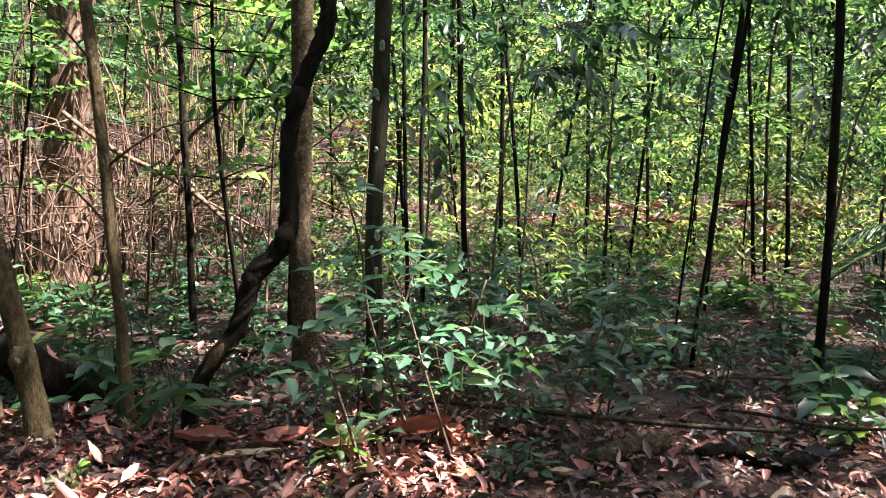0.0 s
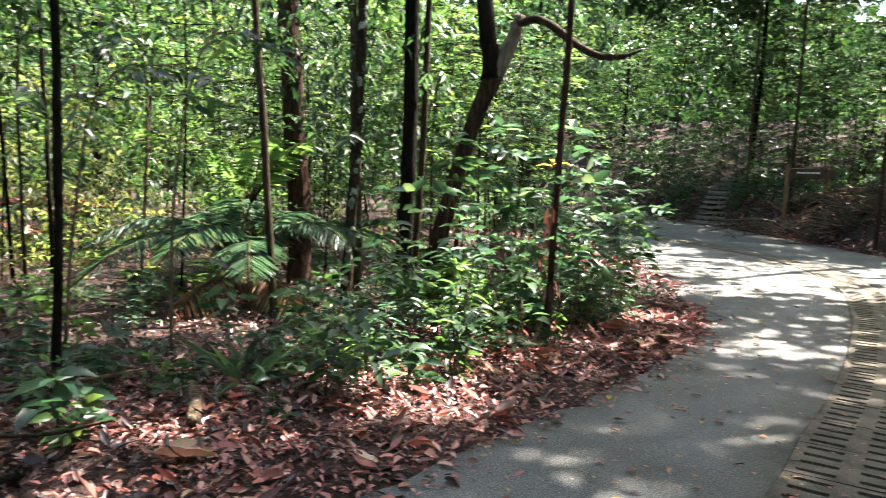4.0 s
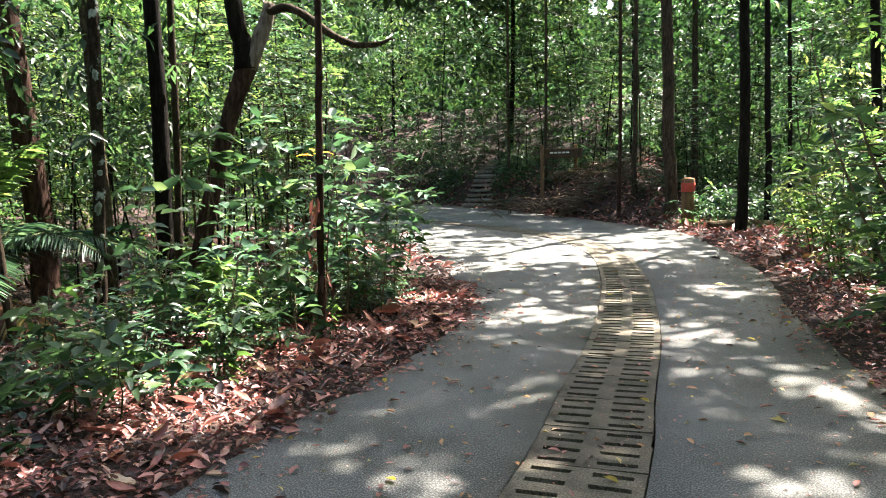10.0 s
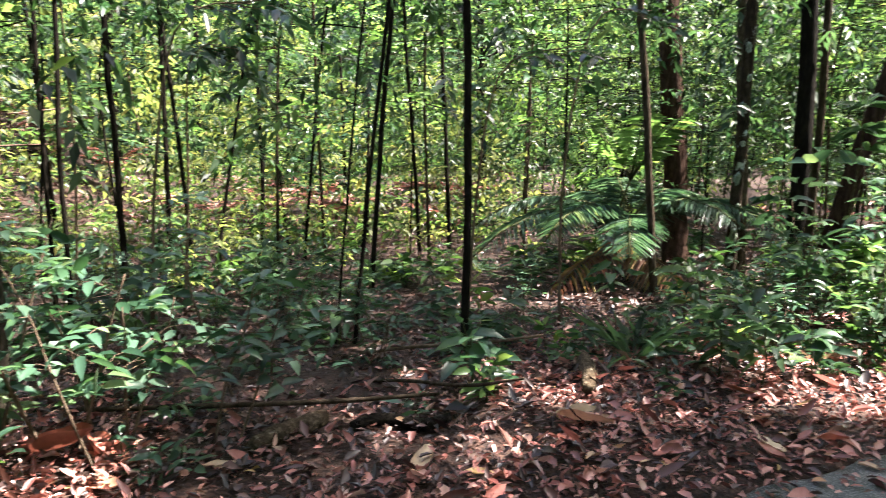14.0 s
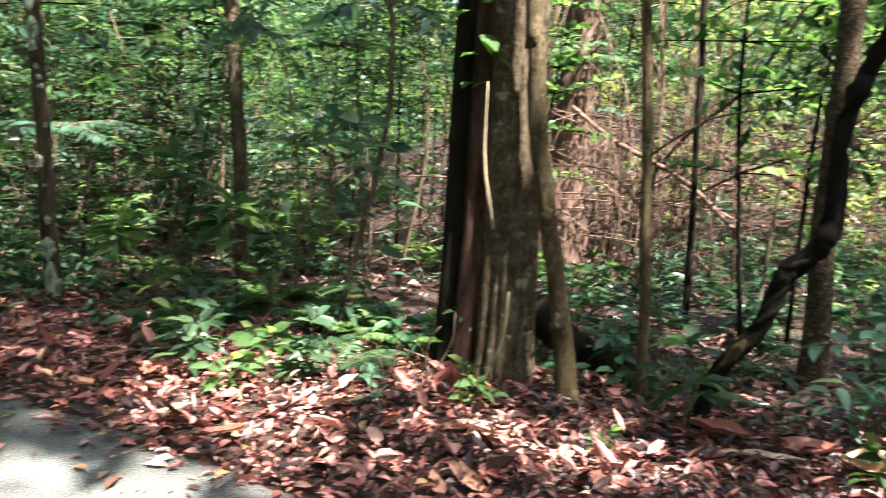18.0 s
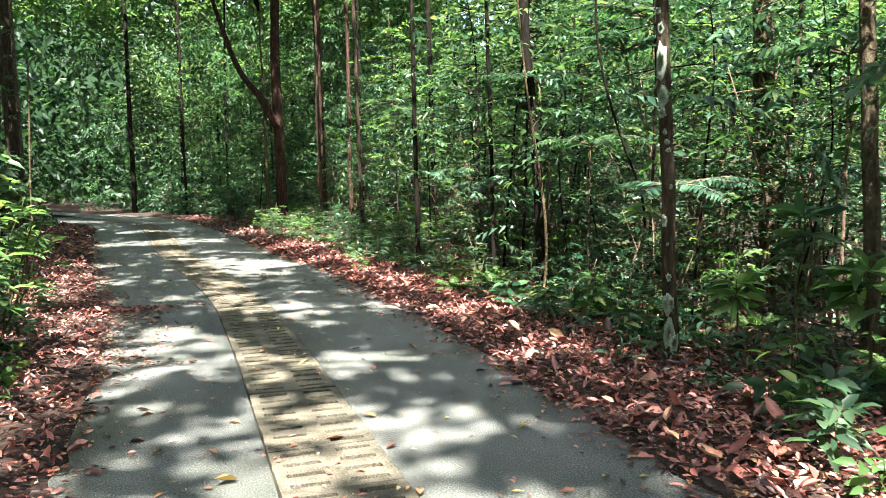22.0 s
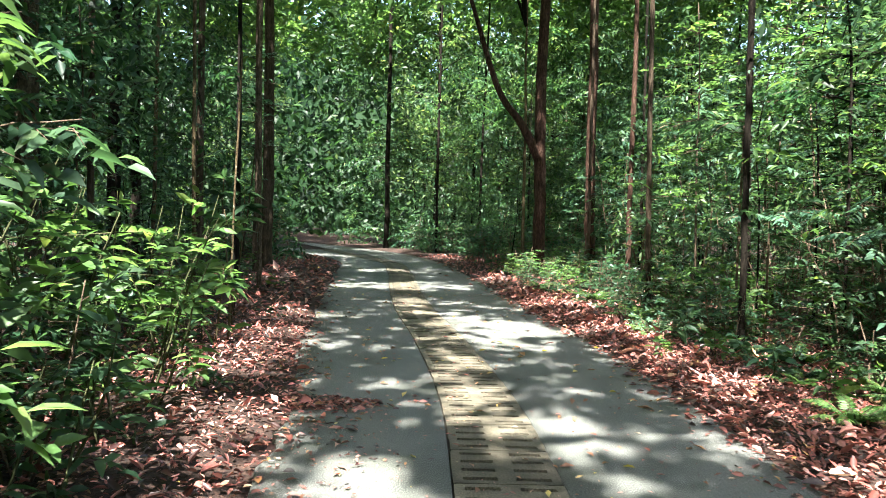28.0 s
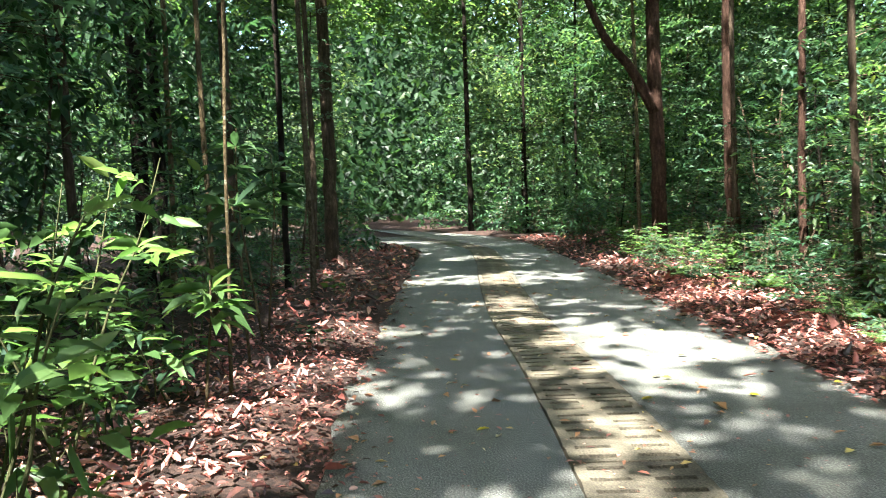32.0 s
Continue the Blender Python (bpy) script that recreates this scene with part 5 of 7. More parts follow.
def strewn():
    """Whole small leaves on the asphalt, past counting."""
    rng = np.random.default_rng(58)
    n = 1500
    y = np.where(rng.uniform(0, 1, n) < 0.45, rng.uniform(1.5, 14, n), rng.uniform(-20, -1.5, n))
    lo, hi = road_edges(y)
    x = lo + (hi - lo) * rng.beta(0.7, 0.6, n)
    a = rng.uniform(0, 6.28, n)
    ln = rng.lognormal(math.log(0.045), 0.4, n)
    v, t = leaf_arrays(np.stack([x, y, land(x, y) + 0.008], -1), np.stack([np.cos(a), np.sin(a), rng.normal(0, 0.15, n)], -1), np.stack([rng.normal(0, 0.3, n), rng.normal(0, 0.3, n), np.ones(n)], -1), ln, ln * rng.uniform(0.3, 0.55, n), -0.1, 0.4, 2)
    tagged(new("strewn_leaves", mesh_of("strewn_leaves", v, t, [ROAD_LEAF])), "small yellow and brown leaves strewn over the asphalt", "leaf litter", kind="stuff")


strewn()


def dead_tangle():
    """Dry hanging vines and dead stems on the slope in the wood, round an old stump."""
    rng = np.random.default_rng(66)
    ob = thing("tree_stump", -8.2, -3.75, float(land(-8.2, -3.75)), "tall rotten red-brown stump hung with dry vines", "stump")
    part("trunk", mesh_of("trunk", *tube_arrays(curve_through([(0, 0, -0.3), (0.03, 0, 0.5), (-0.05, 0.05, 1.8), (0.0, 0.1, 3.4), (0.1, 0.1, 6.5)], 26), np.interp(np.linspace(0, 1, 26), [0, 0.15, 0.5, 1], [0.5, 0.3, 0.24, 0.12]), 22, 0.08, rng, lambda a, s: 1 + 0.2 * np.cos(a * 5) * (1 - s)), [DRY_VINE], smooth=True), ob)
    CANOPY_TREES.append((ob, np.array([-8.2, -3.7, 10.0])))
    pieces = []
    for k in range(330):
        x, y = rng.normal(-8.2, 1.3), rng.normal(-3.4, 1.05)
        if x > -5.6:
            continue
        z = float(land(x, y))
        h = rng.uniform(0.6, 4.6)
        if k % 2:
            pts = [(x, y, z), (x + rng.normal(0, 0.25), y + rng.normal(0, 0.25), z + h * 0.5), (x + rng.normal(0, 0.35), y + rng.normal(0, 0.35), z + h)]
        else:
            pts = [(x, y, z + h * 0.3), (x + rng.normal(0, 0.5), y + rng.normal(0, 0.5), z + h * 0.35 + 0.3), (x + rng.normal(0, 0.9), y + rng.normal(0, 0.9), z + h * 0.5)]
        pieces.append(tube_arrays(curve_through(pts, 7), np.linspace(1, 0.5, 7) * rng.uniform(0.004, 0.014), 4))
    tagged(new("dry_vines", mesh_of("dry_vines", *joined(pieces), [DRY_VINE])), "tangle of dry reddish-brown vines and dead stems", "vines", kind="stuff")


dead_tangle()


def stick_stem():
    ob = thing("thin_stem", -3.09, -8.64, 0, "thin pale bare stem arching over the verge", "sapling")
    tube_part("stem", [(0, 0, -0.1), (-0.12, -0.1, 0.35), (-0.05, 0.05, 0.9), (0.02, 0.05, 1.5), (0.16, -0.05, 2.6), (0.3, -0.2, 4.5)], [0.02, 0.018, 0.017, 0.016, 0.013, 0.008], BARK_PALE, ob, steps=24, sides=7)
    v2 = thing("hanging_vine", -2.98, -6.6, 0, "dark crooked vine hanging beside the lichened tree", "vine")
    tube_part("stem", [(-0.75, -0.9, 1.0), (-0.5, -0.6, 1.35), (-0.2, -0.5, 1.9), (0.0, -0.5, 2.5), (0.1, -0.45, 3.2), (0.1, -0.3, 5.0)], [0.012, 0.014, 0.014, 0.014, 0.013, 0.01], BARK_DARK, v2, steps=24, sides=6)


stick_stem()

for ob in [o for o in bpy.data.objects if o.parent is None and o.get("label") == "forked dark red-brown tree by the bend"]:
    tube_part("limb", [(0.0, 0.0, 3.0), (0.5, 0.1, 3.9), (1.15, 0.15, 4.8), (1.9, 0.2, 7.0)], [0.13, 0.1, 0.08, 0.05], BARK_RED, ob, steps=14, sides=10)
WHORL = Kind("large_leaf_sapling", "young sapling topped with whorls of large leaves", "sapling", "large-leaved saplings",
             [plant_meshes("whorl", 195 + i, h, 0.014, 7, 0.12, 5, 0.3, 0.3, 0.72, m, BARK_PALE, 3, rise=0.3, sag=0.3) for i, (h, m) in enumerate([(2.1, LEAF_MID), (1.5, LEAF_MID), (1.0, LEAF_BRIGHT)])])
for i, (x, y, s, v) in enumerate([(3.35, -14.6, 1.0, 0), (3.1, -13.6, 1.0, 1), (3.6, -15.4, 0.9, 0), (2.9, -12.3, 0.9, 2), (-3.4, -5.0, 0.9, 1), (-3.5, -4.5, 1.0, 2), (-3.15, -5.4, 0.8, 2), (-3.5, 7.2, 1.0, 1), (-2.95, 7.6, 0.9, 2), (-3.3, 5.9, 0.8, 2), (-4.1, 6.6, 1.0, 0), (3.0, 5.2, 1.0, 1), (2.9, 7.3, 1.0, 2), (-2.75, 8.6, 0.9, 1)]):
    WHORL.put(x, y, s, i * 71, v)
for ob in [o for o in bpy.data.objects if o.parent is None and o.get("label") == "slim red-brown trunk wrapped with dead leaves"]:
    r2 = np.random.default_rng(9)
    leaf_part("yellow_foliage", [((-0.05, 0.05, 1.68), (1, 0.3, 0.3), 0.2, 0.07), ((-0.05, 0.05, 1.66), (-0.9, -0.4, 0.3), 0.17, 0.07), ((-0.05, 0.05, 1.7), (0.2, -1, 0.5), 0.12, 0.05)], LEAF_ORANGE, ob, "orange-yellow leaves")
    leaf_part("dead_foliage", [((r2.normal(0, 0.06), -0.05 + r2.normal(0, 0.05), 1.0 + r2.uniform(0, 0.3)), (r2.normal(0, 0.3), r2.normal(0, 0.3), -1), 0.13, 0.04) for _ in range(12)], RED_LEAF, ob, "hanging red-brown dead leaves")
    leaf_part("dead_foliage", [((r2.normal(0, 0.07), r2.normal(0, 0.07), 0.2 + r2.uniform(0, 0.6)), (r2.normal(0, 0.4), r2.normal(0, 0.4), -1), 0.14, 0.045) for _ in range(12)], LITTER, ob, "hanging red-brown dead leaves")

# plants that can be told apart
BROAD = Kind("broad_leaf_sapling", "thin sapling with drooping broad shiny leaves", "sapling", "broad-leaved saplings on the verge",
             [plant_meshes("broad", 210 + i, h, 0.009, n, 0.3, 4, lf, 0.46, 0.3, m, TWIG, 3, lean=0.15, rise=0.3, sag=0.5) for i, (h, n, lf, m) in enumerate([(1.7, 11, 0.2, LEAF_GREY), (1.2, 9, 0.19, LEAF_MID), (2.3, 13, 0.22, LEAF_GREY), (0.8, 7, 0.18, LEAF_BRIGHT)])])
for i, (x, y, s, v) in enumerate([(-2.55, 5.9, 0.9, 1), (-2.7, 6.6, 1.0, 0), (-2.45, 7.3, 0.9, 1), (-2.95, 7.0, 1.0, 2), (-3.3, 6.1, 0.9, 0), (-3.6, 7.5, 1.0, 2), (-2.9, 5.3, 0.9, 3), (-3.2, 4.9, 0.9, 1), (-2.6, 8.2, 1.0, 0), (-3.1, 8.6, 1.0, 2), (-3.9, 5.4, 0.9, 0), (-3.0, 9.3, 1.0, 1), (-3.4, 4.2, 1.0, 3), (-3.7, 3.7, 0.8, 1),
                                  (2.7, 6.1, 1.0, 0), (2.5, 7.9, 1.0, 1), (2.6, 9.1, 0.9, 0), (2.45, 10.5, 1.0, 2), (2.8, 11.4, 1.0, 0), (-3.1, -5.6, 0.6, 1), (-3.2, -6.6, 0.7, 3), (-3.0, -7.4, 0.8, 3), (-3.5, -4.2, 0.9, 1), (-3.9, -3.6, 1.0, 0), (-3.2, -4.9, 0.7, 3)]):
    BROAD.put(x, y, s, i * 83, v)
HANGING = [(2.5, -6.9, 2.1, 175, LEAF_BRIGHT), (2.6, -8.0, 2.3, 185, LEAF_BRIGHT), (2.5, -7.4, 1.7, 168, LEAF_MID), (2.4, -5.3, 2.3, 175, LEAF_BRIGHT), (2.55, -4.3, 2.2, 182, LEAF_BRIGHT), (2.7, -8.8, 1.9, 176, LEAF_MID), (-5.4, 1.2, 2.2, 10, LEAF_DARK), (-5.3, 1.5, 2.5, 60, LEAF_DARK), (-4.3, 3.65, 2.2, 30, LEAF_DARK), (-4.6, 4.6, 2.6, 100, LEAF_MID), (2.7, -7.6, 2.5, 180, LEAF_MID),
           (2.6, -6.4, 2.4, 170, LEAF_MID), (-3.3, -4.4, 2.2, 10, LEAF_MID), (-3.6, -3.4, 2.3, -10, LEAF_GREY), (-4.0, -4.0, 1.6, 20, LEAF_MID), (-6.0, 0.2, 2.7, 0, LEAF_DARK), (-5.2, -0.6, 2.0, 40, LEAF_MID)]
PALE_SHRUB = Kind("pale_leaf_shrub", "shrub with pale shiny drooping leaves beside the road", "shrub", "pale-leaved shrubs",
                  [plant_meshes("pale_shrub", 160 + i, h, 0.01, n, r, 7, 0.13, 0.42, 0.3, m, TWIG, 3, stems=2, sag=0.45) for i, (h, n, r, m) in enumerate([(1.2, 12, 0.42, LEAF_GREY), (1.0, 11, 0.42, LEAF_DARK), (1.4, 14, 0.45, LEAF_GREY)])])
for i, (x, y, s, v) in enumerate([(-3.05, -0.25, 0.95, 0), (-3.2, 0.0, 1.0, 2), (-3.0, 0.3, 0.85, 0), (-3.35, 0.45, 1.0, 1), (-3.15, 0.75, 0.9, 1), (-3.5, 0.95, 0.9, 2), (-3.6, 0.25, 1.0, 1),
                                  (-2.75, 6.9, 1.1, 0), (-2.6, 7.5, 1.2, 2), (-2.85, 8.2, 1.2, 0), (-2.9, 6.2, 1.0, 1), (-3.2, 5.6, 0.9, 2), (-3.3, 6.9, 1.1, 2), (-3.4, 5.0, 0.8, 1), (-3.7, 4.4, 0.8, 1), (-3.6, 7.9, 1.3, 0), (-3.2, 9.0, 1.3, 2), (-3.6, 9.9, 1.3, 0), (-3.1, 4.7, 0.6, 2)]):
    PALE_SHRUB.put(x, y, s, i * 77, v)
ROUND = Kind("round_leaf_sapling", "sapling with round translucent green leaves", "sapling", "round-leaved saplings",
             [plant_meshes("round", 170 + i, 3.4, 0.02, 26, 0.75, 9, 0.13, 0.75, 0.3, m, BARK_DARK, 2) for i, m in enumerate([LEAF_BRIGHT, LEAF_BRIGHT])])
ROUND.put(-5.0, -1.15, 1.0, 20, 0)
ROUND.put(-5.4, -0.9, 1.05, 120, 1)
ROUND.put(-6.2, -3.4, 0.9, 60, 1)
GRASS_FERN.put(-3.31, 3.5, 1.0, 10)
GRASS_FERN.put(-3.5, 3.75, 0.8, 80)
GRASS_FERN.put(-3.35, -4.6, 0.7, 150)
for i, (x, y, s, v) in enumerate([(-2.84, 0.54, 1.0, 4), (-2.75, 0.4, 0.8, 4), (-2.96, -2.25, 0.9, 3), (-2.8, -2.15, 0.8, 3), (-2.19, -3.3, 1.0, 3), (-3.0, 4.5, 1.0, 3), (-3.1, 4.4, 0.9, 3), (-1.85, -12.56, 0.8, 3), (-1.95, -12.7, 0.7, 3), (-2.6, -2.65, 0.9, 4), (-2.62, -1.4, 0.6, 3), (-2.35, -0.35, 0.6, 3), (-2.25, -3.6, 1.1, 2), (-2.5, -3.9, 1.2, 2), (-2.7, -4.2, 1.2, 3), (-3.4, 3.1, 1.1, 0), (-2.62, 3.2, 0.7, 0), (-3.0, 1.75, 0.9, 4), (2.0, -7.0, 1.0, 3), (1.95, -6.4, 1.0, 3)]):
    HERB.put(x, y, s, i * 61, v)
for i, (x, y, s) in enumerate([(-3.1, -9.7, 0.7), (-3.2, -10.2, 0.8), (-2.9, -9.2, 0.7), (-2.75, -11.2, 0.6), (-3.4, -4.3, 1.0), (-3.6, -3.6, 1.0), (-3.2, -3.5, 0.8), (-3.9, -4.6, 1.1)]):
    FERN.put(x, y, s, i * 50, i % 2)
NEAR_BUSH = Kind("bright_leaf_bush", "leafy roadside bush with long glossy bright leaves", "bush", "bright bushes at the road's edge",
                 [plant_meshes("bright_bush", 180 + i, h, 0.012, n, r, 7, 0.21, 0.36, 0.2, m, STEM_GREEN, 3, stems=s, sag=0.5) for i, (h, n, r, m, s) in enumerate([(1.5, 16, 0.5, LEAF_BRIGHT, 3), (1.2, 13, 0.45, LEAF_MID, 3), (2.1, 19, 0.6, LEAF_BRIGHT, 3), (3.3, 26, 0.75, LEAF_MID, 3)])])
for i, (x, y, s, v) in enumerate([(2.35, -9.85, 0.95, 0), (2.75, -10.4, 0.9, 1), (2.45, -8.3, 0.8, 1), (2.9, -8.0, 1.1, 2), (2.5, -7.2, 0.9, 0), (3.1, -6.6, 1.1, 2), (2.6, -6.0, 1.0, 1), (2.9, -5.2, 1.1, 2), (3.3, -9.4, 1.1, 2), (2.55, -11.5, 0.5, 0), (3.0, -12.2, 0.7, 0), (3.6, -10.8, 1.0, 2), (3.0, -4.4, 1.2, 0), (3.4, -13.2, 0.8, 0), (2.95, -6.9, 1.0, 3), (3.9, -8.3, 1.0, 3), (3.0, -5.4, 1.0, 3), (3.9, -10.0, 1.0, 3),
                                  (2.35, 8.6, 0.7, 0), (2.6, 9.6, 0.9, 2), (2.3, 11.0, 0.8, 0), (2.9, 7.6, 1.0, 2), (2.5, 12.4, 0.9, 2), (3.2, 10.4, 1.0, 3), (2.9, 6.4, 0.9, 0), (3.3, 8.8, 1.0, 3), (3.1, 11.9, 1.0, 3), (2.2, 13.6, 0.9, 0), (2.7, 14.4, 1.1, 2), (3.4, 5.4, 1.1, 2), (2.75, 5.0, 0.7, 1), (3.7, 7.0, 1.0, 3), (2.3, 9.9, 0.6, 1),
                                  (2.45, -10.9, 0.9, 2), (2.3, -9.1, 0.9, 1), (2.7, -9.3, 1.1, 2), (2.6, -12.4, 0.8, 1), (3.0, -11.3, 0.9, 2), (2.35, -7.9, 0.8, 1), (3.2, -13.9, 1.0, 2), (3.6, -12.4, 0.9, 2)]):
    NEAR_BUSH.put(x + (0.6 if y < -10.2 else 0.25 if -10.2 <= y < -8 else 0.0), y, s * (0.85 if y < -10.2 else 1.0), i * 67, v)


def overhang(x, y, z, rz, mat, label, seed, n=5, leaf=0.17):
    """The tip of a branch that hangs into view, borne by a thin stem from the ground."""
    rng = np.random.default_rng(seed)
    ob = thing("sapling", x, y, 0, label, "sapling", "saplings in the wood", rz=rz)
    arr, twigs = [], [tube_arrays(curve_through([(-0.9, 0, -0.1), (-0.85, 0.05, z * 0.5), (-0.6, 0.0, z * 0.95), (0.1, 0, z + 0.05)], 12), np.linspace(0.016, 0.004, 12), 5)]
    for k in range(n):
        a = rng.uniform(-1.3, 1.3)
        ln, *rest = spray(rng, np.array([-0.5 + 0.6 * k / n, 0, z]), (math.cos(a), math.sin(a), 0.1), rng.uniform(0.35, 0.6), 8, leaf, 0.38, sag=0.5)
        twigs.append(tube_arrays(ln[::2], [0.005, 0.004, 0.002], 3))
        arr.append(rest)
    pos, lw, face, ln, wd = [np.concatenate([l[i] for l in arr]) for i in range(5)]
    part("stem", mesh_of("stem", *grown(twigs), [TWIG], smooth=True), ob)
    part("foliage", mesh_of("foliage", *leaf_arrays(pos, lw, face, ln, wd, 0.5, 0.2, 3), [mat]), ob)


for k, (x, y, z, rz, m) in enumerate(HANGING):
    overhang(x, y, z, rz, m, "thin sapling with a leafy branch hanging over the verge", 600 + k)


def brush_heap():
    """Dead twigs and fallen fronds heaped on the bank by the sign."""
    rng = np.random.default_rng(67)
    pieces = []
    for k in range(420):
        x, y = rng.normal(-2.9, 1.2), rng.normal(23.3, 0.8)
        z = float(land(x, y)) + rng.uniform(0, 0.5)
        a, L = rng.uniform(0, 6.28), rng.uniform(0.4, 1.4)
        pieces.append(tube_arrays([(x, y, z), (x + math.cos(a) * L * 0.5, y + math.sin(a) * L * 0.3, z + rng.uniform(0, 0.2)), (x + math.cos(a) * L, y + math.sin(a) * L * 0.6, z - 0.1)], [0.02, 0.014, 0.006], 4))
    tagged(new("brush_heap", mesh_of("brush_heap", *joined(pieces), [TWIG])), "heap of dead grey-brown twigs on the bank", "twigs", kind="stuff")


brush_heap()


# ---- overhead canopy, with sunlit gaps where the crowns part ----
GAPS = np.array([(-4.3, 14.2, 1.7), (-2.6, 13.4, 1.6), (-1.6, 15.4, 1.5), (-0.3, 16.6, 1.0), (-0.6, 12.9, 0.8), (-3.4, 11.3, 1.0), (-0.5, 5.2, 0.18), (-0.75, 3.85, 0.1), (1.05, 4.05, 0.22), (1.18, 4.85, 0.15), (1.4, 6.0, 0.25),
                 (0.75, 7.4, 0.42), (-0.7, 8.0, 0.35), (0.87, 9.9, 0.4), (0.1, 7.6, 0.35), (-2.4, 3.5, 0.28), (-2.15, 3.9, 0.25), (-2.2, 4.4, 0.2), (-2.85, -0.1, 0.35), (-2.6, -1.5, 0.3), (-2.9, 4.5, 0.4), (-3.2, 5.5, 0.5), (-2.3, -3.4, 0.6), (-2.9, -3.2, 0.35), (0.2, 18.6, 0.9), (-5.6, 15.8, 1.3), (-2.9, 6.4, 0.45), (-2.7, 8.3, 0.5), (-3.2, 7.3, 0.4), (1.9, 11.5, 0.5), (1.6, 18.0, 0.7)])
GAPS_BACK = np.array([(-0.3, -3.6, 0.75), (-1.0, -3.0, 0.55), (0.35, -3.9, 0.55), (-0.1, -4.6, 0.4), (-0.1, -5.45, 0.45), (0.25, -5.6, 0.35), (-0.84, -5.1, 0.25), (-0.22, -7.0, 0.5), (0.15, -7.1, 0.4), (-0.66, -6.8, 0.3), (1.24, -7.9, 0.3), (1.0, -8.7, 0.45), (1.0, -7.2, 0.4), (0.55, -7.3, 0.35), (0.7, -8.1, 0.3),
                      (-0.35, -9.8, 0.35), (0.2, -9.9, 0.4), (0.3, -10.3, 0.3), (1.0, -10.9, 0.2), (-0.6, -11.0, 0.22), (0.3, -11.9, 0.32), (-0.17, -14.7, 0.6), (-0.8, -14.5, 0.45), (0.35, -15.5, 0.4), (1.3, -20.3, 0.8), (2.1, -20.2, 0.6), (0.5, -20.4, 0.6), (1.2, -17.6, 0.3), (2.3, -24.6, 0.6), (0.3, -10.75, 0.3), (0.35, -11.3, 0.25), (-0.1, -13.4, 0.35), (-0.55, -14.1, 0.4)])
GAPS_BACK[:, 2] *= 1.12
GAPS_VERGE = np.array([(2.4, -10.0, 0.5), (-1.5, -22.0, 1.2), (2.7, -11.6, 0.8), (2.5, -8.6, 0.5), (2.4, -5.8, 0.7), (2.4, -4.8, 0.6), (2.8, -6.8, 0.6), (-1.9, -17.5, 0.9), (-2.2, -19.5, 0.7), (-2.0, -14.4, 0.6), (1.95, -9.7, 0.45), (2.25, -11.3, 0.35), (2.5, -13.4, 0.4), (1.9, -7.5, 0.4), (1.85, -8.9, 0.4), (1.8, -6.6, 0.3), (-2.0, -11.3, 0.4), (-2.1, -8.6, 0.4), (-2.1, -6.6, 0.35), (2.6, -15.4, 0.5)])
WOOD_GAPS = np.array([(-7.5, -3.0, 1.8), (-12.5, 2.5, 5.0), (-10.5, 5.5, 2.2), (-11.0, -1.5, 1.6), (-6.2, 5.4, 1.5), (-12.0, 8.0, 2.5), (-3.1, 0.1, 0.2), (3.2, 8.5, 1.0), (3.5, 12.5, 1.2), (-5.0, -8.5, 0.8), (-1.7, -12.6, 0.4), (2.7, -7.0, 0.5), (3.2, 6.0, 1.2), (4.6, 10.0, 1.8), (-5.6, -1.6, 0.9), (-6.6, -2.6, 1.4), (-9.0, 0.3, 1.3), (-8.5, -1.2, 1.0), (2.7, 7.5, 0.8), (2.9, 9.5, 0.9), (2.9, 11.5, 0.9), (-3.0, 24.5, 1.3), (-1.5, 22.6, 0.6), (-2.4, 25.6, 1.0), (-5.5, -7.0, 1.2), (-6.5, -9.5, 1.3), (-3.55, -2.75, 0.25), (-3.75, -3.35, 0.3), (-4.0, 23.2, 0.8), (0.5, -31.5, 0.9), (0.0, -40.0, 2.6), (4.0, -43.0, 2.2), (-4.5, -42.0, 2.2), (-2.0, -34.5, 1.5), (3.0, -36.5, 1.5), (-5.0, -33.0, 1.2), (5.0, -31.5, 0.8), (-6.7, 3.9, 0.9), (-5.3, 4.3, 0.5), (-8.8, 6.1, 1.0), (-6.5, 3.0, 0.5), (-7.2, 1.0, 0.5), (-6.2, 4.9, 0.9), (-3.3, -0.4, 0.28), (-3.4, 0.0, 0.22), (-2.95, 2.5, 0.35), (-3.05, 3.9, 0.35), (-3.2, 4.95, 0.3)])


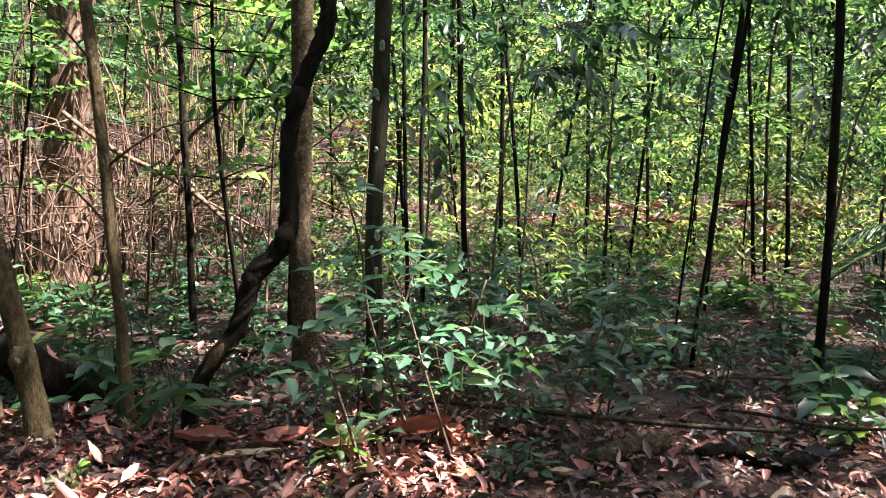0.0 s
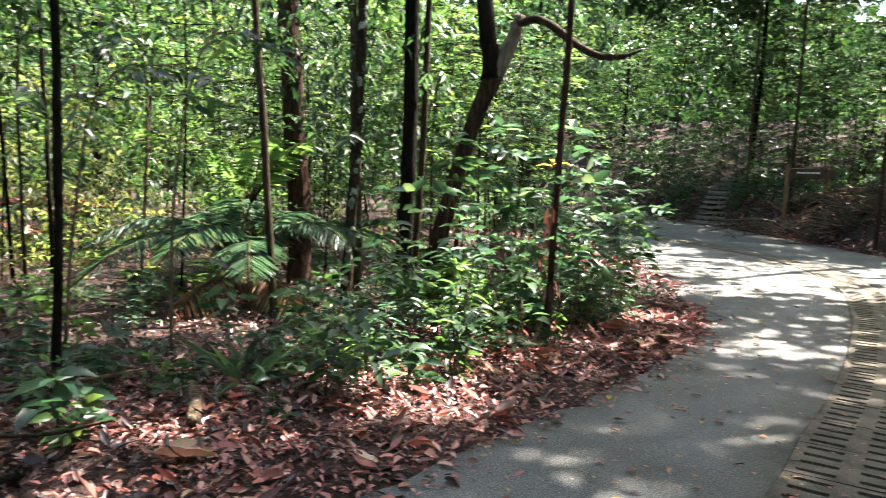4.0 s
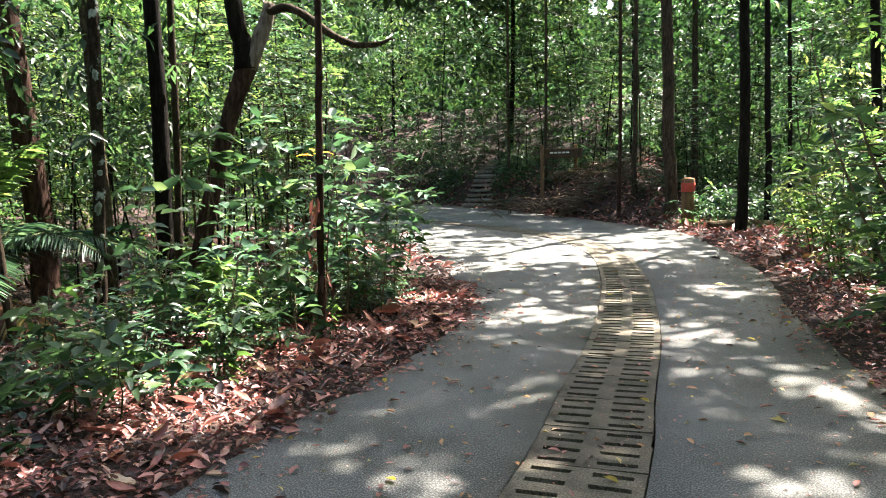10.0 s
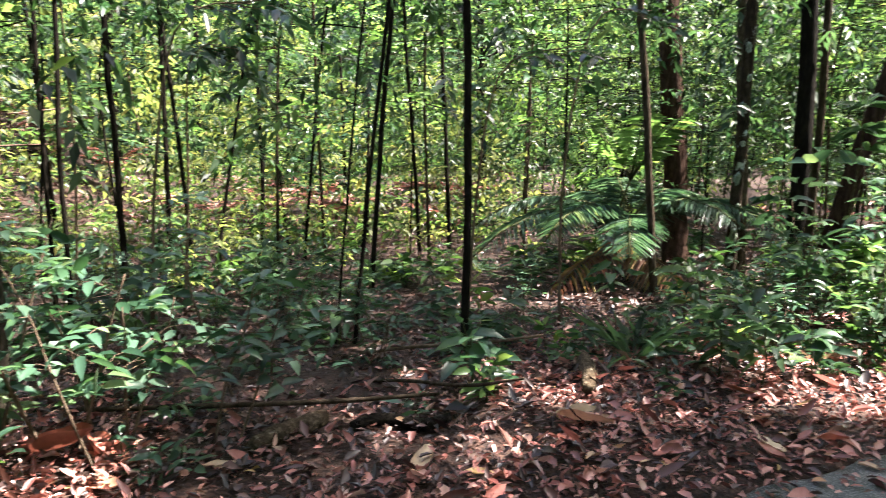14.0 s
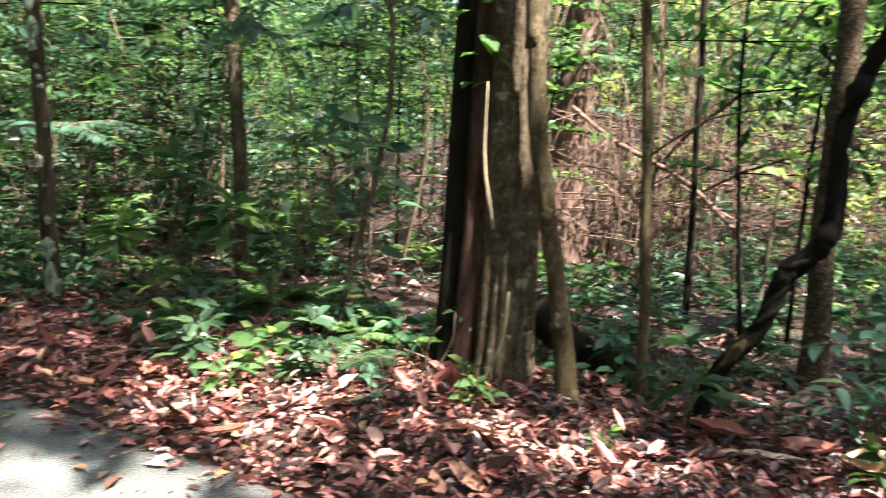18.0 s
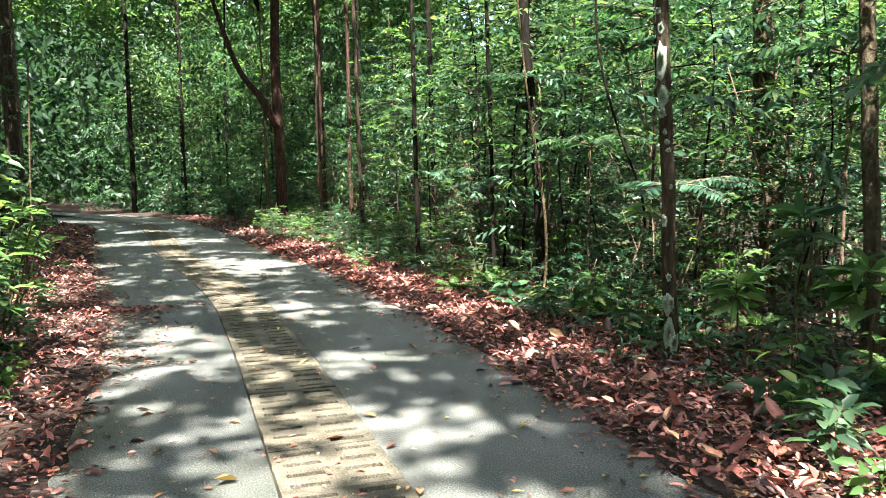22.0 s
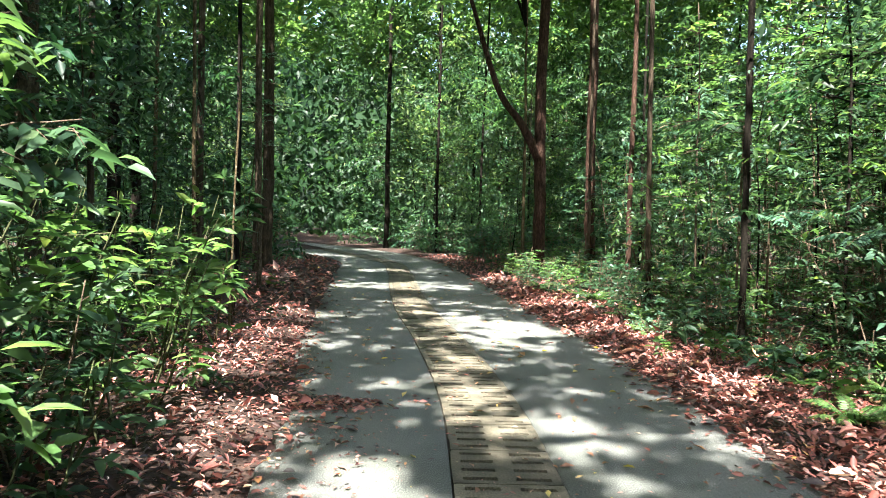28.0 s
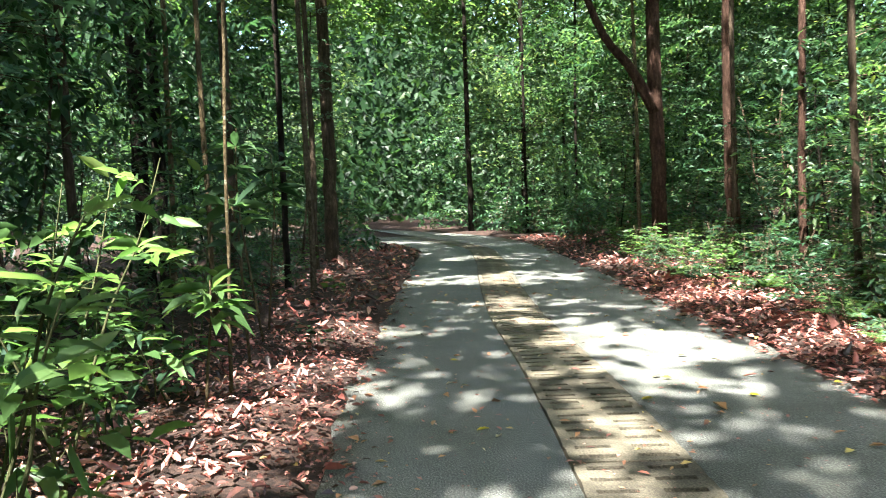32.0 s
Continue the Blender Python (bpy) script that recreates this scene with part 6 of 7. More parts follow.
def canopy():
    rng = np.random.default_rng(77)
    n = 9600
    p = np.stack([rng.uniform(-13, 14, n), rng.uniform(-45, 36, n), rng.uniform(9.0, 16.0, n)], -1)
    s = np.array(sun_way)
    gx, gy = rng.uniform(-13, 9, 420), rng.uniform(-24, 26, 420)
    small = np.stack([gx, gy, rng.uniform(0.12, 0.55, 420)], -1)[(off_road(gx, gy) > 1.0) & ((gx > -2.8) | (gx < -8.5) | (gy < -2.5) | (gy > 4.8) | (rng.uniform(0, 1, 420) < 0.4)) & ((gx < -4.5) | (gx > -2) | (gy > -2.4) | (gy < -7.5))]
    holes = np.concatenate([GAPS, GAPS_BACK, GAPS_VERGE, WOOD_GAPS, small])
    tops = np.array([t for _, t in CANOPY_TREES])
    own = np.argmin(np.hypot(p[:, None, 0] - tops[:, 0], p[:, None, 1] - tops[:, 1]), 1)
    for k, (ob, top) in enumerate(CANOPY_TREES):
        q = p[own == k]
        if not len(q):
            continue
        per = 32
        c = np.repeat(q, per, 0) + rng.normal(0, 1, (len(q) * per, 3)) * [0.45, 0.45, 0.22]
        g = c - s * (c[:, 2:] / s[2])
        th = np.arctan2(g[:, None, 1] - holes[:, 1], g[:, None, 0] - holes[:, 0])
        ph = np.arange(len(holes)) * 1.7
        r = holes[:, 2] * (1 + 0.22 * np.sin(2 * th + ph) + 0.18 * np.sin(3 * th + 2.3 * ph) + rng.uniform(-0.1, 0.2, (len(c), 1))) + 0.07
        gx, gy = g[:, 0], g[:, 1]
        open_to = np.full(len(c), 0.58)
        open_to[(gx < -2) & (gx > -9.5) & (gy > -2.6) & (gy < 4.5)] = 0.22
        open_to[(gx < -9) & (gy > -6) & (gy < 10)] = 0.97
        open_to[(gx < -5) & (gx > -12) & (gy >= 3.5) & (gy < 11)] = 0.8
        open_to[(gx < -5) & (gx > -9.5) & (gy > -2.6) & (gy < 3.5)] = 0.6
        open_to[(gx < -2) & (gx > -6) & (gy > 0.3) & (gy < 3.2)] = 0.17
        open_to[(gx < -2.6) & (gx > -4.4) & (gy > -4.4) & (gy < -2.4)] = 0.3
        open_to[(gx < -6.3) & (gx > -9.5) & (gy > -3) & (gy < 1.8)] = 0.75
        open_to[(gx < -4.0) & (gy < -4.6)] = 0.92
        open_to[(gx < -3.2) & (gy < -7)] = 0.95
        open_to[(gx < -5.2) & (gx > -11) & (gy > -5.5) & (gy <= -2.5)] = 0.85
        open_to[(gx > 2.2) & (gy > 3) & (gy < 17)] = 0.93
        open_to[(gx > 2.5) & (gy < -6)] = np.where(gx[(gx > 2.5) & (gy < -6)] < 4.5, 0.6, 0.35)
        open_to[gy < -24] = 0.22
        open_to[(gx < 1) & (gy > 20) & (np.hypot(gx + 3, gy - 24.5) > 2.5)] = 0.12
        off = off_road(gx, gy)
        open_to[(off < 1.3) & (gy < 3)] = 0.3
        open_to[(off < 1.3) & (gy < 3) & (gx > 0)] = 0.38
        thin = (off > np.where((gy < 3) | (gx > 0), 0.15, 1.3)) & (rng.uniform(0, 1, len(c)) < open_to)
        stray = rng.uniform(0, 1, len(c)) < np.where(off < 0.3, np.where(gy > 2, 0.13, 0.08), 0.0)
        c = c[~(((np.hypot(g[:, None, 0] - holes[:, 0], g[:, None, 1] - holes[:, 1]) < r).any(1) & ~stray) | thin)]
        o = np.array(ob.matrix_basis.translation)
        c = c - o
        m = len(c)
        w = unit(rng.normal(0, 1, (m, 3)) * [1, 1, 0.4] - [0, 0, 0.2])
        f = unit(rng.normal(0, 0.5, (m, 3)) + [0, 0, 1.0])
        ln = 0.39 * rng.uniform(0.6, 1.3, m)
        v, t = leaf_arrays(c, w, f, ln, ln * 0.5, 0.2, 0.2, 1)
        # brighter leaf colour on the back crowns stands in for light through them
        part("crown", mesh_of("crown", v, t, [LEAF_BRIGHT if top[1] < -15 else LEAF_MID]), ob)
        t0 = top - o
        for e in q[::22]:
            part("limb", mesh_of("limb", *tube_arrays(curve_through([t0 * [1, 1, 0.8], (t0 + e - o) / 2, e - o], 5), np.linspace(0.04, 0.012, 5), 5), [BARK_DARK]), ob)


canopy()


# ---- undergrowth ----
def spots(n, seed, xr, yr, keep, gap=0.0):
    """Places for plants: at most n, at random, where keep(x, y, distance from the road) allows."""
    rng = np.random.default_rng(seed)
    x, y = rng.uniform(*xr, n * 12), rng.uniform(*yr, n * 12)
    d = off_road(x, y)
    k = np.array([keep(a, b, c) for a, b, c in zip(x, y, d)], float) > rng.uniform(0, 1, n * 12)
    out = []
    for a, b in zip(x[k], y[k]):
        if len(out) == n:
            break
        if not gap or all((a - c) ** 2 + (b - e) ** 2 > gap * gap for c, e in out):
            out.append((a, b))
    return out


def before_palm(x, y):
    """Whether a place lies in the open line between the road and the low palm."""
    dx, dy = x - 0.55, y - 0.3
    s = (-dx * 6.7 + dy * 5.25) / 8.51
    return 3.5 < s < 8.3 and abs(dx * 5.25 + dy * 6.7) / 8.51 < 0.95 or (abs(x + 5.9) < 1.2 and 5.0 < y < 9.0)


def scatter(kind, n, seed, xr, yr, keep, scale=(0.8, 1.25), variants=None, gap=0.0):
    rng = np.random.default_rng(seed + 1000)
    for x, y in spots(n, seed, xr, yr, keep, gap):
        kind.put(x, y, rng.uniform(*scale), rng.uniform(0, 360), int(rng.choice(variants)) if variants else int(rng.integers(len(kind.meshes))))


def thicket(name, kind, n, seed, xr, yr, keep, label, scale=(0.8, 1.25), variants=None, gap=0.0):
    """Plants past counting, joined into one."""
    rng = np.random.default_rng(seed + 2000)
    vs, ts, ix, mats, total = [], [], [], [], 0
    for x, y in spots(n, seed, xr, yr, keep, gap):
        k = rng.uniform(*scale)
        a = rng.uniform(0, 2 * np.pi)
        rot = np.array([[math.cos(a), -math.sin(a), 0], [math.sin(a), math.cos(a), 0], [0, 0, 1]])
        for me in kind.meshes[int(rng.choice(variants)) if variants else int(rng.integers(len(kind.meshes)))]:
            v, t, m = RAW[me.name]
            if m not in mats:
                mats.append(m)
            vs.append(v @ rot.T * k + np.array([x, y, float(land(x, y))]))
            ts.append(t + total)
            ix.append(np.full(len(t), mats.index(m)))
            total += len(v)
    ob = new(name, mesh_of(name, np.concatenate(vs), np.concatenate(ts), mats, np.concatenate(ix)))
    return tagged(ob, label, "undergrowth", kind="stuff")


def foliage_bank(name, n, seed, xr, yr, top, keep, leaf, mats, label, per=24, low=0.0, droop=0.5, clear=None, loose=0.26):
    """Leaves of the crowded middle wood: flat leafy twigs from the ground up, thick and thin by turns, each group of one tint."""
    rng = np.random.default_rng(seed)
    mats = mats if isinstance(mats, list) else [mats]
    n = int(n * 1.25)
    x, y = rng.uniform(*xr, n), rng.uniform(*yr, n)
    z = low + (top - low) * rng.uniform(0, 1, n) ** 1.15
    thick = np.sin(x * 0.9 + seed) * np.sin(y * 0.8 + z * 0.5) + 0.7 * np.sin(z * 1.3 + x * 0.5) + 0.6 * np.sin(x * 2.3 + z * 1.9 + seed) * np.sin(y * 2.1 - z * 1.2) + rng.normal(0, 0.35, n)
    k = (off_road(x, y) > keep) & (thick > -0.1)
    if clear is not None:
        k &= ~clear(x, y)
    c = np.stack([x, y, z + land(x, y)], -1)[k]
    twigs, count = max(1, round(per / 9)), 9
    tint = np.repeat(rng.integers(len(mats), size=len(c)), twigs * count)
    c = np.repeat(c, twigs, 0) + rng.normal(0, 1, (len(c) * twigs, 3)) * [loose, loose, loose * 0.8]
    m = len(c)
    axis = unit(rng.normal(0, 1, (m, 3)) * [1, 1, 0.3])
    face = unit(rng.normal(0, 0.38, (m, 3)) + [0, 0, 1.0])
    side = unit(np.cross(axis, face))
    size = leaf * rng.uniform(0.75, 1.5, m)
    span = size * rng.uniform(2.6, 4.2, m)
    axis, face, side, size, span, c = (np.repeat(q, count, 0) for q in (axis, face, side, size, span, c))
    u = np.tile(np.linspace(0, 1, count), m)[:, None] + rng.normal(0, 0.03, (m * count, 1))
    sg = np.tile(np.where(np.arange(count) % 2, 1.0, -1.0), m)[:, None] * np.where(u > 0.97, 0.1, 1.0)
    c = c + axis * (u - 0.4) * span[:, None] - np.array([0, 0, 1.0]) * u * u * span[:, None] * droop * 0.6
    w = unit(axis * rng.uniform(0.4, 0.9, (m * count, 1)) + side * sg + rng.normal(0, 0.2, (m * count, 3)) - np.array([0, 0, droop * 0.7]))
    f = unit(face + rng.normal(0, 0.25, face.shape))
    ln = size * rng.uniform(0.75, 1.15, len(size)) * (1.1 - 0.5 * abs(u[:, 0] - 0.5))
    v, t = leaf_arrays(c, w, f, ln, ln * 0.4, 0.25, 0.2, 1)
    return tagged(new(name, mesh_of(name, v, t, mats, np.repeat(tint, 2))), label, "foliage", kind="stuff")


def steps_way(x, y):
    return (abs(x + 7.25 + (y - 26.9) * 0.3) < 0.75) & (y > 26) & (y < 32)


def bare_bank(x, y):
    return steps_way(x, y) | ((x > -6.5) & (x < 0.8) & (y > 19.5) & (y < 25.5))


def clearing(x, y):
    return (x > -15.5) & (y > -3.0) & (y < 9.5)


# the wood's side
scatter(HERB, 100, 301, (-8.0, -2.4), (-9.0, 10.0), lambda x, y, d: 0.9 if d > 1.1 else 0.12 if d > 0.6 else 0, (0.7, 1.5))
thicket("low_seedlings", HERB, 150, 341, (-10.0, -3.2), (-3.5, 6.0), lambda x, y, d: 0.12 if x < -4.6 and y > 3.0 else 1, "low green seedlings over the forest floor", (0.6, 1.5), [1, 1, 2, 4])
scatter(SHRUB, 30, 302, (-9.0, -3.6), (-2.0, 5.0), lambda x, y, d: 0.5 if d > 2.2 else 0, (0.3, 0.6), [1, 1, 3, 0])
scatter(SHRUB, 40, 303, (-6.5, -2.2), (4.6, 9.5), lambda x, y, d: 1 if d > 0.8 and not before_palm(x, y) else 0, (0.35, 0.75))
scatter(SHRUB, 60, 304, (-7.0, -2.4), (-20.0, -5.0), lambda x, y, d: 1 if d > 1.4 else 0.12 if d > 1.0 else 0, (0.5, 1.0))
scatter(HERB, 46, 351, (-4.2, -2.0), (3.6, 9.5), lambda x, y, d: 1 if 0.75 < d < 1.9 else 0, (0.8, 1.6))
scatter(SHRUB, 12, 352, (-4.2, -2.2), (4.4, 9.5), lambda x, y, d: 1 if 0.9 < d < 2.0 else 0, (0.35, 0.6), [0, 1, 3])
scatter(HERB, 40, 353, (-4.4, -2.2), (-14.0, -3.0), lambda x, y, d: 1 if 0.8 < d < 2.0 else 0, (0.8, 1.5))
scatter(FERN, 50, 305, (-7.5, -2.6), (-14.0, -2.5), lambda x, y, d: 1 if d > 1.3 else 0, (0.6, 1.1))
scatter(FERN, 14, 306, (-8.0, -4.5), (3.0, 9.0), lambda x, y, d: 0 if before_palm(x, y) else 1, (0.6, 1.0))
scatter(FEATHER, 46, 307, (-9.0, -3.2), (-18.0, -3.4), lambda x, y, d: 1 if d > 1.8 else 0, (0.7, 1.15), gap=0.7)
scatter(BUSH, 36, 308, (-9.0, -3.4), (-22.0, -7.0), lambda x, y, d: 1 if d > 1.8 else 0, (0.6, 1.1), [0, 1, 3], 0.6)
scatter(SAPLING, 60, 309, (-14.0, -6.5), (-8.0, 14.0), lambda x, y, d: 0 if before_palm(x, y) else 0.25 if clearing(x, y) else 1, (0.6, 1.2), gap=0.5)
scatter(SAPLING, 30, 310, (-8.5, -3.6), (5.5, 13.0), lambda x, y, d: 1 if d > 1.6 and not before_palm(x, y) and not (x > -6.0 and y < 9.5) else 0, (0.6, 1.0), gap=0.5)
scatter(SAPLING, 60, 311, (-9.0, -3.4), (-26.0, -5.0), lambda x, y, d: 1 if d > 1.8 else 0, (0.6, 1.2), gap=0.5)
scatter(FERN, 44, 357, (-4.3, -1.6), (-21.0, -6.0), lambda x, y, d: 1 if 1.15 < d < 2.0 else 0, (0.6, 1.0))
scatter(SHRUB, 36, 358, (-4.6, -1.8), (-21.0, -6.5), lambda x, y, d: 1 if 1.4 < d < 2.5 else 0, (0.5, 0.95), [0, 1, 3])
# the other side of the road
scatter(BUSH, 36, 312, (2.4, 6.5), (3.0, 16.0), lambda x, y, d: 1 if d > 0.9 else 0, (0.6, 1.15), gap=0.5)
scatter(SHRUB, 50, 313, (2.0, 5.0), (3.0, 16.0), lambda x, y, d: 1 if d > 0.7 else 0, (0.5, 0.9))
scatter(BUSH, 18, 314, (2.6, 6.0), (-12.0, -1.0), lambda x, y, d: 1 if d > 1.9 else 0, (0.55, 0.95), gap=0.5)
scatter(SHRUB, 46, 315, (2.0, 6.0), (-22.0, -1.0), lambda x, y, d: 1 if d > 0.9 else 0, (0.5, 0.9))
scatter(HERB, 50, 316, (1.7, 5.0), (-20.0, 14.0), lambda x, y, d: 1 if d > 0.4 else 0, (0.6, 1.2))
scatter(SAPLING, 36, 317, (3.6, 11.0), (-26.0, -6.0), lambda x, y, d: 1 if d > 2.0 else 0, (0.6, 1.1), [0, 4, 2], 0.6)
scatter(SHRUB, 34, 354, (-4.4, 0.2), (-24.0, -12.0), lambda x, y, d: 1 if 0.85 < d < 2.2 else 0, (0.4, 0.75), [0, 3, 4])
scatter(SHRUB, 22, 355, (-13.0, 2.0), (20.0, 30.0), lambda x, y, d: 1 if 0.6 < d < 2.5 and not steps_way(x, y) else 0, (0.5, 1.0), [1, 0, 3])
scatter(FERN, 16, 356, (-4.4, 0.2), (-22.0, -9.0), lambda x, y, d: 1 if 0.8 < d < 1.8 else 0, (0.6, 1.0))
scatter(SAPLING, 26, 318, (4.4, 10.0), (5.0, 24.0), lambda x, y, d: 1 if d > 1.8 else 0, (0.7, 1.2), gap=0.6)
scatter(SAPLING, 36, 319, (-12.0, 3.0), (20.5, 30.0), lambda x, y, d: 1 if d > 1.2 else 0, (0.6, 1.0), gap=0.6)
scatter(SHRUB, 40, 320, (-12.0, 4.0), (19.0, 27.0), lambda x, y, d: 1 if d > 0.9 and not steps_way(x, y) else 0, (0.6, 1.1))
thicket("thicket", SHRUB, 60, 321, (-5.0, 8.0), (-38.0, -27.0), lambda x, y, d: 1 if d > 0.9 else 0, "dark shrubs closing the road's bend", (0.9, 1.6), [0, 1, 2])
thicket("thicket", SHRUB, 36, 322, (-4.5, -0.6), (-27.0, -15.0), lambda x, y, d: 1 if d > 0.8 else 0, "light green shrubs beside the bend", (0.6, 1.0), [4, 0])
thicket("thicket", SAPLING, 56, 323, (-24.0, -9.0), (-24.0, 24.0), lambda x, y, d: 0.1 if clearing(x, y) else 1, "crowded slender saplings deep in the wood", (0.7, 1.3), gap=0.7)
thicket("thicket", SAPLING, 36, 324, (-14.0, 14.0), (-44.0, -27.0), lambda x, y, d: 1 if d > 1.5 else 0, "crowded slender saplings beyond the bend", (0.7, 1.3), gap=0.7)
thicket("thicket", SAPLING, 40, 325, (-16.0, 18.0), (20.0, 40.0), lambda x, y, d: 1 if d > 2 and not steps_way(x, y) else 0, "crowded slender saplings on the hill", (0.7, 1.2), gap=0.7)
thicket("low_cover", SHRUB, 70, 326, (-18.0, 8.0), (21.0, 36.0), lambda x, y, d: 1 if d > 1.0 and not steps_way(x, y) else 0, "low dark shrubs covering the hill", (0.5, 0.9), [1, 3])
# trees of the middle and far wood
scatter(GROVE, 26, 330, (-34.0, -13.0), (-22.0, 30.0), lambda x, y, d: 1, (0.7, 1.1), gap=2.2)
scatter(GROVE, 10, 331, (-26.0, -8.0), (-44.0, -12.0), lambda x, y, d: 1 if d > 4 else 0, (0.7, 1.1), gap=2.2)
scatter(GROVE, 8, 332, (-8.0, 20.0), (-52.0, -33.0), lambda x, y, d: 1 if d > 3 else 0, (0.7, 1.1), gap=2.2)
scatter(GROVE, 12, 336, (-9.0, 11.0), (-45.0, -30.0), lambda x, y, d: 1 if d > 1.5 else 0, (0.6, 1.0), [0, 4, 3], 1.6)
scatter(GROVE, 8, 333, (8.0, 26.0), (-32.0, 2.0), lambda x, y, d: 1 if d > 4 else 0, (0.7, 1.1), gap=2.4)
scatter(GROVE, 10, 334, (7.0, 28.0), (2.0, 40.0), lambda x, y, d: 1 if d > 4 else 0, (0.7, 1.1), gap=2.4)
scatter(GROVE, 12, 335, (-30.0, 8.0), (25.0, 48.0), lambda x, y, d: 1 if d > 4 else 0, (0.7, 1.1), gap=2.2)
def leaning_way(x, y):
    return (x > -5.2) & (x < -2.2) & (y < 8.4)


foliage_bank("wood_foliage", 3400, 401, (-26.0, -10.5), (-22.0, 26.0), 11.0, 5.0, 0.17, [LEAF_BRIGHT, LEAF_MID, LEAF_SUNLIT, LEAF_FAR], "sunlit yellow-green foliage of the wood", clear=clearing)
# pale leaf colours help the sun to brighten the clearing
foliage_bank("wood_foliage", 1500, 410, (-19.0, -10.0), (-4.0, 9.0), 3.0, 5.0, 0.14, [LEAF_SUNLIT, LEAF_BRIGHT, LEAF_SUNLIT, LEAF_MID], "foliage round the clearing, sunlight put in its pale leaf colour", 20)
foliage_bank("wood_foliage", 640, 415, (-10.0, -5.0), (-1.5, 9.0), 6.0, 3.2, 0.12, [LEAF_DARK, LEAF_MID, LEAF_SHADE], "dark hanging foliage of the near wood", 26, 1.8, 0.9)
foliage_bank("wood_foliage", 1700, 402, (-20.0, -5.5), (-30.0, -6.0), 9.0, 3.2, 0.16, [LEAF_MID, LEAF_GREY, LEAF_BRIGHT], "crowded green foliage of the wood")
# dark leaf colours here carry the shade beyond the bend
foliage_bank("wood_foliage", 4200, 403, (-10.0, 14.0), (-44.0, -29.5), 8.0, 1.6, 0.17, [LEAF_SHADE, LEAF_DARK, LEAF_MID], "dark foliage beyond the road's bend")
# brighter leaf colours help these high crowns look sunlit
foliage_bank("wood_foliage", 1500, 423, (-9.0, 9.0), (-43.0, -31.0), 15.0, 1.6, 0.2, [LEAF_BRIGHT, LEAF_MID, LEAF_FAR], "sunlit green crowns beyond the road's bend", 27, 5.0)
foliage_bank("wood_foliage", 2000, 404, (4.6, 16.0), (-32.0, 0.0), 10.0, 2.4, 0.2, [LEAF_DARK, LEAF_SHADE], "dark foliage of the wood")
foliage_bank("wood_foliage", 1600, 405, (5.4, 16.0), (2.0, 30.0), 9.0, 2.2, 0.16, [LEAF_MID, LEAF_GREY, LEAF_BRIGHT], "green foliage of the wood")
foliage_bank("wood_foliage", 2600, 406, (-22.0, 8.0), (23.0, 40.0), 11.0, 2.5, 0.2, [LEAF_DARK, LEAF_SHADE, LEAF_GREY], "dark foliage on the hill", low=0.6, clear=steps_way)
foliage_bank("wood_foliage", 1100, 407, (-16.0, -7.0), (7.5, 22.0), 9.0, 2.5, 0.15, [LEAF_MID, LEAF_FAR, LEAF_BRIGHT], "sunlit green foliage of the wood", low=0.4)

foliage_bank("leaf_sprays", 3000, 411, (-8.5, -2.6), (-24.0, -4.2), 6.5, 1.5, 0.105, [LEAF_GREY, LEAF_MID, LEAF_BRIGHT, LEAF_GREY], "fine leafy sprays at the wood's edge", 22, 0.2, 0.4)
foliage_bank("leaf_sprays", 420, 412, (-7.0, -3.0), (6.2, 14.0), 5.5, 1.4, 0.11, [LEAF_MID, LEAF_GREY], "leafy sprays at the wood's edge", 20, 0.3, clear=leaning_way)
foliage_bank("leaf_sprays", 700, 413, (2.2, 6.0), (4.0, 18.0), 3.4, 0.75, 0.12, [LEAF_MID, LEAF_BRIGHT, LEAF_SUNLIT], "leafy sprays beside the road", 20, 0.15)
foliage_bank("leaf_sprays", 650, 414, (2.6, 7.0), (-17.0, -1.0), 5.5, 1.7, 0.13, [LEAF_MID, LEAF_GREY, LEAF_DARK], "leafy sprays beside the road", 20, 0.2)
foliage_bank("low_plants", 480, 416, (-10.5, -3.3), (-3.0, 6.0), 0.4, 1.7, 0.09, [LEAF_DARK, LEAF_GREY, LEAF_SHADE, LEAF_MID], "low dark leafy plants on the forest floor", 12, 0.05, 0.1, clear=lambda x, y: (x < -4.6) & (y > 3.0), loose=0.14)
# low plants whose pale tint adds to the clearing's sunlight
foliage_bank("low_plants", 500, 417, (-17.0, -10.0), (-4.0, 9.0), 0.9, 1.7, 0.12, [LEAF_SUNLIT, LEAF_BRIGHT, LEAF_SUNLIT, LITTER], "low plants in the clearing, sunlight put in their pale colour", 12, 0.05, 0.1, loose=0.18)
foliage_bank("low_plants", 420, 424, (-11.0, -6.3), (-1.5, 6.5), 0.8, 1.7, 0.1, [LEAF_SUNLIT, LEAF_BRIGHT, LEAF_FAR], "low plants at the clearing's edge, sunlight put in their pale colour", 12, 0.05, 0.2, loose=0.16)
foliage_bank("low_plants", 420, 418, (-4.2, -1.9), (-16.0, -3.0), 0.45, 0.95, 0.1, [LEAF_MID, LEAF_GREY], "low plants along the verge", 12, 0.05, 0.1, loose=0.14)
foliage_bank("low_cover", 2300, 419, (-14.0, 3.0), (18.5, 31.0), 0.8, 0.45, 0.13, [LEAF_DARK, LEAF_SHADE, LEAF_MID], "low leafy cover on the bank", 14, 0.05, 0.2, clear=bare_bank)
DEAD_FERN = Kind("dead_fern", "dead brown fern", "fern", "dead ferns", [frond_meshes("dead_fern", 190 + i, 9, 0.9, 0.16, 0.25, 16, LITTER, TWIG, 0.4, 1.0, 0.9) for i in range(2)], ("midribs", "fronds"))
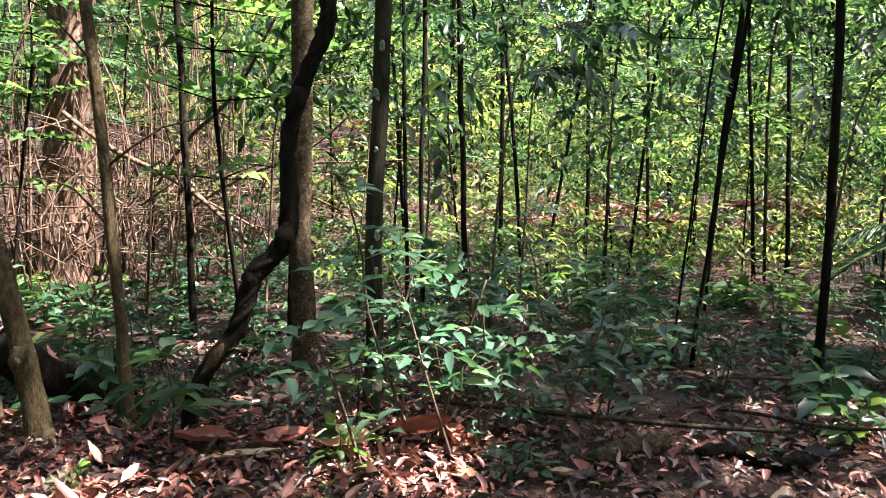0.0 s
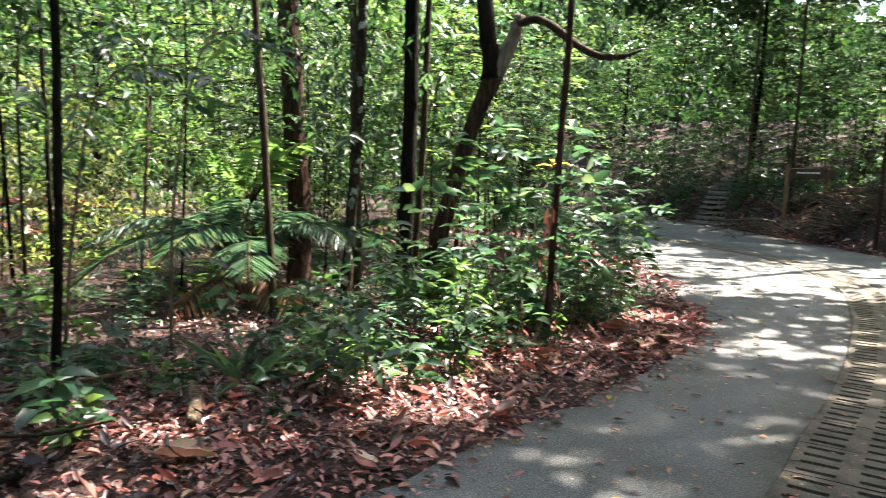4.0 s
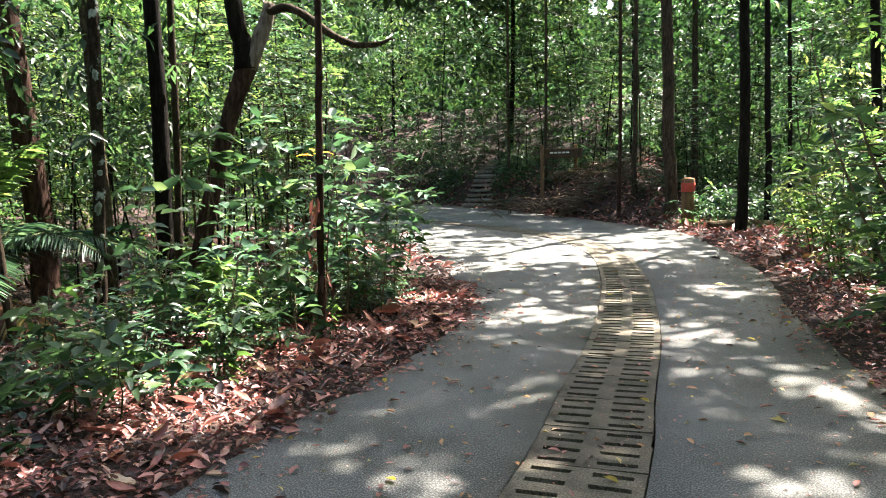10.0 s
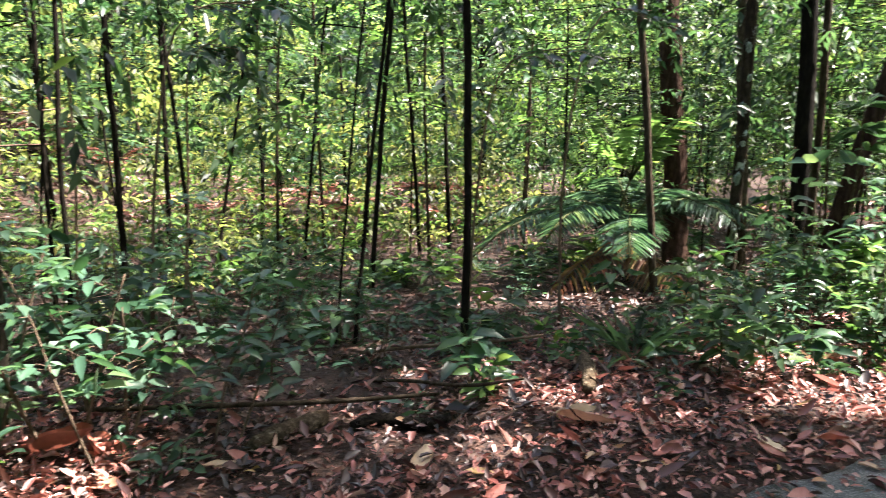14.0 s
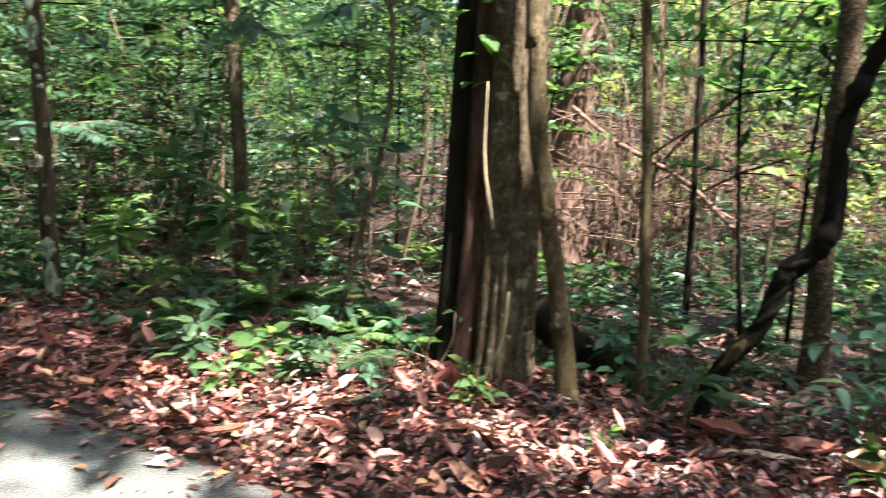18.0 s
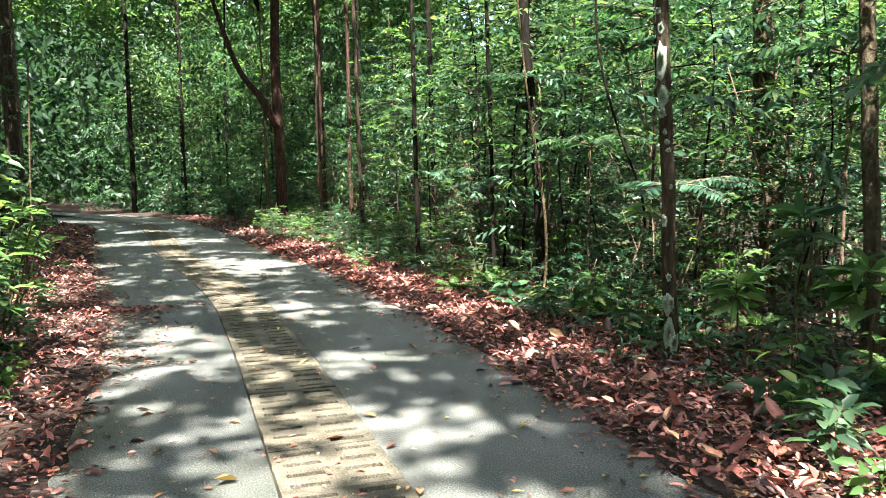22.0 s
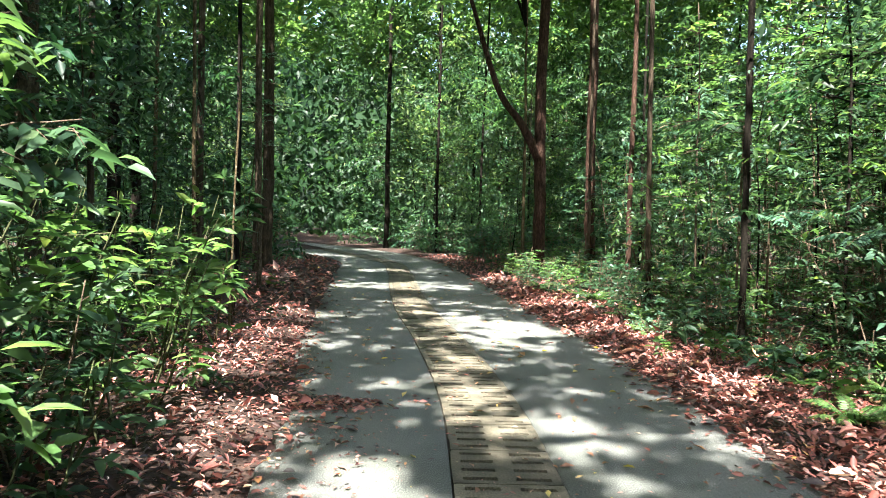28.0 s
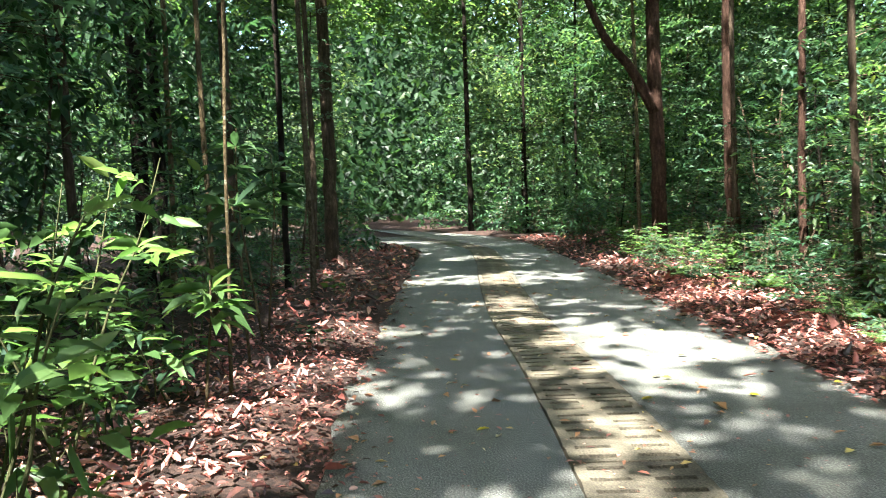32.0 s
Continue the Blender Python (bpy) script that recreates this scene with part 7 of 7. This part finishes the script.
thicket("dead_bracken", DEAD_FERN, 13, 342, (-15.0, -11.0), (-1.0, 8.0), lambda x, y, d: 1, "reddish dead bracken in the clearing", (0.7, 1.5), gap=0.4)
foliage_bank("low_cover", 3000, 420, (-13.0, 2.5), (18.5, 31.0), 0.55, 0.18, 0.14, [LEAF_MID, LEAF_DARK, LEAF_GREY, LEAF_SHADE], "low leafy plants on the bank's foot", 14, 0.0, 0.2, clear=bare_bank)
foliage_bank("low_cover", 1700, 421, (-15.0, 4.0), (23.5, 35.0), 1.6, 1.2, 0.17, [LEAF_DARK, LEAF_SHADE, LEAF_MID], "dark undergrowth covering the hill", 16, 0.0, 0.3, clear=steps_way)
# shade behind the bushes comes from these dark leaf colours
foliage_bank("wood_foliage", 900, 422, (3.8, 9.0), (-21.0, -10.0), 7.0, 2.1, 0.15, [LEAF_SHADE, LEAF_DARK], "foliage behind the roadside bushes, shade put in its dark leaf colours")
foliage_bank("low_cover", 500, 408, (-20.0, 7.0), (30.0, 37.0), 0.9, 0.9, 0.15, LEAF_DARK, "low dark leafy cover on the hill", 16)
foliage_bank("low_cover", 700, 409, (-6.0, 14.0), (-40.0, -26.0), 1.4, 0.8, 0.18, LEAF_DARK, "low dark leafy cover beyond the bend", 16)


def far_woods():
    """The wood that closes the view on all sides, too far to count its trees."""
    rng = np.random.default_rng(91)
    # sun reaches these rings, so their shade is painted as dark green
    for n, r0, r1, l0, l1, label in ((150000, 47, 60, 0.38, 0.85, "dense green rainforest closing the view all round"), (60000, 62, 70, 0.8, 1.4, "rainforest behind the nearer crowns, shade put in its dark leaf colour")):
        a = rng.uniform(0, 2 * np.pi, n)
        r = rng.uniform(r0, r1, n)
        h = rng.uniform(0, 1, n) ** 1.05 * (26 + 4 * np.sin(a * 9) + 3 * np.sin(a * 23 + 1))
        c = np.stack([np.cos(a) * r, np.sin(a) * r - 4, h], -1)
        w = unit(rng.normal(0, 1, (n, 3)))
        f = unit(rng.normal(0, 0.8, (n, 3)) + [0, 0, 0.8])
        ln = rng.uniform(l0, l1, n)
        v, t = leaf_arrays(c, w, f, ln, ln * 0.5, 0.2, 0.2, 1)
        tagged(new("far_woods", mesh_of("far_woods", v, t, [LEAF_SHADE])), label, "woods", kind="stuff")
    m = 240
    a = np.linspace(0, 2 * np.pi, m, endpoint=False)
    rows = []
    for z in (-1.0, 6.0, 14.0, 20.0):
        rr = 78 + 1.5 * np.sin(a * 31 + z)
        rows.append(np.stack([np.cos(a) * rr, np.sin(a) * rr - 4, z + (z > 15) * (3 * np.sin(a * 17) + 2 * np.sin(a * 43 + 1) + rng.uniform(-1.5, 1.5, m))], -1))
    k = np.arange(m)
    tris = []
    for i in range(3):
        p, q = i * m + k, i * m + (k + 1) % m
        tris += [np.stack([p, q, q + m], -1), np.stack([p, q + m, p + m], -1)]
    # added wall closing the horizon, in the same shade-dark leaf colour
    tagged(new("backdrop", mesh_of("backdrop", np.concatenate(rows), np.concatenate(tris), [LEAF_SHADE])), "dark green wall of distant rainforest", "backdrop", kind="structure")


far_woods()


# ---- drain covers, each slab a piece of its own ----
def slab_mesh(seed):
    rng = np.random.default_rng(seed)
    xs = [-0.305, -0.25, -0.055, 0.055, 0.25, 0.305]
    ys = [-0.294]
    for i in range(4):
        c = -0.294 + 0.588 * (i + 0.5) / 4
        ys += [c - 0.023, c + 0.023]
    ys.append(0.294)
    bm = bmesh.new()
    g = [[bm.verts.new((x + rng.normal(0, 0.003), y + rng.normal(0, 0.003), 0)) for y in ys] for x in xs]
    low = {}

    def deep(i, j):
        if (i, j) not in low:
            v = g[i][j].co
            low[i, j] = bm.verts.new((v.x, v.y, -0.07))
        return low[i, j]

    hole = {(i, j) for i in (1, 3) for j in (1, 3, 5, 7)}
    for i in range(5):
        for j in range(9):
            if (i, j) not in hole:
                bm.faces.new((g[i][j], g[i + 1][j], g[i + 1][j + 1], g[i][j + 1]))
                continue
            ring = [(i, j), (i, j + 1), (i + 1, j + 1), (i + 1, j)]
            for a, b in zip(ring, ring[1:] + ring[:1]):
                bm.faces.new((g[a[0]][a[1]], g[b[0]][b[1]], deep(*b), deep(*a)))
    rim = [(i, 0) for i in range(5)] + [(5, j) for j in range(9)] + [(i, 9) for i in range(5, 0, -1)] + [(0, j) for j in range(9, 0, -1)]
    for a, b in zip(rim, rim[1:] + rim[:1]):
        bm.faces.new((g[b[0]][b[1]], g[a[0]][a[1]], deep(*a), deep(*b)))
    bmesh.ops.recalc_face_normals(bm, faces=bm.faces)
    me = bpy.data.meshes.new("drain_cover")
    bm.to_mesh(me)
    bm.free()
    me.materials.append(CONCRETE)
    return me


def drain():
    root = thing("drain", 0, 0, 0, "line of tan slotted concrete drain covers set in the road", "drain", kind="structure")
    meshes = [slab_mesh(i) for i in range(4)]
    rng = np.random.default_rng(33)
    step = np.hypot(*np.diff(DRAIN[:, :2], axis=0).T)
    s = np.concatenate([[0], np.cumsum(step)])
    n = int(s[-1] / 0.598)
    for i in range(n):
        a = (i + 0.5) * 0.598
        x, y = np.interp(a, s, DRAIN[:, 0]), np.interp(a, s, DRAIN[:, 1])
        dx, dy = np.interp(a + 0.2, s, DRAIN[:, 0]) - np.interp(a - 0.2, s, DRAIN[:, 0]), np.interp(a + 0.2, s, DRAIN[:, 1]) - np.interp(a - 0.2, s, DRAIN[:, 1])
        rz = math.degrees(math.atan2(dy, dx)) - 90 + rng.normal(0, 0.4)
        tilt = math.degrees(math.atan((float(land(x + dx, y + dy)) - float(land(x, y))) / math.hypot(dx, dy)))
        part("drain_cover", meshes[int(rng.integers(4))], root, m=pose(x, y, float(land(x, y)) + 0.004 + rng.uniform(-0.003, 0.003), tilt, 0, rz))
    bed = tube_arrays(np.stack([DRAIN[::12, 0], DRAIN[::12, 1], land(DRAIN[::12, 0], DRAIN[::12, 1]) - 0.2], -1), 0.16, 8)
    part("gutter", mesh_of("gutter", *bed, [GUTTER], smooth=True), root, "dark muddy channel under the covers")


drain()
